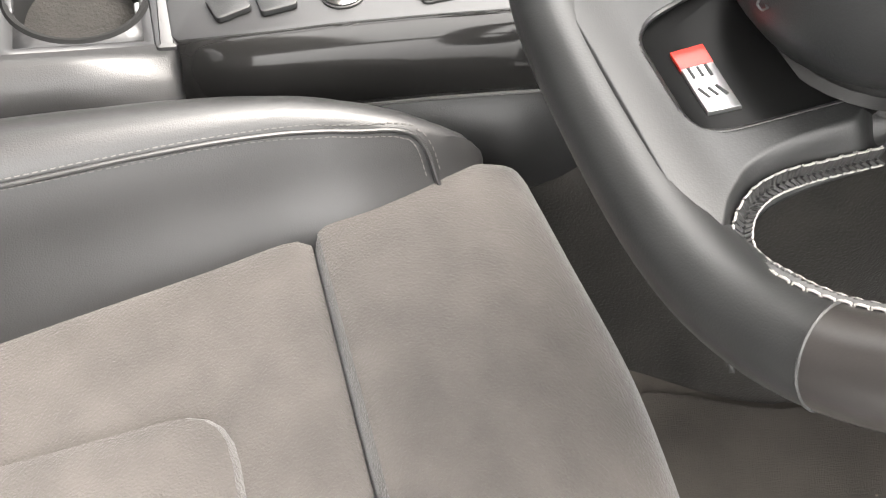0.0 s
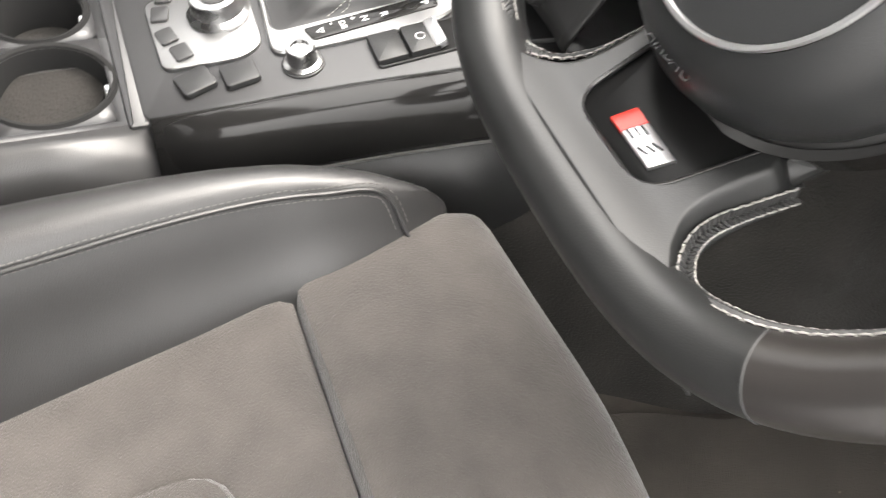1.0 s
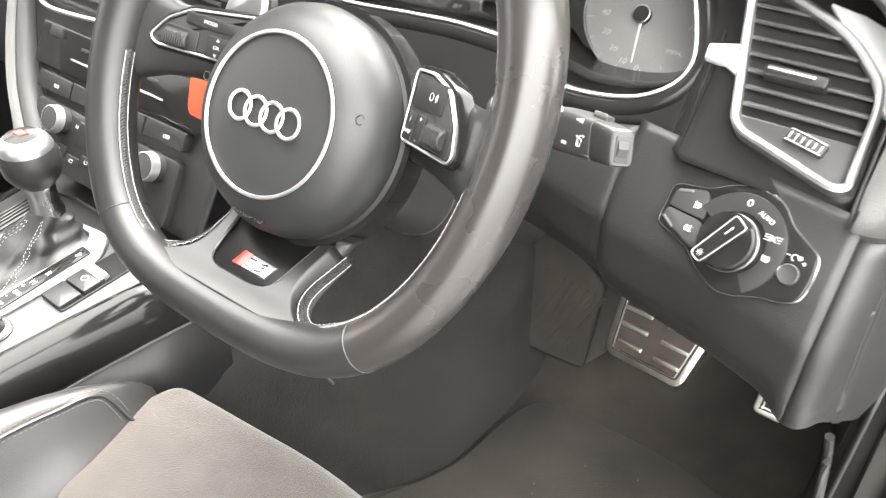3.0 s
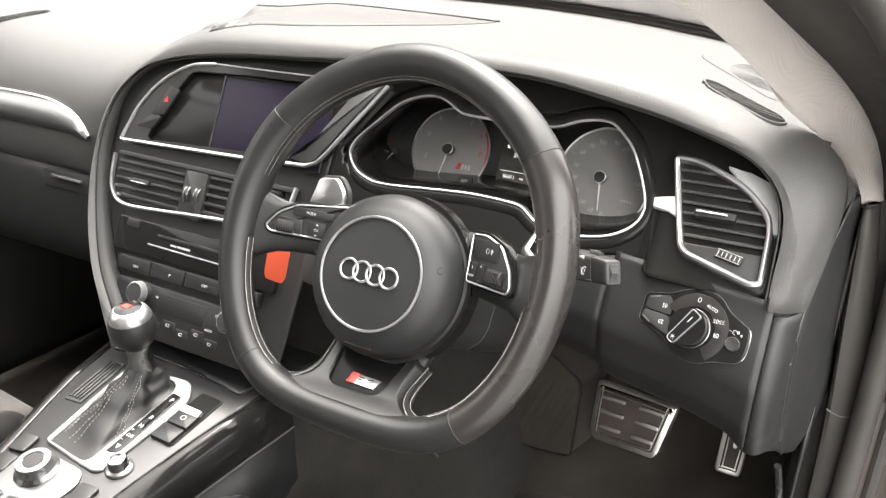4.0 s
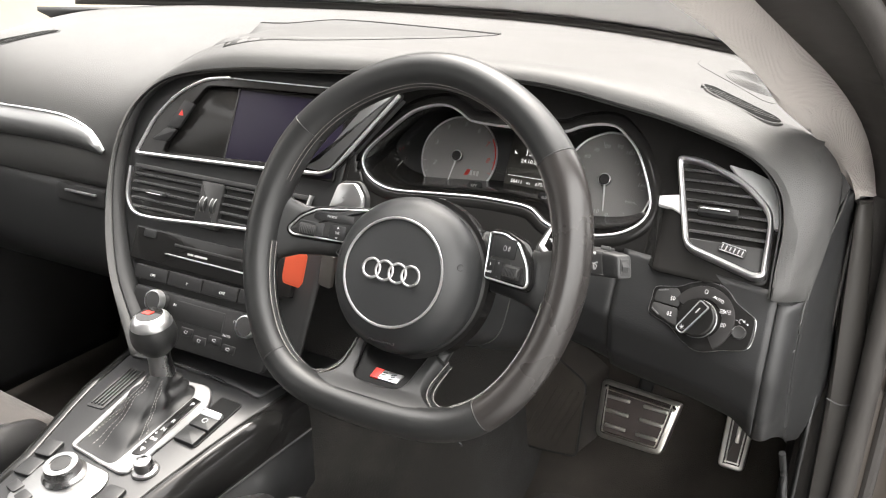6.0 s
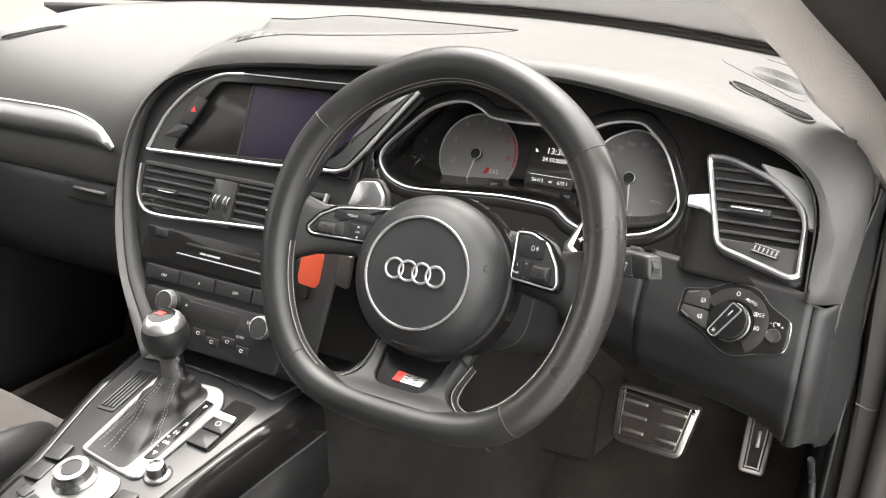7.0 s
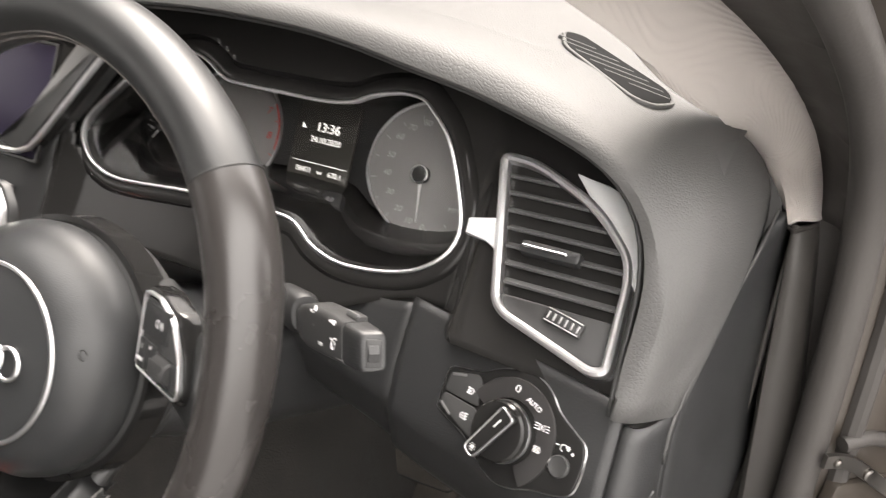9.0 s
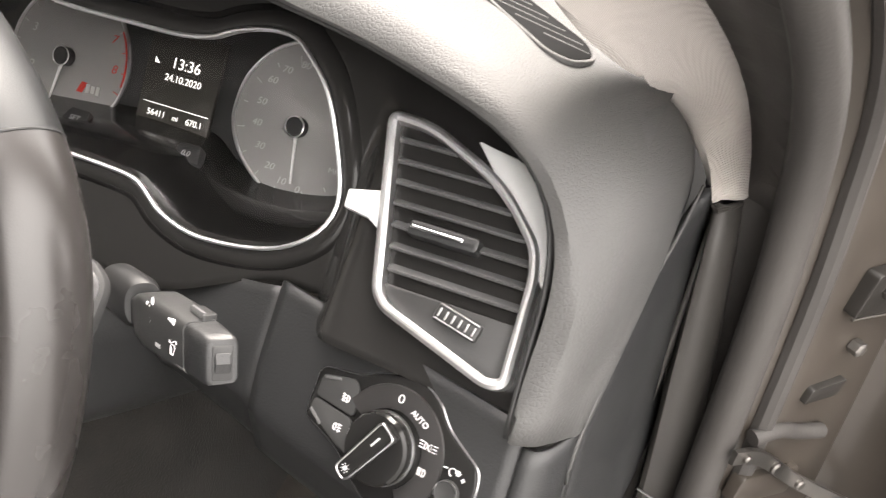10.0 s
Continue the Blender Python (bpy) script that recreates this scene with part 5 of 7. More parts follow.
part("airbag_word", letters("AIRBAG", 0.0085, AM @ Matrix.Translation((0.0, -0.0665, -0.0120)) @ Matrix.Rotation(radians(-38), 4, "X"), 0.00012), AIRBAG, wheel, "embossed word")


def pod(s):
    """The multi-function switch block on a side spoke."""
    o = wp(0.006 + s * 0.104, 0.034, -0.0265)
    right = WM.to_3x3() @ V3(1, 0, s * 0.40)
    m = plane_frame(o, WM.to_3x3() @ V3(0, 1, 0.05), right)
    out = [(-0.0255, -0.0165), (-0.0285, 0.0285), (-0.010, 0.0290), (0.010, 0.0220), (0.0240, 0.0040), (0.0290, -0.0120), (0.0260, -0.0185)] if s > 0 else \
          [(0.0310, -0.0120), (0.0480, 0.0265), (-0.008, 0.0175), (-0.0250, 0.0070), (-0.0365, -0.0085), (-0.0310, -0.0145)]
    o1 = rounded(out, 0.0045)
    p = part("switch_block", slab(offset(ccw(o1), -0.0028), m, 0.012, 0.003, 0.002), PIANO, wheel, "gloss black switch block")
    part("frame", ringplate(o1, offset(ccw(o1), 0.0017), m, 0.003, 0.0006, 0.0046), ALU, p, "satin metal frame")
    inner = offset(ccw(o1), 0.003)
    part("key_field", slab(inner, m, 0.003, 0.0006, 0.0036), BLACK, p)
    keys = [((-0.008, 0.0150), 0.032, 0.018), ((-0.0195, -0.006), 0.0095, 0.0175), ((-0.0090, -0.006), 0.0095, 0.0175), ((0.0095, -0.007), 0.0250, 0.0150)] if s > 0 else [((0.010, 0.0110), 0.042, 0.0085), ((0.0160, -0.0040), 0.0170, 0.0150), ((-0.0120, -0.0040), 0.0270, 0.0140)]
    for (x, y), w, h in keys:
        part("key", box(shift(m, x, y), w, h, 0.002, 0.0006, 0.002, 0.0048), PANEL, p)
    rx = 0.0095 if s > 0 else -0.015
    rm = m @ Matrix.Translation((rx, -0.006, 0.0035)) @ Matrix.Rotation(radians(90), 4, "Y")
    part("roller", lathe([(0.0055, -0.009), (0.0065, -0.008), (0.0065, 0.008), (0.0055, 0.009)], rm, 20), BLACK, p, "ribbed thumb roller")
    for k in range(9):
        part("rib", box(shift(m, rx - 0.007 + 0.00175 * k, -0.006), 0.0007, 0.009, 0.001, 0.0002, 0.0002, 0.0104), BLACK, p)
    if s > 0:
        for text, size, x, y in (("i", 0.0042, -0.0195, -0.0020), ("NAV", 0.0034, -0.0195, -0.0095), ("+", 0.0045, -0.0090, 0.0000), ("-", 0.0045, -0.0090, -0.0125)):
            part("legend", letters(text, size, shift(m, x, y, 0.005)), DIM, p)
        for r in (0.0012, 0.0022, 0.0032):
            part("legend", tube([m @ V3(-0.0020 + r * math.cos(a), 0.0150 + r * math.sin(a), 0.005) for a in np.linspace(-0.9, 0.9, 8)], 0.00022, n=4), DIM, p)
        part("legend", tube([m @ V3(-0.0050 + 0.0018 * math.cos(a), 0.0150 + 0.0024 * math.sin(a), 0.005) for a in np.linspace(0, 2 * math.pi, 12, endpoint=False)], 0.00025, closed=True, n=4), DIM, p)
    else:
        part("legend", letters("MODE", 0.0036, shift(m, 0.008, 0.0112, 0.005)), DIM, p)
        part("legend", letters("OK", 0.0034, shift(m, 0.0160, -0.0040, 0.005)), DIM, p)
        for y, t in ((0.0015, 0), (-0.0095, 180)):
            part("legend", slab([(-0.0013, -0.001), (0.0013, -0.001), (0, 0.0013)], shift(m, 0.0160, y, 0.0, t), 0.001, 0.0001, 0.0051), DIM, p)


pod(1)
pod(-1)
for s in (1, -1):
    pm = plane_frame(wp(0.006 + (0.130 if s > 0 else -0.108), 0.070 if s > 0 else 0.074, -0.058), WM.to_3x3() @ V3(0, 1, -0.45 if s > 0 else 0.1), WM.to_3x3() @ V3(1, 0, -s * 0.15))
    shape = rounded([(-0.012, -0.014), (0.006, -0.026), (0.012, -0.012), (0.009, 0.012), (-0.004, 0.020)] if s > 0 else [(-0.022, -0.022), (0.026, -0.022), (0.024, 0.000), (0.012, 0.013), (-0.012, 0.010)], 0.005)
    pd = part("shift_paddle", slab(shape, pm, 0.007, 0.003, 0.0), ALU, wheel, "satin aluminium shift paddle")
    part("paddle_back", slab(offset(ccw(shape), -0.003), pm, 0.006, 0.002, -0.006), BLACK, pd)
    if s > 0:
        part("paddle_face", slab(offset(ccw(shape), 0.0055), pm, 0.002, 0.0006, 0.0006), PIANO, pd, "gloss black field on the paddle")
    part("legend", letters("+" if s > 0 else "-", 0.012, shift(pm, 0.0, -0.004, 0.0009)), DIM, pd)

# ---- column shroud, stalk, key with tag ----
col = thing("steering_column", (0.3515, 0.12, 0.54), "dark plastic steering column shroud", "column shroud")
rows = []
for d, w, h in ((0.058, 0.050, 0.038), (0.072, 0.066, 0.050), (0.12, 0.074, 0.056), (0.20, 0.080, 0.060), (0.30, 0.086, 0.062)):
    rows.append([wp(0.004 + w * math.copysign(abs(math.cos(q)) ** 0.55, math.cos(q)), -0.004 + h * (1.0 if math.sin(q) < 0 else 0.55) * math.copysign(abs(math.sin(q)) ** 0.6, math.sin(q)), -d - 0.02) for q in np.linspace(0, 2 * math.pi, 32, endpoint=False)])
part("shroud", loft(rows, around=True, cap=True), PANEL, col)
part("joint", tube([p + (p - rows[2][0] * 0.5 - rows[2][16] * 0.5) * 0.004 for p in rows[2]], 0.0008, closed=True, n=5), BLACK, col)
stalk = thing("wiper_stalk", (0.44, 0.13, 0.60), "black wiper stalk with white pictograms on the column", "control stalk")
# The end face's corners: top left, top right, bottom right, bottom left, as the driver sees it.
END = [V3(0.5450, 0.1040, 0.6150), V3(0.5555, 0.1140, 0.6135), V3(0.5615, 0.1065, 0.5945), V3(0.5500, 0.0955, 0.5940)]
end_c = sum(END, Vector()) / 4
ax = V3(0.92, -0.37, 0.14).normalized()


def stalk_ring(back, wide, high, lift=0.0, r=0.22):
    """A rounded four-sided section, back metres from the end."""
    a, b, c, d = [(p - end_c) for p in END]
    side, rise = (b - a + c - d) / 4 * wide, (a - d + b - c) / 4 * high
    c0 = end_c - ax * back + rise.normalized() * lift
    quad = rounded([(-1, 1), (1, 1), (1, -1), (-1, -1)], r * 2, 6)
    return [c0 + side * p.x + rise * p.y for p in quad]


part("collar", loft([stalk_ring(d, w, h, 0.0, 0.48) for d, w, h in ((0.100, 1.3, 1.15), (0.078, 1.4, 1.2), (0.074, 1.2, 1.0))], around=True, cap=True), STACKB, stalk, "dark collar at the column")
part("arm", loft([stalk_ring(d, w, h, f) for d, w, h, f in ((0.100, 0.7, 0.6, -0.004), (0.072, 0.8, 0.7, -0.003), (0.066, 1.10, 1.00, -0.002), (0.056, 1.32, 1.22, -0.001), (0.036, 1.30, 1.24, 0.0), (0.0175, 1.14, 1.14, 0.0))], around=True, cap=True), BLACK, stalk)
part("tip", loft([stalk_ring(d, w, h) for d, w, h in ((0.0172, 1.10, 1.08), (0.0165, 1.13, 1.12), (0.005, 1.08, 1.06), (0.001, 1.00, 1.00), (0.0, 0.86, 0.92))], around=True, cap=True), PANEL, stalk, "grey end piece")
e_right, e_up = (END[1] - END[0]).normalized(), (END[0] - END[3]).normalized()
EF = plane_frame(end_c, e_up, e_right)
part("roller_well", box(shift(EF, 0.0, -0.0005), 0.0094, 0.0165, 0.003, 0.0006, 0.0015, 0.0006), BLACK, stalk)
part("end_roller", lathe([(0.0070, -0.0038), (0.0078, -0.0032), (0.0078, 0.0032), (0.0070, 0.0038)], shift(EF, 0.0, -0.0005, -0.0055) @ Matrix.Rotation(radians(90), 4, "Y"), 10), PANEL, stalk, "dark faceted end roller")
# The main face of the arm, with its signs.
m_n = (ax.cross(e_up) if ax.cross(e_up).y < 0 else -ax.cross(e_up)).normalized()
m_u = m_n.cross(ax).normalized()
SF = plane_frame(end_c - ax * 0.040 + m_n * 0.0086, m_u, ax)
part("arm_edge", tube([end_c - ax * d + m_n * 0.0072 - m_u * w for d, w in ((0.060, 0.0085), (0.045, 0.0112), (0.030, 0.0112), (0.018, 0.0108))], 0.0006, n=5), ROLLER, stalk, "moulded edge line")
TOPF = plane_frame(end_c - ax * 0.024 + m_u * 0.0112 + V3(0.0, 0.004, 0.0), -m_n, ax)
part("top_slider", box(TOPF, 0.013, 0.008, 0.006, 0.001, 0.002, 0.0030), BLACK, stalk, "small slider block")
part("slider_edge", box(shift(TOPF, 0.0, -0.003), 0.011, 0.0020, 0.003, 0.0006, 0.0008, 0.0042), ROLLER, stalk)


def screen_sign(x, y, k):
    """A wiper pictogram: a windscreen outline with a blade."""
    return join(tube([SF @ V3(x + q[0] * k, y + q[1] * k, 0.0) for q in ((-1.3, -2.6), (1.3, -2.6), (2.0, 1.2), (1.0, 2.3), (-1.0, 2.3), (-2.0, 1.2))], 0.00030, closed=True, n=4), tube([SF @ V3(x, y - 2.6 * k, 0.0002), SF @ V3(x - 0.8 * k, y + 1.0 * k, 0.0002)], 0.00028, n=4))


part("pictogram", screen_sign(-0.0105, 0.0030, 0.0010), WHITE, stalk)
part("pictogram", join(screen_sign(0.0115, -0.0045, 0.0010), tube([SF @ V3(0.0115 + 0.0030 * math.cos(a), -0.0008 + 0.0012 * math.sin(2 * a), 0.0002) for a in np.linspace(0, 3.14, 9)], 0.0003, n=4)), WHITE, stalk)
for k in range(5):
    part("pictogram", box(shift(SF, -0.0180 + 0.0006 * k, -0.0035 + 0.0030 * k, 0.0, -12), 0.0016, 0.0020, 0.001, 0.0002, 0.0002, 0.0003), WHITE, stalk)
    part("pictogram", box(shift(SF, -0.0155 + 0.0006 * k, -0.0048 + 0.0031 * k, 0.0, -12), 0.0011, 0.0023, 0.001, 0.0002, 0.0002, 0.0003), WHITE, stalk)
part("pictogram", slab([(-0.0014, -0.001), (0.0014, -0.001), (0, 0.0024)], shift(SF, -0.0118, 0.0108), 0.001, 0.0001, 0.0003), WHITE, stalk)
for k in range(4):
    part("pictogram", box(shift(SF, 0.0050 + 0.0015 * k, 0.0085), 0.0009, 0.0010 + 0.0006 * k, 0.001, 0.0001, 0.0001, 0.0003), WHITE, stalk)
part("pictogram", box(shift(SF, -0.001, -0.0078), 0.0050, 0.0022, 0.001, 0.0002, 0.0003, 0.0003), DIM, stalk, "small unreadable word")
key = thing("key_with_tag", (0.17, 0.12, 0.55), "car key in its slot with an orange-red plastic tag hanging", "key")
part("key_body", box(plane_frame((0.196, 0.122, 0.518), (0.18, 0, 1)), 0.018, 0.044, 0.007, 0.002, 0.004), STEEL, key, "grey metal fob plate")
part("key_ring", tube([V3(0.180 + 0.009 * math.cos(a), 0.124, 0.545 + 0.009 * math.sin(a)) for a in np.linspace(0, 2 * math.pi, 20, endpoint=False)], 0.0008, closed=True, n=5), STEEL, key)
part("tag", slab(rounded([(-0.011, -0.026), (0.010, -0.026), (0.0135, -0.018), (0.0135, 0.020), (0.008, 0.026), (-0.009, 0.026), (-0.0135, 0.020), (-0.0135, -0.018)], 0.003), plane_frame((0.156, 0.114, 0.517), (0.24, 0.0, 1), (1, 0.25, 0)), 0.0015, 0.0005), TAG, key, "orange-red plastic tag")

# ---- instrument cluster ----
clu = thing("instrument_cluster", (0.36, 0.28, 0.60), "instrument cluster with two grey dials and a lit trip display", "instrument cluster")
cl_y = lambda z: 0.2186 + 0.58 * (z - 0.62)
CN = V3(0, -1, 0.58).normalized()
edge = [V3(p.x, cl_y(p.y), p.y) for p in CLUSTER]
# CLUSTER runs clockwise as the driver sees it.
part("bezel", sweep(edge, [(-0.0014, -0.001), (-0.0011, 0.0011), (0, 0.0016), (0.0011, 0.0011), (0.0014, -0.001), (0, -0.006)], CN, closed=True), ALU, clu, "bright metal outline")
ctr = Vector((0.36, 0.645))
wide = offset(list(CLUSTER)[::-1], -0.013)[::-1]
grow = [V3(p.x, cl_y(p.y) + 0.0035, p.y) for p in wide]
half_way = [(a + b) / 2 + V3(0, -0.001, 0) for a, b in zip(edge, grow)]
part("surround", loft([edge + edge[:1], half_way + half_way[:1], grow + grow[:1]]), INSET, clu, "gloss black surround", solid=0.002)
GN = plane_frame((0.28, 0.303, 0.633), (0, 0.41, 0.912))
deep = [V3(ctr.x + (p.x - ctr.x) * 0.985, 0.309 + 0.45 * (z2 - 0.632), z2) for p in CLUSTER for z2 in [0.648 + (p.y - 0.648) * 1.02]]
part("tunnel", loft([edge + edge[:1], [a * 0.5 + b * 0.5 for a, b in zip(edge + edge[:1], deep + deep[:1])], deep + deep[:1]]), INSET, clu, "black reveal", solid=-0.001)
bm = bmesh.new()
bm.faces.new([bm.verts.new(p) for p in deep])
part("backing", bm, BLACK, clu, solid=0.003)


def dial(m, outline, count, start, step, radius, needle_at):
    d = part("dial_face", slab(outline, m, 0.003, 0.0005, 0.0), FACE, clu, "grey dial face")
    part("dial_rim", tube([m @ V3(p.x, p.y, 0.0005) for p in ccw([Vector(q) for q in outline])], 0.0013, closed=True, n=6), ALU, d, "thin bright rim")
    for k in range(count):
        a = radians(start - step * k)
        long = k % 2 == 0
        part("tick", box(m @ Matrix.Translation((radius * math.cos(a), radius * math.sin(a), 0)) @ Matrix.Rotation(a, 4, "Z"), 0.005 if long else 0.003, 0.0006, 0.0006, 0.0001, 0.0001, 0.0006), RED if (count == 17 and start < 270 and k >= 14) else DIM, d)
    a = radians(needle_at)
    nm = m @ Matrix.Rotation(a, 4, "Z")
    part("needle", slab([(-0.004, -0.0014), (0.038, -0.0005), (0.038, 0.0005), (-0.004, 0.0014)], nm, 0.001, 0.0002, 0.006), WHITE, d, "pale pointer")
    part("needle_cap", lathe([(0.0068, 0.002), (0.0068, 0.0085), (0.0055, 0.0098), (0.0, 0.010)], m, 24), BLACK, d, "black pointer hub")
    part("cap_rim", tube([m @ V3(0.0068 * math.cos(q), 0.0068 * math.sin(q), 0.0088) for q in np.linspace(0, 2 * math.pi, 24, endpoint=False)], 0.0005, closed=True, n=5), ALU, d)
    return d


dial(GN, [(0.0525 * math.cos(a), 0.0525 * math.sin(a)) for a in np.linspace(0, 2 * math.pi, 64, endpoint=False)], 17, 263, 17.6, 0.0485, 260)
for text, x, y in (("0", -0.004, -0.0400), ("1", -0.0180, -0.0340), ("2", -0.0325, -0.0120), ("3", -0.0355, 0.0148), ("4", -0.0239, 0.0366), ("5", 0.0003, 0.0434), ("6", 0.0202, 0.0373), ("7", 0.0355, 0.0213), ("8", 0.0405, 0.0005)):
    part("number", letters(text, 0.0088, GN @ Matrix.Translation((x, y, 0.0006)), 0.0001, shear=0.2, wide=1.15), RED if text in "78" else DIM, clu)
SN = plane_frame((0.475, 0.302, 0.632), (0, 0.41, 0.912))
egg = spline([(-0.0515, 0.002), (-0.0475, 0.024), (-0.034, 0.0435), (-0.016, 0.0545), (-0.002, 0.0580), (0.014, 0.0550), (0.031, 0.0405), (0.046, 0.018), (0.0555, -0.006), (0.0535, -0.0215), (0.0475, -0.0350), (0.036, -0.0460), (0.015, -0.0530), (-0.004, -0.0525), (-0.024, -0.0415), (-0.040, -0.0275), (-0.0490, -0.0125)], 90, closed=True)
sd = dial(SN, egg, 17, 282, 22.2, 0.045, 278)
for text, x, y in (("0", 0.0086, -0.0405), ("10", -0.0044, -0.0380), ("20", -0.0155, -0.0305), ("30", -0.0263, -0.0191), ("40", -0.0327, -0.0045), ("50", -0.0327, 0.0100), ("60", -0.0285, 0.0256), ("70", -0.0196, 0.0346), ("80", -0.0069, 0.0405), ("90", 0.0083, 0.0420), ("100", 0.0213, 0.0365), ("120", 0.0335, 0.0260), ("140", 0.0400, 0.0130), ("160", 0.0430, 0.0004)):
    part("number", letters(text, 0.0066, SN @ Matrix.Translation((x, y, 0.0006)), 0.0001, shear=0.2, wide=1.15), DIM, sd)
part("unit", letters("MPH", 0.005, shift(SN, 0.0335, -0.0215, 0.0006), 0.0001, wide=1.2), DIM, sd)
part("red_arc", sweep([GN @ V3(0.0505 * math.cos(a), 0.0505 * math.sin(a), 0.0006) for a in np.linspace(radians(34), radians(-12), 18)], [(-0.001, 0), (0.001, 0), (0.001, 0.0003), (-0.001, 0.0003)], GN.to_3x3() @ V3(0, 0, 1)), RED, clu, "red zone")
part("dial_mark", slab([(0.012, -0.022), (0.017, -0.022), (0.0205, -0.014), (0.0155, -0.014)], GN, 0.0006, 0.0001, 0.0007), RED, clu, "small red mark")
for k in range(3):
    part("dial_mark", box(shift(GN, 0.0215 + 0.0045 * k, -0.018), 0.0032, 0.0066 - 0.0012 * (k % 2), 0.0004, 0.0001, 0.0002, 0.0006), DIM, clu)
DM = plane_frame((0.3785, 0.3005, 0.636), (0, 0.41, 0.912))
disp = part("display", box(shift(DM, 0.001, 0.0), 0.060, 0.075, 0.003, 0.0005, 0.001, 0.001), LCDBACK, clu, "trip display")
for text, size, x, y in (("13:36", 0.0108, 0.0030, 0.0150), ("24.10.2020", 0.0068, 0.0030, 0.0045), ("56411", 0.0062, -0.0125, -0.0218), ("mi", 0.0050, 0.0035, -0.0218), ("670.1", 0.0062, 0.0190, -0.0218), ("+16.0", 0.0060, 0.0015, -0.0308), ("C", 0.0060, 0.0132, -0.0308)):
    part("readout", letters(text, size, shift(DM, x, y, 0.0014), 0.0001), LCD, disp, "lit white figures")
part("degree_mark", tube([DM @ V3(0.0102 + 0.0008 * math.cos(a), -0.0293 + 0.0008 * math.sin(a), 0.0016) for a in np.linspace(0, 2 * math.pi, 10, endpoint=False)], 0.0003, closed=True, n=4), LCD, disp)
part("rule", box(shift(DM, 0.002, -0.0150), 0.054, 0.0005, 0.0004, 0.0001, 0.0001, 0.0015), LCD, disp)
part("aerial_mark", slab([(-0.0225, 0.0125), (-0.0185, 0.0125), (-0.0225, 0.0165)], DM, 0.0004, 0.0001, 0.0015), LCD, disp)
for x, text in ((0.322, "SET"), (0.414, "0.0")):
    bmx = plane_frame((x, 0.262, 0.6085), (0, 0.8, 0.6))
    bt = part("push_button", slab(rounded([(-0.012, -0.006), (0.012, -0.006), (0.008, 0.008), (-0.008, 0.008)], 0.002), bmx, 0.008, 0.0015, 0.003), BLACK, clu, "small black button")
    part("legend", letters(text, 0.0055, shift(bmx, 0, 0.0, 0.0033)), DIM, bt)
TG = plane_frame((0.2085, 0.2895, 0.622), (0, 0.41, 0.912))
for k in range(9):
    a = radians(250 - 17 * k)
    part("small_tick", box(TG @ Matrix.Translation((0.016 * math.cos(a), 0.016 * math.sin(a), 0)) @ Matrix.Rotation(a, 4, "Z"), 0.003, 0.0006, 0.0006, 0.0001, 0.0001, 0.0006), DIM if k < 7 else RED, clu)
part("small_needle", slab([(0, -0.0006), (0.013, -0.0003), (0.013, 0.0003), (0, 0.0006)], TG @ Matrix.Rotation(radians(235), 4, "Z"), 0.001, 0.0001, 0.003), WHITE, clu)
part("small_hub", lathe([(0.003, 0.0), (0.003, 0.004), (0.0, 0.0045)], TG, 16), BLACK, clu)
part("small_letter", letters("C", 0.005, shift(TG, 0.0, 0.021, 0.001)), DIM, clu)
part("small_letter", letters("90", 0.004, shift(TG, -0.011, -0.002, 0.001)), DIM, clu)
lens = part("cover_glass", loft([[p + V3(0, 0.008, 0) for p in ring] for ring in ([edge[i] for i in range(0, 70)], [edge[139 - i] for i in range(0, 70)])]), GLASS, clu, "clear cover glass")
lens.visible_shadow = False

# ---- centre stack ----


def st(x, z, out=0.0):
    """A frame on the centre stack's face, centred at x, z."""
    return plane_frame(V3(x, 0.12 + 0.45 * (z - 0.46), z) + V3(0, -0.912, 0.41) * out, (0, 0.45, 1))


def st_poly(pts, x0, z0):
    return [((x - x0), (z - z0) * 1.0966) for x, z in pts]


def resample(pts, n, r=0.0):
    """n points evenly round a closed polygon, from its first corner."""
    p = [Vector(q) for q in (rounded(pts, r) if r else pts)]
    far = np.r_[0, np.cumsum([(p[(i + 1) % len(p)] - p[i]).length for i in range(len(p))])]
    xs, ys = [q.x for q in p] + [p[0].x], [q.y for q in p] + [p[0].y]
    return [Vector((np.interp(s, far, xs), np.interp(s, far, ys))) for s in np.linspace(0, far[-1], n, endpoint=False)]


unit = thing("display_unit", (0.02, 0.20, 0.60), "recessed switched-off navigation display in a bright-edged hood", "display")
SM = st(0.02, 0.65)
bez = spline([(-0.164, 0.601), (-0.154, 0.625), (-0.142, 0.650), (-0.112, 0.682), (-0.071, 0.704), (-0.026, 0.711), (0.10, 0.713), (0.20, 0.716)], 60)
bez = [(p.x, p.y) for p in bez] + [(0.233, 0.7175), (0.197, 0.670), (0.169, 0.632), (0.158, 0.620), (0.143, 0.6145), (0.059, 0.609)]
outer_b = resample(st_poly(bez, 0.02, 0.65), 120)
open_b = [(-0.120, 0.607), (-0.103, 0.640), (-0.085, 0.673), (-0.066, 0.698), (0.03, 0.703), (0.15, 0.706), (0.196, 0.704), (0.160, 0.650), (0.138, 0.624), (0.06, 0.617)]
inner_b = resample(st_poly(open_b, 0.02, 0.65), 120, 0.008)
part("hood_frame", ringplate(outer_b, inner_b, SM, 0.012, 0.001, 0.002), INSET, unit, "gloss black hood frame")
SCREEN_X, SCREEN_Y = 0.052, 0.006
part("gloss_panel", slab(offset(ccw(inner_b), -0.002), SM, 0.012, 0.001, -0.006), INSET, unit, "gloss black panel round the screen")
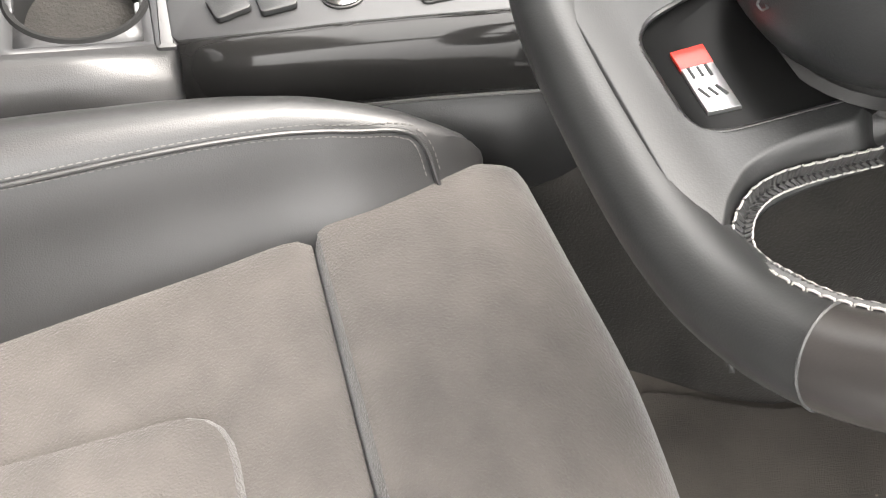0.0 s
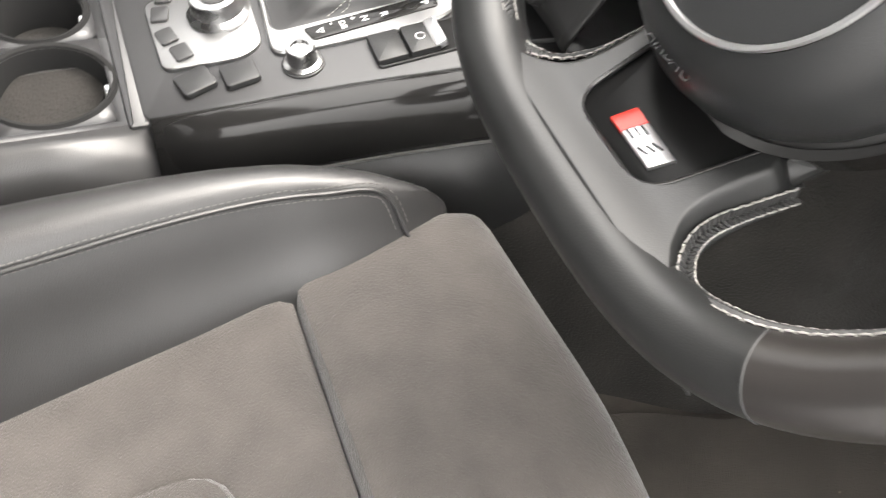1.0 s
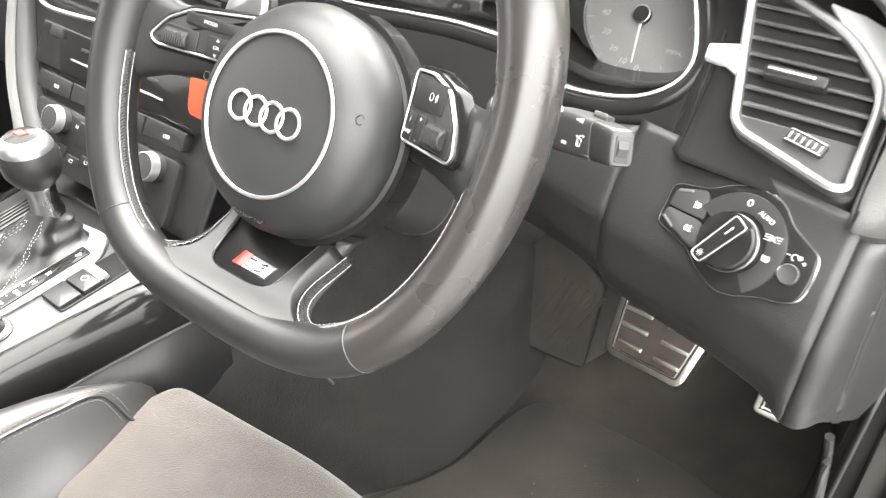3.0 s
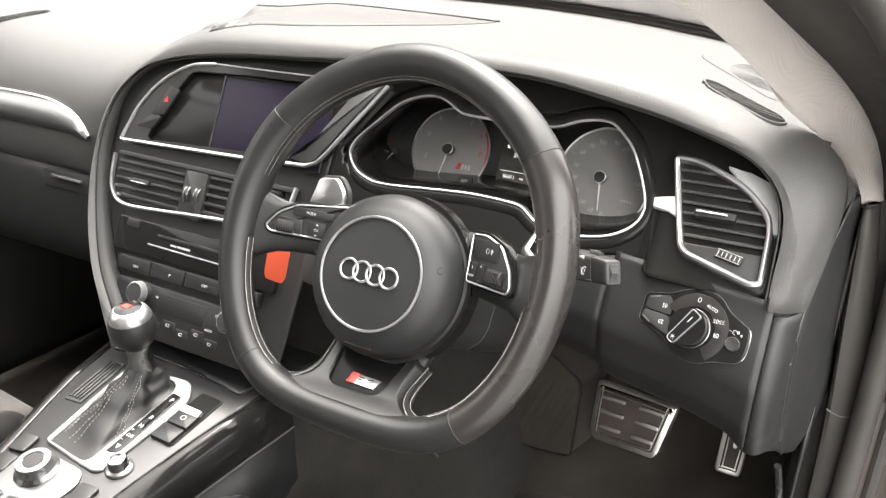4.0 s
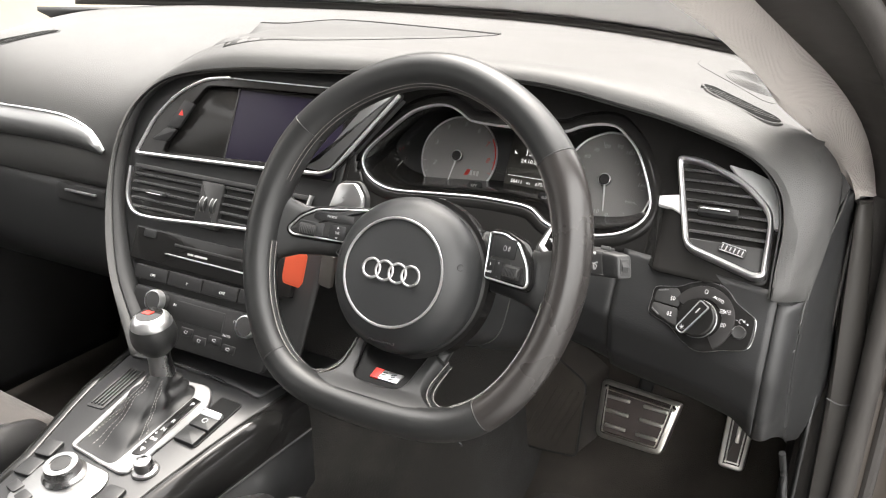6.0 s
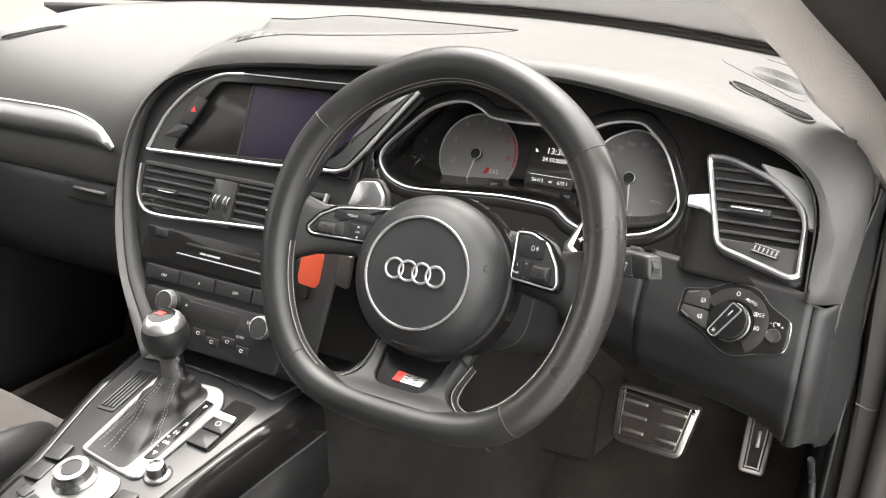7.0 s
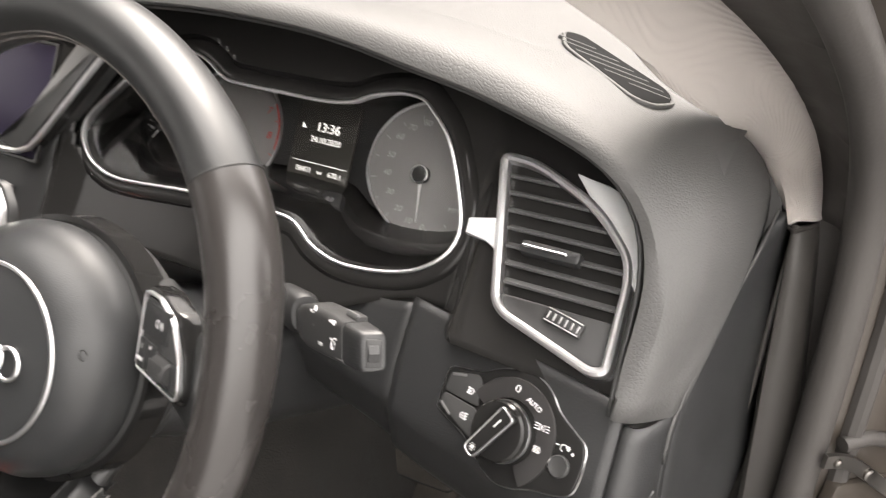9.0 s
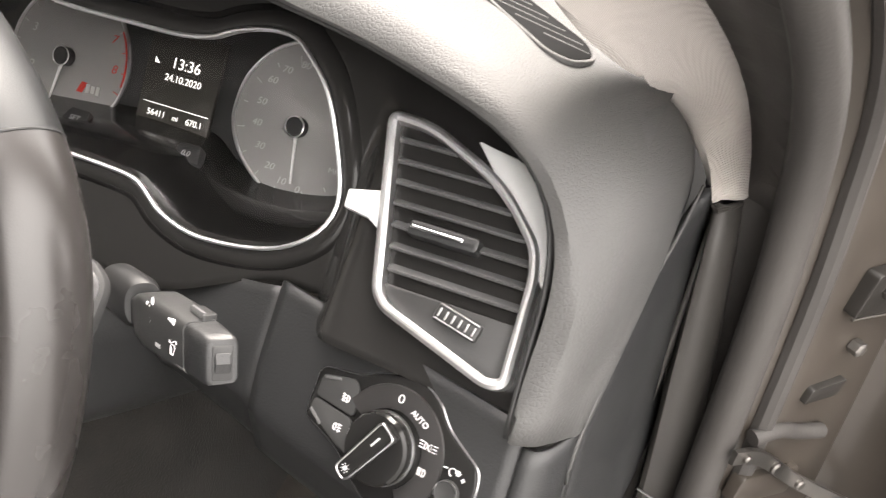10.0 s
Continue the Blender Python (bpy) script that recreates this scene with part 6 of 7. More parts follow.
part("recess", loft([[SM @ V3(p.x, p.y, 0.001) for p in inner_b + inner_b[:1]], [SM @ V3(p.x, p.y, -0.010) for p in inner_b + inner_b[:1]]]), INSET, unit, "dark recess walls", solid=-0.001)
part("screen", box(SM, 0.172, 0.098, 0.006, 0.001, 0.002, -0.0045, cx=SCREEN_X, cy=SCREEN_Y), SCREEN, unit, "unlit blue-black screen")
part("screen_edge", ringplate(rect(0.178, 0.104, 0.003, SCREEN_X, SCREEN_Y), rect(0.171, 0.097, 0.002, SCREEN_X, SCREEN_Y), SM, 0.004, 0.0006, -0.0035), INSET, unit)
trim_n = SM.to_3x3() @ V3(0, 0, 1)
left_side = spline([(-0.030, 0.7105), (-0.071, 0.704), (-0.112, 0.682), (-0.142, 0.650), (-0.154, 0.625), (-0.1625, 0.604)], 30)
low_side = [Vector((-0.1635, 0.6015)), Vector((-0.158, 0.6005)), Vector((0.059, 0.609)), Vector((0.143, 0.6145)), Vector((0.158, 0.620)), Vector((0.169, 0.632)), Vector((0.197, 0.670)), Vector((0.231, 0.715))]
lift = lambda q: SM @ V3(*st_poly([(q.x, q.y)], 0.02, 0.65)[0], 0.0025)
part("hood_trim", sweep([lift(q) for q in list(left_side) + low_side], [(-0.0026, -0.001), (-0.002, 0.0016), (0.0, 0.0026), (0.002, 0.0016), (0.0026, -0.001), (0, -0.004)], trim_n), ALU, unit, "bright metal edge")
part("hood_line", tube([lift(Vector(q)) for q in ((-0.03, 0.7108), (0.10, 0.713), (0.225, 0.7165))], 0.0009, n=6), ALU, unit, "fine bright line")
wedge = [(0.146, 0.617), (0.157, 0.623), (0.194, 0.672), (0.227, 0.715), (0.196, 0.711), (0.166, 0.668), (0.140, 0.632), (0.118, 0.619)]
part("wedge_trim", slab(rounded(st_poly(wedge, 0.02, 0.65), 0.003), SM, 0.03, 0.0015, 0.0055), WEDGE, unit, "brushed metal wedge")
hz = st(-0.105, 0.650)
hzb = part("hazard_button", slab(rounded(st_poly([(-0.118, 0.640), (-0.096, 0.640), (-0.078, 0.6725), (-0.097, 0.676)], -0.105, 0.650), 0.002), hz, 0.004, 0.0005, 0.0045), STACKB, unit, "hazard switch with a red triangle")
tri = [(-0.0045, -0.0035), (0.0045, -0.0035), (0.0, 0.0045)]
part("triangle", slab(tri, shift(hz, 0.008, 0.010), 0.0006, 0.0001, 0.0050), RED, hzb)
part("hood_button", slab(rounded(st_poly([(-0.139, 0.6215), (-0.111, 0.6215), (-0.0985, 0.6375), (-0.119, 0.6375)], -0.105, 0.650), 0.003), hz, 0.004, 0.0005, 0.0045), STACKB, unit, "black push button")

vent = thing("centre_air_vent", (-0.01, 0.16, 0.52), "pair of slatted centre air vents in a bright U-shaped frame", "air vent")
VM = st(-0.01, 0.553)
vpoly = rounded(st_poly([(-0.166, 0.582), (-0.161, 0.548), (-0.140, 0.522), (0.100, 0.537), (0.132, 0.556), (0.140, 0.588)], -0.01, 0.553), [0.004, 0.02, 0.022, 0.022, 0.02, 0.004])
part("well", slab(offset(ccw(vpoly), 0.002), VM, 0.004, 0.001, -0.004), BLACK, vent)
uline = spline([VM @ V3(*p, 0.004) for p in [(x + 0.01, (z - 0.553) * 1.0966) for x, z in ((-0.166, 0.582), (-0.163, 0.555), (-0.156, 0.538), (-0.138, 0.525), (-0.10, 0.5235), (0.0, 0.531), (0.095, 0.538), (0.120, 0.545), (0.134, 0.560), (0.140, 0.588))]], 60)
part("vent_frame", sweep(uline, [(-0.0024, -0.003), (-0.002, 0.0014), (0, 0.0022), (0.002, 0.0014), (0.0024, -0.003)], VM.to_3x3() @ V3(0, 0, 1)), ALU, vent, "satin metal frame")
part("vent_top", box(shift(VM, 0.0, 0.0345), 0.298, 0.006, 0.01, 0.001, 0.002, 0.004), BLACK, vent)
for half, (x0, x1) in enumerate(((-0.150, -0.026), (0.014, 0.130))):
    for k in range(5):
        y = 0.0235 - 0.0112 * k
        a, b = x0 + (0.003 if k < 3 else 0.006 * (k - 2)) * (1 - half), x1 - (0.0 if k < 3 else 0.006 * (k - 2)) * half
        y += 0.004 * half
        part("slat", box(shift(VM, (a + b) / 2 + 0.0, y), b - a, 0.0048, 0.012, 0.0015, 0.001, 0.0030), PANEL, vent)
    t = part("tab", box(shift(VM, -0.098 if half == 0 else 0.082, 0.001 + 0.004 * half), 0.032, 0.0075, 0.012, 0.002, 0.003, 0.0075), PANEL, vent, "air direction tab")
    part("tab_line", box(shift(VM, -0.098 if half == 0 else 0.082, -0.0005 + 0.004 * half), 0.028, 0.0022, 0.003, 0.0006, 0.001, 0.0092), CHROME, t)
dv = part("divider", box(shift(VM, -0.006, 0.0), 0.038, 0.062, 0.01, 0.002, 0.002, 0.0045), BLACK, vent)
for x in (-0.014, 0.003):
    spin = shift(VM, x, 0.0, -0.006) @ Matrix.Rotation(radians(90), 4, "Y")
    tw = part("thumbwheel", lathe([(0.013, -0.0045), (0.0142, -0.004), (0.0142, 0.004), (0.013, 0.0045)], spin, 28), BLACK, dv, "ribbed black thumbwheel")
    for e in (-0.0032, 0.0032):
        part("wheel_rim", lathe([(0.0140, e - 0.0008), (0.0149, e - 0.0005), (0.0149, e + 0.0005), (0.0140, e + 0.0008)], spin, 28, cap=False), KNOBM, tw, "bright rim")

cd = thing("disc_player", (0.0, 0.13, 0.47), "gloss black disc player with a slim bright line", "disc player")
CM = st(0.004, 0.4895)
part("panel", box(CM, 0.272, 0.046, 0.012, 0.0015, 0.003, 0.002), PIANO, cd)
part("slot", box(shift(CM, 0.0, 0.008), 0.125, 0.0035, 0.002, 0.0006, 0.001, 0.0026), BLACK, cd)
part("eject_button", box(shift(CM, -0.108, 0.0155), 0.022, 0.011, 0.004, 0.001, 0.002, 0.0040), PANEL, cd)
part("silver_line", box(shift(CM, 0.0, -0.0065), 0.150, 0.0022, 0.003, 0.0006, 0.0006, 0.0034), ALU, cd, "bright line")
for k, w in enumerate((0.010, 0.022)):
    part("word_bar", box(shift(CM, -0.032 + 0.018 * k, 0.0), w, 0.0026, 0.001, 0.0002, 0.0002, 0.0025), DIM, cd, "small pale lettering")
row = thing("switch_row", (0.0, 0.115, 0.445), "row of four flat dark switches", "switch panel")
for k in range(4):
    rm = st(-0.086 + 0.060 * k, 0.4555 + 0.0005 * k)
    sw = part("switch", box(rm, 0.058, 0.0185, 0.010, 0.0012, 0.002, 0.004), STACKB, row)
    part("legend", letters(("OFF", "P", "OFF", "OFF")[k], 0.0055, shift(rm, 0.005, -0.002, 0.0043)), DIM, sw)
clim = thing("climate_panel", (0.0, 0.10, 0.39), "dark climate control panel with two silver-ringed knobs", "climate control")
KM = st(0.008, 0.408)
part("panel", box(KM, 0.235, 0.068, 0.010, 0.002, 0.008, 0.003), STACKB, clim)
part("readout", box(shift(KM, 0.002, 0.014), 0.082, 0.026, 0.002, 0.0006, 0.002, 0.0036), STACKB, clim, "unlit readout")
for x in (-0.066, 0.088):
    kn = part("knob", lathe([(0.0140, 0.0), (0.0138, 0.012), (0.0118, 0.017), (0.0, 0.0175)], shift(KM, x, 0.020, 0.003), 36), BLACK, clim)
    part("knob_ring", lathe([(0.0126, 0.0172), (0.0138, 0.0168), (0.0150, 0.008), (0.0146, 0.0076), (0.0126, 0.012)], shift(KM, x, 0.020, 0.003), 36, cap=False), ALU, kn, "bright knob ring")
    part("knob_mark", letters("A/C" if x < 0 else "OFF", 0.005, shift(KM, x + (0.026 if x < 0 else -0.026), 0.020, 0.0033)), DIM, clim)
for k in range(6):
    bx2 = -0.060 + 0.024 * k
    bb = part("push_key", box(shift(KM, bx2, -0.010 - 0.006 * (k % 2)), 0.021, 0.0105, 0.004, 0.001, 0.002, 0.0042), STACKB, clim)
    part("pictogram", tube([shift(KM, bx2, -0.010 - 0.006 * (k % 2), 0.005) @ V3(0.003 * math.cos(a), 0.0018 * math.sin(a), 0) for a in np.linspace(0.3, 5.6, 8)], 0.0004, n=4), DIM, bb)
part("auto_legend", letters("AUTO", 0.0045, shift(KM, 0.052, -0.0005, 0.0032)), DIM, clim)

# ---- driver's side air vent and light switch ----
sv = thing("side_air_vent", (0.62, 0.19, 0.60), "five-sided side air vent with slats and a satin metal frame", "air vent")
VT = lambda x, z: V3(x, 0.1767 + 0.895 * (z - 0.608) - 0.079 * (x - 0.6175), z)
RM = plane_frame(VT(0.622, 0.640), (0, 0.895, 1), (1, -0.079, 0))
RI = RM.inverted()
loc = lambda x, z: ((RI @ VT(x, z)).x, (RI @ VT(x, z)).y)
rv = rounded([loc(x, z) for x, z in ((0.563, 0.684), (0.592, 0.684), (0.640, 0.670), (0.667, 0.651), (0.672, 0.640), (0.6755, 0.598), (0.665, 0.5945), (0.600, 0.6065), (0.592, 0.612))], [0.010, 0.02, 0.02, 0.012, 0.012, 0.010, 0.006, 0.008, 0.008], 6)
# Vent back and walls carry the inner shade as a dark colour.
part("well", slab(offset(ccw(rv), 0.002), RM, 0.003, 0.0005, -0.026), HOLLOWSHADE, sv)
rvo = ccw(rv)
part("vent_frame", ringplate(rvo, offset(rvo, 0.0052), RM, 0.020, 0.0018, 0.008), ALU, sv, "satin metal frame")
rin = offset(rvo, 0.0050)
part("vent_wall", loft([[RM @ V3(p.x, p.y, 0.004) for p in rin + rin[:1]], [RM @ V3(p.x, p.y, -0.027) for p in rin + rin[:1]]]), HOLLOWSHADE, sv)


def across(poly, y, pad=0.0):
    """The span of a polygon at height y."""
    xs2 = []
    for i in range(len(poly)):
        a, b = poly[i - 1], poly[i]
        if (a.y > y) != (b.y > y):
            xs2.append(a.x + (b.x - a.x) * (y - a.y) / (b.y - a.y))
    return (min(xs2) + pad, max(xs2) - pad) if len(xs2) > 1 else None


for y in (0.0475, 0.0360, 0.0245, 0.0130, 0.0015, -0.0100, -0.0215):
    span = across(rin, y, 0.0008)
    if span:
        a, b = span
        tilt = Matrix.Rotation(radians(34), 4, "X")
        part("slat", box(shift(RM, (a + b) / 2, y, 0.001) @ tilt, b - a, 0.0024, 0.0125, 0.0009, 0.0006, 0.001), SLATM, sv)
for k in range(7):
    x = -0.036 + 0.0125 * k
    part("vane", box(shift(RM, x, 0.006 - 0.003 * k, -0.009), 0.0016, 0.062, 0.008, 0.0003, 0.0003, -0.006), ROLLER, sv)
tb = part("tab", box(shift(RM, -0.004, 0.0025, 0.0), 0.040, 0.0085, 0.012, 0.002, 0.003, 0.007), PANEL, sv, "air direction tab")
part("tab_line", box(shift(RM, -0.007, 0.0025, 0.0), 0.030, 0.0022, 0.003, 0.0008, 0.001, 0.0088), CHROME, tb, "bright line on the tab")
lo = across(rin, -0.029, 0.0005)
footp = [Vector((lo[0], -0.029)), *sorted([p for p in rin if p.y < -0.0295], key=lambda p: p.x), Vector((lo[1], -0.029))]
part("foot_plate", slab(footp, RM, 0.012, 0.0006, 0.001), BLACK, sv)
tw = part("thumbwheel", box(shift(RM, 0.018, -0.0365, 0.0, -12), 0.026, 0.0095, 0.006, 0.0015, 0.002, 0.0042), BLACK, sv, "ribbed thumbwheel")
for k in range(6):
    part("wheel_rib", box(shift(RM, 0.008 + 0.004 * k, -0.0345 - 0.00085 * k, 0.0, -12), 0.0012, 0.0048, 0.002, 0.0004, 0.0004, 0.0052), KNOBM, tw)
for k in (-1, 1):
    part("wheel_edge", box(shift(RM, 0.018, -0.0365, 0.0, -12) @ Matrix.Translation((0, 0.0038 * k, 0)), 0.0235, 0.0009, 0.002, 0.0003, 0.0003, 0.0050), KNOBM, tw)
part("inlay_blade", slab([loc(x, z) for x, z in ((0.618, 0.682), (0.640, 0.6805), (0.686, 0.668), (0.686, 0.638), (0.674, 0.6365), (0.655, 0.655))], RM, 0.006, 0.001, 0.0040), SATIN, sv, "brushed aluminium inlay")
part("inlay_blade", slab([loc(x, z) for x, z in ((0.556, 0.6475), (0.578, 0.6520), (0.584, 0.6350), (0.572, 0.6390), (0.557, 0.6400))], RM, 0.006, 0.001, 0.0012), SATIN, sv, "brushed aluminium inlay")

ls = thing("light_switch", (0.625, 0.15, 0.54), "black rotary light switch with white pictograms", "light switch")
LM = plane_frame((0.62, 0.156, 0.5625), (0, 0.6, 1), (1, -0.28, 0)) @ Matrix.Translation((0, 0, 0.003))
lso = spline([(-0.0462, 0.0082), (-0.0330, 0.0110), (-0.0215, 0.0130), (-0.0110, 0.0180), (0.002, 0.0215), (0.0150, 0.0215), (0.0263, 0.0160), (0.0360, 0.0060), (0.0485, -0.0018), (0.0562, -0.0069), (0.0585, -0.0155), (0.0575, -0.0300), (0.0535, -0.0368), (0.0430, -0.0400), (0.0319, -0.0418), (0.0169, -0.0465), (0.0042, -0.0465), (-0.0094, -0.0394), (-0.0235, -0.0284), (-0.0455, -0.0195), (-0.0485, -0.0140), (-0.0478, -0.0040)], 110, closed=True)
part("plate", slab(lso, LM, 0.020, 0.0018, 0.003), PIANO, ls, "gloss black plate")
part("plate_edge", tube([LM @ V3(p.x, p.y, 0.0010) for p in lso], 0.0007, closed=True, n=6), KNOBM, ls, "fine bright edge")
part("dial_ring", sweep([LM @ V3(0.0065 + 0.0262 * math.cos(a), -0.0155 + 0.0262 * math.sin(a), 0.0036) for a in np.linspace(radians(152), radians(-58), 48)], [(-0.0068, -0.002), (-0.0060, 0.0006), (0, 0.0016), (0.0060, 0.0006), (0.0068, -0.002)], LM.to_3x3() @ V3(0, 0, 1)), SWITCHM, ls, "satin black ring with the switch positions")
KC = shift(LM, 0.0035, -0.0165)
part("knob_well", lathe([(0.0192, 0.0030), (0.0192, 0.0042), (0.0186, 0.0044)], KC, 48, cap=False), KNOBM, ls, "fine bright ring")
kb = part("knob", lathe([(0.0185, 0.002), (0.0185, 0.010), (0.0172, 0.0115), (0.0, 0.0120)], KC, 44), PIANO, ls)
KR = shift(KC, 0.0, 0.0, 0.0, 57)
grip = rounded([(-0.0205, -0.0050), (0.0165, -0.0060), (0.0165, 0.0060), (-0.0205, 0.0050)], [0.0042, 0.003, 0.003, 0.0042])
part("grip", slab(grip, KR, 0.012, 0.002, 0.0185), PIANO, kb, "raised turning grip")
part("grip_edge", ringplate(grip, offset(ccw(grip), 0.0012), KR, 0.004, 0.0005, 0.0188), KNOBM, kb, "bright edge of the grip")
part("grip_mark", box(shift(KR, 0.0070, 0.0), 0.0065, 0.0010, 0.001, 0.0002, 0.0002, 0.0189), DIM, kb)
part("grip_lamp", join(lathe([(0.0012, 0.0184), (0.0012, 0.0189), (0.0, 0.0190)], shift(KR, -0.0150, 0.0), 14), *[box(shift(KR, -0.0150, 0.0, 0.0, 45 * k) @ Matrix.Translation((0.0021, 0, 0)), 0.0009, 0.0003, 0.0006, 0.0001, 0.0001, 0.0189) for k in range(8)]), DIM, kb, "small pale lamp symbol")
part("legend", tube([LM @ V3(0.0070 + 0.0015 * math.cos(a), 0.0110 + 0.0020 * math.sin(a), 0.0054) for a in np.linspace(0, 2 * math.pi, 16, endpoint=False)], 0.00032, closed=True, n=4), WHITE, ls)
part("legend", letters("AUTO", 0.0042, shift(LM, 0.0202, 0.0052, 0.0054, -22)), WHITE, ls)


def lamp_sign(x, y, flip, rays, slant, extra):
    """A lamp pictogram: a half-round glass with rays before it."""
    f = -1 if flip else 1
    bits = [tube([LM @ V3(x + f * (0.0003 + 0.0016 * math.cos(a)), y + 0.0019 * math.sin(a), 0.0050) for a in np.linspace(-1.57, 1.57, 8)] + [LM @ V3(x + f * 0.0003, y - 0.0019, 0.0050)], 0.00026, n=4)]
    for k in range(rays):
        bits.append(box(shift(LM, x - f * 0.0018, y - 0.0016 + 0.0032 * k / (rays - 1), 0.0, slant * f), 0.0022, 0.00036, 0.0012, 0.0001, 0.0001, 0.0052))
    if extra:
        bits.append(tube([LM @ V3(x - f * 0.0018 + 0.0003 * math.sin(3 * k), y - 0.0024 + 0.0008 * k, 0.0052) for k in range(7)], 0.0002, n=4))
    return join(*bits)


for x, y, flip, rays, slant, extra in ((-0.0245, -0.0008, False, 3, -18, True), (-0.0255, -0.0168, True, 3, 0, True), (0.0265, -0.0054, False, 3, 0, False), (0.0310, -0.0054, True, 3, 0, False), (0.0298, -0.0184, False, 5, 0, False)):
    part("pictogram", lamp_sign(x, y, flip, rays, slant, extra), WHITE, ls)
part("pictogram", join(tube([LM @ V3(0.0450 + 0.0020 * math.cos(a), -0.0118 + 0.0020 * math.sin(a), 0.0040) for a in np.linspace(0.2, 4.6, 12)], 0.0003, n=4), *[box(shift(LM, 0.0478, -0.0112, 0.0, 60 * k), 0.0030, 0.0004, 0.0008, 0.0001, 0.0001, 0.0040) for k in range(3)], box(shift(LM, 0.0405, -0.0110), 0.0022, 0.0004, 0.0008, 0.0001, 0.0001, 0.0040), box(shift(LM, 0.0512, -0.0135), 0.0022, 0.0004, 0.0008, 0.0001, 0.0001, 0.0040), box(shift(LM, 0.0512, -0.0135), 0.0004, 0.0022, 0.0008, 0.0001, 0.0001, 0.0040)), WHITE, ls)
part("dimmer", lathe([(0.0066, 0.002), (0.0066, 0.0046), (0.0058, 0.0056), (0.0046, 0.0052), (0.0, 0.0052)], shift(LM, 0.0450, -0.0225), 32), BLACK, ls, "round dimmer wheel")
part("dimmer_ring", tube([LM @ V3(0.0450 + 0.0062 * math.cos(a), -0.0225 + 0.0062 * math.sin(a), 0.0054) for a in np.linspace(0.4, 3.6, 20)], 0.0003, n=4), KNOBM, ls)
part("fog_key", slab(rounded([(-0.0445, -0.0060), (-0.0435, 0.0062), (-0.0225, 0.0104), (-0.0185, 0.0050), (-0.0175, -0.0088)], 0.003), LM, 0.003, 0.0006, 0.0042), BLACK, ls)
part("fog_key", slab(rounded([(-0.0455, -0.0150), (-0.0448, -0.0072), (-0.0180, -0.0102), (-0.0155, -0.0285), (-0.0230, -0.0262)], 0.003), LM, 0.003, 0.0006, 0.0042), BLACK, ls)
part("key_bar", box(shift(LM, -0.0365, 0.0062, 0.0, 12), 0.0105, 0.0018, 0.001, 0.0003, 0.0003, 0.0047), ROLLER, ls)
part("key_bar", box(shift(LM, -0.0405, -0.0165, 0.0, -33), 0.0105, 0.0018, 0.001, 0.0003, 0.0003, 0.0047), ROLLER, ls)

# ---- centre console ----
con = thing("centre_console", (0.0, -0.05, 0.20), "centre console with silver-grey top and gloss black flanks", "centre console")
CO = plane_frame((0, -0.07, 0.315), (0, 1, 0.18))
edge_r = [(0.092, -0.118), (0.101, -0.060), (0.107, -0.010), (0.117, 0.05), (0.127, 0.10), (0.146, 0.185)]
edge_l = [(0.058, -0.118), (0.066, -0.040), (0.080, 0.008), (0.092, 0.05), (0.101, 0.088), (0.110, 0.185)]
top_poly = [(-x, y) for x, y in edge_l[::-1]] + [(-0.052, -0.122), (0.085, -0.122)] + edge_r
part("top_plate", slab(top_poly, CO, 0.012, 0.003, 0.0), SILVERP, con, "silver-grey top plate")
part("tray_lid", slab(rounded([(-0.100, 0.150), (-0.106, 0.20), (0.135, 0.20), (0.120, 0.150), (0.085, 0.156), (0.060, 0.158), (-0.040, 0.160)], 0.006), CO, 0.006, 0.002, 0.004), PANEL, con, "dark tray lid")
part("lid_line", tube([CO @ V3(x, y, 0.0045) for x, y in ((-0.032, 0.1615), (0.0, 0.162), (0.035, 0.160), (0.062, 0.1565))], 0.0016, n=6), CHROME, con, "bright lid edge")
for s in (1, -1):
    rows = []
    edge_s = edge_r if s > 0 else edge_l
    for (x, y) in edge_s:
        f = lambda dx, dz: CO @ V3(s * (x + dx), y, 0) + V3(0, 0, dz)
        rows.append(spline([f(-0.002, -0.001), f(0.004, 0.0008), f(0.012, -0.001), f(0.022, -0.010), f(0.028, -0.026), f(0.030, -0.048)], 16))
    part("gloss_flank", loft(rows), PIANO, con, "piano-black flank", solid=0.003)
    part("flank_line", tube([CO @ V3(s * (x + 0.0305), y, 0) + V3(0, 0, -0.049) for x, y in edge_s], 0.0014, n=6), DASH, con)
    part("lower_side", loft([[CO @ V3(s * (x + dx), y, 0) + V3(0, 0, dz) for dx, dz in ((0.030, -0.050), (0.034, -0.12), (0.05, -0.30))] for x, y in edge_s]), PANEL, con, "dark lower console side", solid=0.004)
    rear = [[V3(s * xx, y + (0.288 - z) * 1.1 * (y > -0.21), z) for xx, z in ((0.090, 0.290), (0.100, 0.287), (0.112, 0.276), (0.121, 0.255), (0.127, 0.22), (0.133, 0.12), (0.135, 0.0))] for y in (-0.60, -0.40, -0.26, -0.186)]
    part("rear_side", loft(rear), LEATHER, con, "leather-look rear console side", solid=0.004)


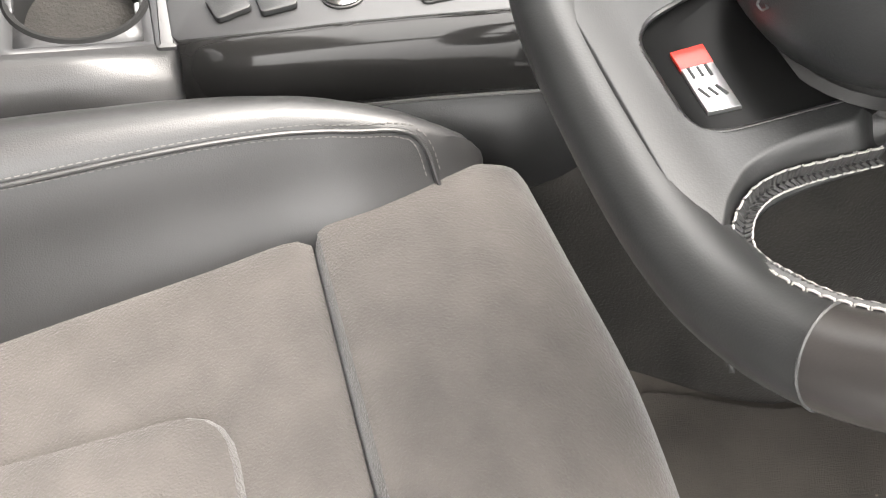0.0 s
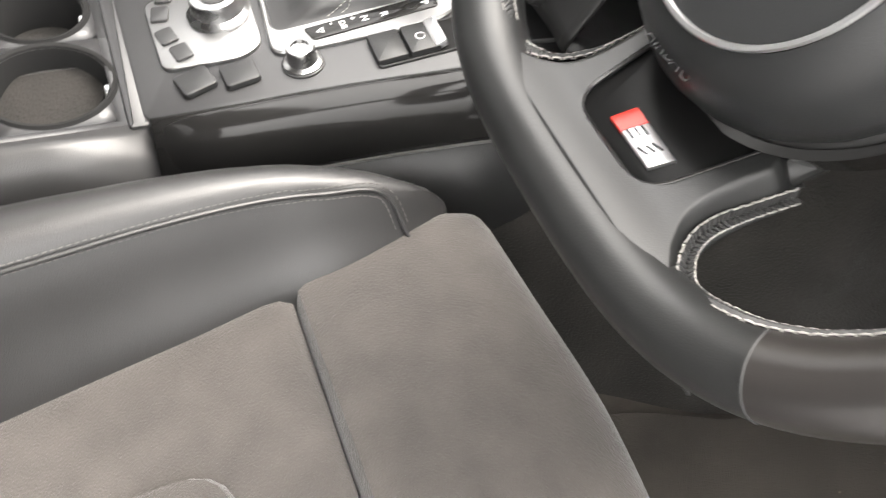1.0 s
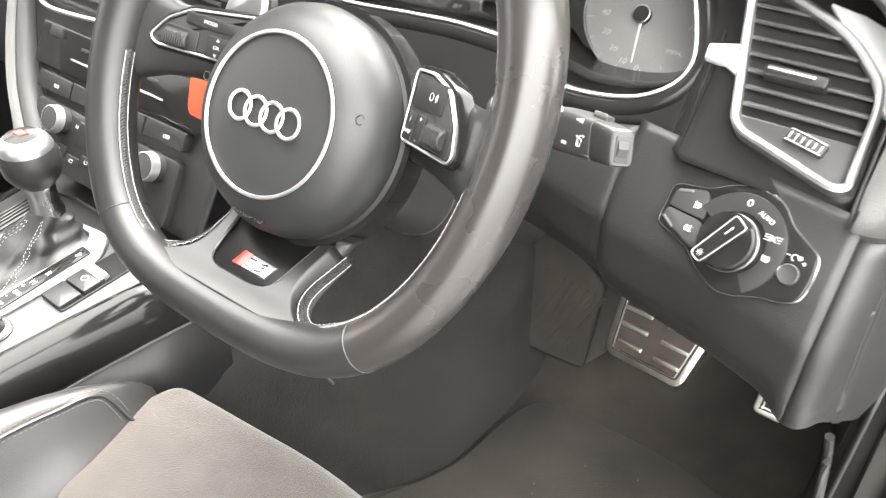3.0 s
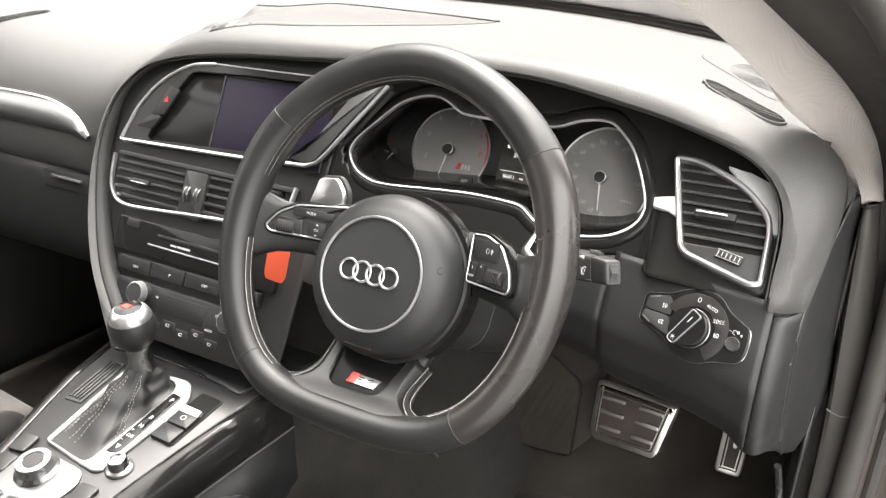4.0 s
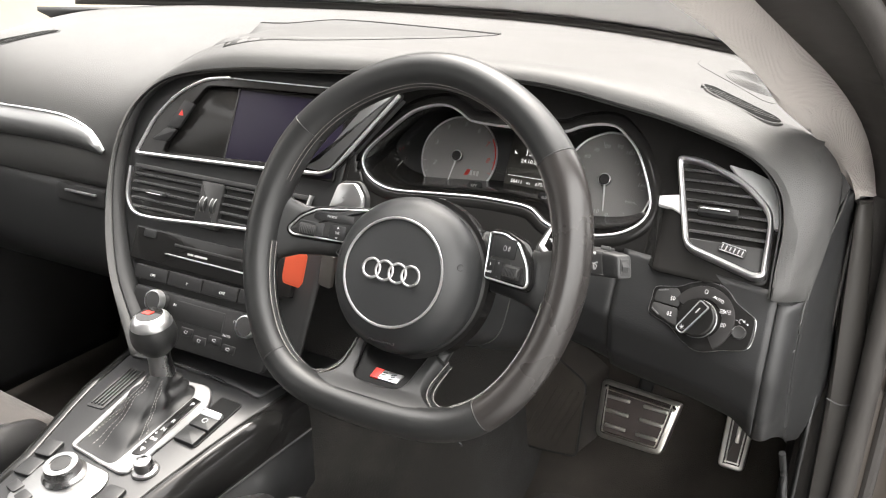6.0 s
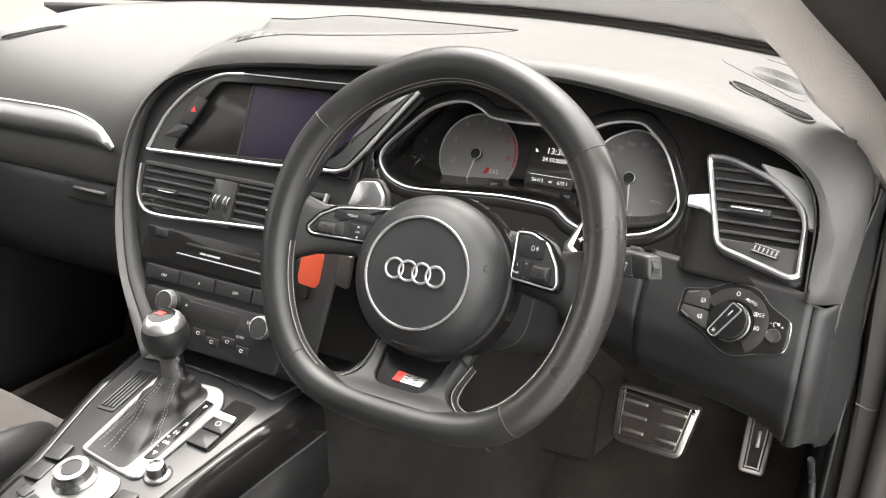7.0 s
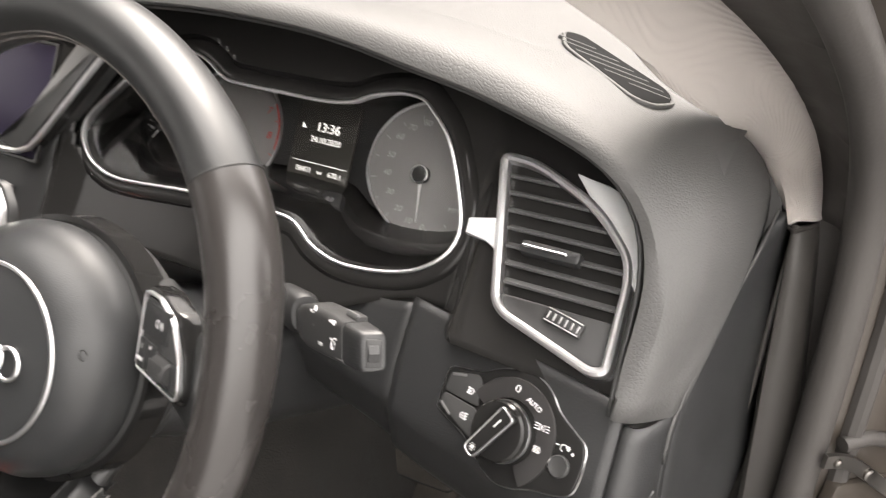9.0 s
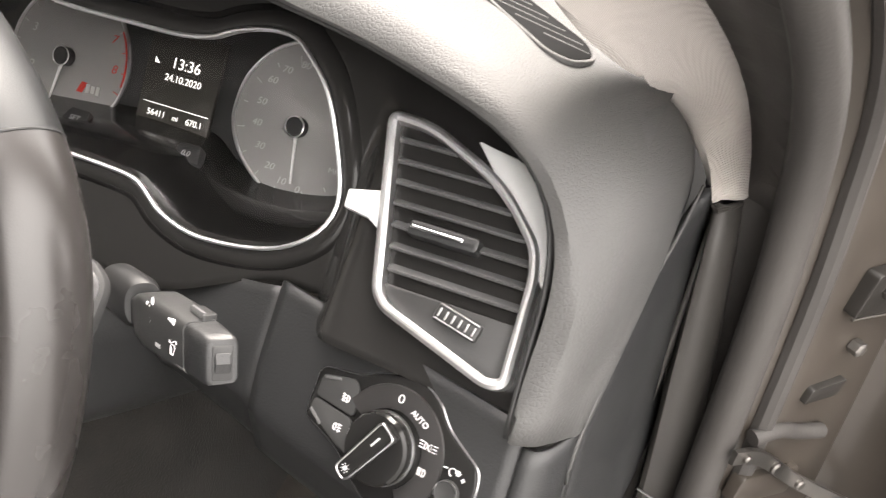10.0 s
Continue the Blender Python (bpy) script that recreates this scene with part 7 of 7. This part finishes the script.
def plate_with_holes(x0, x1, y0, y1, holes, z):
    """A flat plate with round holes: each hole's square cell is filled by a fan."""
    bm = bmesh.new()
    ys = sorted({y0, y1, *[c[1] + d for c in holes for d in (-c[2] - 0.006, c[2] + 0.006)]})
    xs3 = sorted({x0, x1, *[c[0] + d for c in holes for d in (-c[2] - 0.006, c[2] + 0.006)]})
    for a, b in zip(xs3, xs3[1:]):
        for c, d in zip(ys, ys[1:]):
            h = [q for q in holes if a < q[0] < b and c < q[1] < d]
            if not h:
                bm.faces.new([bm.verts.new((px, py, z)) for px, py in ((a, c), (b, c), (b, d), (a, d))])
            else:
                qx, qy, r = h[0]
                n = 40
                ring_o, ring_i = [], []
                for k in range(n):
                    t = 2 * math.pi * (k + 0.5) / n
                    ux, uy = math.cos(t), math.sin(t)
                    far = min((b - qx if ux > 0 else qx - a) / max(abs(ux), 1e-6), (d - qy if uy > 0 else qy - c) / max(abs(uy), 1e-6))
                    ring_o.append((qx + ux * far, qy + uy * far, z))
                    ring_i.append((qx + ux * r, qy + uy * r, z))
                deep = [[(px, py, z - 0.004) for px, py, _ in ring_i], [(qx + (px - qx) * 0.96, qy + (py - qy) * 0.96, z - 0.07) for px, py, _ in ring_i]]
                loft([ring_o, ring_i, *deep], around=True, bm=bm)
    bmesh.ops.remove_doubles(bm, verts=bm.verts, dist=1e-5)
    return bm


part("cup_plate", plate_with_holes(-0.092, 0.092, -0.31, -0.192, [(0.035, -0.247, 0.042), (-0.052, -0.247, 0.034)], 0.2885), SILVERP, con, "grey cup holder plate", solid=0.003)
for cx, r in ((0.035, 0.042), (-0.052, 0.034)):
    # Cup walls and floor are coloured dark for the shade in them.
    cup = part("cup_holder", lathe([(r * 0.97, -0.06), (r * 0.97, -0.002), (r + 0.001, 0.002), (r + 0.004, 0.003), (r + 0.006, 0.0)], Matrix.Translation((cx, -0.247, 0.288)), 48, cap=False), HOLLOWSHADE, con, "round cup holder")
    part("cup_floor", lathe([(r * 0.97, -0.062), (r * 0.97, -0.058), (0, -0.058)], Matrix.Translation((cx, -0.247, 0.288)), 32), HOLLOWSHADE, cup)
    part("cup_spring", box(Matrix.Translation((cx + 0.004, -0.247 + r * 0.86, 0.270)) @ Matrix.Rotation(radians(90), 4, "X"), 0.010, 0.026, 0.006, 0.002, 0.003), ALU, cup, "sprung metal finger")
part("cup_bar", box(Matrix.Translation((0.0, -0.193, 0.292)), 0.19, 0.016, 0.012, 0.004, 0.004), SILVERP, con, "grey cross bar")
arm = thing("armrest", (0.0, -0.45, 0.29), "padded dark leather armrest", "armrest")
part("pad", slab(rounded([(-0.088, -0.17), (0.088, -0.17), (0.088, 0.13), (-0.088, 0.13)], 0.03), Matrix.Translation((0, -0.45, 0.345)), 0.05, 0.016, 0.0, dome=0.006), LEATHER, arm)

# Gear selector.
gs = thing("gear_selector", (0.0, -0.01, 0.33), "automatic gear selector with a black ball knob and stitched leather boot", "gear selector")
gate_o = rounded([(-0.0335, -0.0110), (0.0570, -0.0205), (0.0655, -0.0150), (0.0755, 0.1150), (0.0500, 0.1440), (-0.0490, 0.1330)], [0.008, 0.008, 0.008, 0.018, 0.014, 0.012])
gate_i = rounded([(-0.0270, -0.0070), (0.0330, -0.0135), (0.0395, -0.0090), (0.0425, 0.1200), (0.0300, 0.1340), (-0.0400, 0.1240)], [0.006, 0.006, 0.006, 0.010, 0.010, 0.012])
part("gate_frame", ringplate(gate_o, gate_i, CO, 0.006, 0.0015, 0.0042), BRUSHED, gs, "brushed aluminium gate frame")
strip = part("position_strip", slab(rounded([(0.047, 0.008), (0.062, 0.012), (0.0605, 0.114), (0.045, 0.116)], 0.003), CO, 0.003, 0.0006, 0.0054), PIANO, gs, "gear position strip")
for text, x, y in (("P", 0.0541, 0.1043), ("R", 0.0546, 0.0708), ("N", 0.0538, 0.0551), ("+", 0.0500, 0.0462), ("D/S", 0.0546, 0.0375), ("-", 0.0500, 0.0300)):
    part("letter", letters(text, 0.0085 if len(text) == 1 else 0.0065, shift(CO, x, y, 0.0057)), WHITE, strip)
part("letter", ringplate([(-0.003, 0.003), (0.003, 0.003), (0, -0.003)], [(-0.0018, 0.0022), (0.0018, 0.0022), (0, -0.0016)], shift(CO, 0.0545, 0.019), 0.0005, 0.0001, 0.0059), WHITE, strip)
boot_rows = []
neck = V3(0.004, 0.036, 0.372)
gi = resample(gate_i, 64)
for t in np.linspace(0, 1, 14):
    ring = []
    for k, p in enumerate(gi):
        a = CO @ V3(p.x, p.y, 0.002)
        ang = math.atan2(p.y - 0.06, p.x + 0.005)
        b = neck + V3(0.0135 * math.cos(ang), 0.0135 * math.sin(ang), 0)
        w, wz = t ** 0.85, t ** 1.25
        q = a * (1 - w) + b * w
        q.z = a.z * (1 - wz) + b.z * wz
        crease = 0.0035 * math.sin(5 * ang + 5 * t) * math.sin(math.pi * min(1, t * 1.1)) + 0.0022 * math.sin(17 * t + 3 * math.sin(ang)) * math.sin(math.pi * t)
        out = V3(math.cos(ang), math.sin(ang), 0.3)
        ring.append(q + V3(0, 0, 0.002 * math.sin(math.pi * t)) + out * crease)
    boot_rows.append(ring)
part("boot", loft(boot_rows, around=True), BOOT, gs, "gathered leather boot")
for ang0 in (238, 262, 318):
    for side in (-0.07, 0.07):
        line, nr = [], []
        for row_ in boot_rows[1:13]:
            c = sum(row_, Vector()) / 64
            k = min(range(64), key=lambda j: abs((math.degrees(math.atan2(row_[j].y - c.y, row_[j].x - c.x)) - ang0 - 57 * side + 180) % 360 - 180))
            line.append(row_[k])
            nr.append((row_[k] - c).normalized() + V3(0, 0, 0.6))
        line = spline([tuple(p) for p in line], 40)
        nr = [nr[min(len(nr) - 1, int(i * len(nr) / 41))].normalized() for i in range(41)]
        bm = bmesh.new()
        for i in range(0, 40, 2):
            sweep([line[i] + nr[i] * 0.0006, line[i + 1] + nr[i] * 0.0006], disc(5, 0.00036), nr[i], bm=bm)
        part("boot_stitching", bm, THREAD, gs, "pale stitch line")
KN = Matrix.Translation((0.004, 0.036, 0.368)) @ Matrix.Rotation(radians(8), 4, "X") @ Matrix.Diagonal((1.14, 1.14, 1.10, 1))
part("neck", lathe([(0.0135, -0.006), (0.0140, 0.000), (0.0128, 0.010), (0.0122, 0.020), (0.0128, 0.028), (0.014, 0.032)], KN, 32), KNOBM, gs, "turned metal neck")
part("knob", lathe([(0.0135, 0.030), (0.019, 0.036), (0.0238, 0.045), (0.0248, 0.054), (0.0238, 0.062), (0.0215, 0.068)], KN, 40), WHEEL, gs, "leather ball knob")
part("knob_cap", lathe([(0.0222, 0.0665), (0.0222, 0.068), (0.0195, 0.0745), (0.0150, 0.0785), (0.0142, 0.0788)], KN, 40), ALU, gs, "chrome knob cap")
part("knob_button", lathe([(0.0142, 0.0782), (0.0142, 0.0792), (0.0, 0.0806)], KN, 32), PIANO, gs)
part("knob_mark", slab([(-0.008, -0.003), (0.002, -0.003), (0.004, 0.004), (-0.006, 0.004)], KN, 0.0006, 0.0001, 0.0809), RED, gs, "red mark")

# Round controller and keys at the console's rear, volume knob, parking brake switch, slotted vent.
ctl = thing("control_panel", (0.0, -0.11, 0.31), "silver rotary controller with surrounding keys", "control panel")
part("base_plate", slab(rounded([(-0.034, -0.100), (0.050, -0.100), (0.058, -0.042), (0.048, -0.024), (-0.030, -0.020), (-0.038, -0.040)], 0.010), CO, 0.004, 0.0015, 0.0035), BRUSHED, ctl)
kc = shift(CO, 0.001, -0.047)
part("rotary_knob", lathe([(0.024, 0.003), (0.0245, 0.006), (0.0205, 0.009), (0.0195, 0.018), (0.0185, 0.0205), (0.0125, 0.021), (0.0120, 0.019), (0.011, 0.0195), (0.0, 0.0200)], kc, 48), KNOBM, ctl, "bright rotary knob")
part("knob_cap", lathe([(0.0112, 0.0185), (0.0108, 0.0208), (0.0, 0.0214)], kc, 32), BLACK, ctl, "black centre cap")
for s in (-1, 1):
    for k, (x, y, a) in enumerate(((0.072, -0.016, 10), (0.074, -0.048, -4), (0.070, -0.080, -14))):
        if (s > 0 and k == 0) or (s < 0 and k == 2):
            continue
        if s < 0:
            x, y, a = ((0.0525, -0.024, 8), (0.0480, -0.055, 6))[k]
        part("menu_key", box(shift(CO, s * x, y, 0.0, -s * a), 0.024, 0.026, 0.004, 0.0015, 0.004, 0.0050), PANEL, ctl, "dark menu key")
    for k, (x, y) in enumerate(((0.036, -0.083), (0.014, -0.090))):
        part("menu_key", box(shift(CO, s * x, y, 0.0, s * 12), 0.018, 0.014, 0.004, 0.0012, 0.003, 0.0056), SILVERP, ctl, "grey menu key")
vk = thing("volume_knob", (0.079, -0.072, 0.315), "small silver volume knob with knurled side", "knob")
vm = shift(CO, 0.079, -0.002)
part("body", lathe([(0.0145, 0.0), (0.0145, 0.003), (0.0110, 0.0045), (0.0108, 0.015), (0.0098, 0.0165), (0.0070, 0.0168), (0.0066, 0.0150), (0.0, 0.0150)], vm, 36), KNOBM, vk)
part("collar", lathe([(0.016, 0.0), (0.016, 0.0015), (0.0148, 0.002)], vm, 36, cap=False), BLACK, vk)
eb = thing("parking_brake_switch", (0.088, -0.03, 0.33), "black parking brake switch beside the gear gate", "switch")
em = shift(CO, 0.0905, 0.092, 0.0, -2)
# Not sunk: a flat slab in shade colour makes the well look deep.
part("well", box(em, 0.034, 0.084, 0.004, 0.0008, 0.004, 0.0012), HOLLOWSHADE, eb)
part("well_rim", ringplate(rect(0.036, 0.086, 0.005), rect(0.033, 0.083, 0.004), em, 0.003, 0.0006, 0.0022), BLACK, eb)
part("button", box(shift(em, 0.0, -0.031), 0.031, 0.024, 0.006, 0.0015, 0.002, 0.0062), PANEL, eb)
part("button", box(shift(em, 0.0, -0.005), 0.031, 0.024, 0.006, 0.0015, 0.002, 0.0066), PANEL, eb)
part("pull_lip", box(shift(em, 0.0, 0.0090) @ Matrix.Rotation(radians(18), 4, "X"), 0.030, 0.010, 0.006, 0.002, 0.002, 0.0095), ALU, eb, "satin metal pull lip")
part("pictogram", tube([shift(em, 0, -0.005, 0.0068) @ V3(0.0035 * math.cos(a), 0.0035 * math.sin(a), 0) for a in np.linspace(0, 2 * math.pi, 14, endpoint=False)], 0.0004, closed=True, n=4), WHITE, eb)
slv = thing("slotted_vent", (-0.075, 0.02, 0.33), "slotted black vent beside the gear gate", "vent")
vm2 = shift(CO, -0.067, 0.0935, 0.0, 5)
part("frame", box(vm2, 0.026, 0.082, 0.003, 0.001, 0.003, 0.0020), BLACK, slv)
for k in range(4):
    part("slat", box(shift(vm2, -0.0078 + 0.0052 * k, 0.0), 0.0030, 0.072, 0.003, 0.0008, 0.001, 0.0042), PANEL, slv)

# ---- seats ----


def seat(s, label):
    """A sports seat: suede middle, leather bolsters; s is the side of the car."""
    st_ = thing("front_seat_assembly", (s * 0.36, -0.25, 0.0), label, "car seat", "front seats")
    mx = lambda rows: [[V3(s * p[0], p[1], p[2]) for p in r] for r in rows]
    xl, xr = 0.208, 0.552
    # thigh cushion
    rows = []
    for y, z, dx in ((-0.1245, 0.240, 0.012), (-0.1235, 0.262, 0.006), (-0.116, 0.2705, 0.002), (-0.08, 0.277, 0.0), (-0.03, 0.281, 0.0), (0.006, 0.279, 0.001), (0.024, 0.268, 0.003), (0.034, 0.245, 0.007), (0.036, 0.20, 0.010), (0.030, 0.15, 0.012)):
        a, b = xl + dx + 0.30 * max(0, -0.03 - y) * 0.35, xr - dx
        rows.append([(a, y, z - 0.040), (a + 0.001, y - 0.004 * (y > 0), z - 0.012), (a + 0.007, y, z - 0.003), (a + 0.02, y, z), (a + 0.08, y + 0.004 * (y > -0.05), z + 0.001), ((a + b) / 2, y + 0.010 * (y > -0.05), z + 0.001), (b - 0.08, y + 0.004 * (y > -0.05), z + 0.001), (b - 0.02, y, z), (b - 0.007, y, z - 0.003), (b - 0.001, y, z - 0.012), (b, y, z - 0.040)])
    part("thigh_cushion", surface(mx(rows), 50, 44), SUEDE, st_, "grey suede thigh cushion")
    rows = []
    for y, z in ((-0.50, 0.19), (-0.42, 0.205), (-0.33, 0.222), (-0.25, 0.238), (-0.18, 0.252), (-0.140, 0.260), (-0.1265, 0.256), (-0.1248, 0.236)):
        a = 0.242 + 0.10 * (-0.125 - y) if y < -0.125 else 0.242
        b = 0.76 - a
        rows.append([(a - 0.02, y, z - 0.02), (a, y, z + 0.001), (a + 0.03, y, z + 0.0015), (0.32, y, z), (0.38, y, z - 0.002), (0.44, y, z), (b - 0.03, y, z + 0.0015), (b, y, z + 0.001), (b + 0.02, y, z - 0.02)])
    part("seat_cushion", surface(mx(rows), 44, 40), SUEDE, st_, "grey suede seat cushion")
    pad = rounded([(0.338, -0.46), (0.445, -0.46), (0.445, -0.190), (0.338, -0.190)], [0.01, 0.01, 0.035, 0.035])
    if s < 0:
        pad = [(-p[0], p[1]) for p in pad]
    pm2 = plane_frame((0, -0.30, 0.231), (0, 1, 0.18))
    part("centre_pad", slab([(p[0], (p[1] + 0.30) * 1.016) for p in pad], pm2, 0.02, 0.010, 0.008, dome=0.002), SUEDE, st_, "raised suede centre pad")
    for e in (1, -1):
        fl = lambda x: x if e > 0 else 0.76 - x
        rows = []
        for y, xi, zi, xc, zc, xo in ((-0.50, 0.284, 0.200, 0.225, 0.320, 0.175), (-0.38, 0.272, 0.212, 0.218, 0.325, 0.170), (-0.28, 0.261, 0.230, 0.207, 0.327, 0.165), (-0.20, 0.253, 0.247, 0.199, 0.328, 0.164), (-0.14, 0.247, 0.258, 0.196, 0.326, 0.166), (-0.095, 0.246, 0.268, 0.198, 0.320, 0.170),
                                  (-0.055, 0.237, 0.272, 0.203, 0.311, 0.178), (-0.022, 0.226, 0.272, 0.207, 0.298, 0.190), (-0.004, 0.216, 0.266, 0.207, 0.280, 0.198), (0.004, 0.212, 0.24, 0.207, 0.25, 0.203)):
            rows.append([(fl(x), yy, z) for x, yy, z in ((xi + 0.004, y, zi - 0.03), (xi, y, zi), (xi * 0.6 + xc * 0.4, y, zi * 0.55 + zc * 0.45 - 0.002), (xi * 0.2 + xc * 0.8, y, zi * 0.12 + zc * 0.88), (xc * 0.8 + xo * 0.2, y, zc), (xo + 0.004, y, zc - 0.014), (xo, y, zc - 0.045 if zc > 0.29 else zc - 0.03), (xo + 0.006, y, 0.14))])
        bol_bm = surface(mx(rows), 40, 60)
        bol_bm.normal_update()
        bol_tree = BVHTree.FromBMesh(bol_bm)
        bol = part("bolster", bol_bm, LEATHER, st_, "black leather side bolster")
        line = spline([Vector(p) for p in mx([[(fl(xi * 0.2 + xc * 0.8) + 0.0, y, zi * 0.12 + zc * 0.88 + 0.0006) for y, xi, zi, xc, zc in ((-0.50, 0.302, 0.200, 0.225, 0.320), (-0.38, 0.292, 0.212, 0.218, 0.325), (-0.28, 0.277, 0.230, 0.207, 0.327), (-0.20, 0.264, 0.247, 0.199, 0.328), (-0.14, 0.254, 0.258, 0.196, 0.326), (-0.095, 0.246, 0.268, 0.198, 0.320), (-0.055, 0.237, 0.272, 0.203, 0.311))]])[0]] + [V3(s * fl(0.2305), -0.040, 0.2785)], 110)
        part("seam_piping", tube(line, 0.0016, n=8), LEATHER, bol)
        for off in (-0.0050, 0.0055):
            bm = bmesh.new()
            for i in range(0, 108, 1):
                a, b = line[i], line[i + 1]
                d = (b - a) * 0.62
                up = V3(0, 0, 1)
                sd2 = d.normalized().cross(up).normalized()
                ends = []
                for q in (a + sd2 * off, a + sd2 * off + d):
                    at, n, _, _ = bol_tree.find_nearest(q)
                    ends.append(at + (n if n.z > 0 else -n) * 0.0004)
                sweep(ends, disc(4, 0.00045), up, bm=bm)
            part("seam_stitching", bm, GREYTHREAD, bol, "grey top stitching")
    shell = surface(mx([[(0.20, y, 0.24), (0.19, y, 0.13), (0.20, y, 0.03), (0.36, y, 0.02), (0.52, y, 0.03), (0.53, y, 0.13), (0.52, y, 0.24)] for y in (-0.52, -0.3, -0.1, 0.0, 0.026)]), 20, 10)
    part("seat_base", shell, BLACK, st_, "black plastic seat base")
    rows = []
    for z, y, w, th in ((0.20, -0.47, 0.17, 0.02), (0.32, -0.515, 0.185, 0.045), (0.50, -0.555, 0.19, 0.055), (0.66, -0.595, 0.18, 0.045), (0.78, -0.625, 0.15, 0.03), (0.83, -0.645, 0.12, 0.015)):
        rows.append([(0.36 - w, y - 0.10, z), (0.36 - w - 0.005, y - 0.02, z), (0.36 - w * 0.92, y + th, z), (0.36 - w * 0.6, y + 0.012, z), (0.36, y, z), (0.36 + w * 0.6, y + 0.012, z), (0.36 + w * 0.92, y + th, z), (0.36 + w + 0.005, y - 0.02, z), (0.36 + w, y - 0.10, z), (0.36, y - 0.12, z)])
    part("backrest", surface(mx(rows), 40, 30), LEATHER, st_, "black leather backrest", solid=0.005)
    return st_


seat(1, "sports seat with grey suede middle and black leather bolsters, driver's side")
seat(-1, "matching sports seat in grey suede and black leather, passenger side").location = (-0.30, -0.275, 0.0)
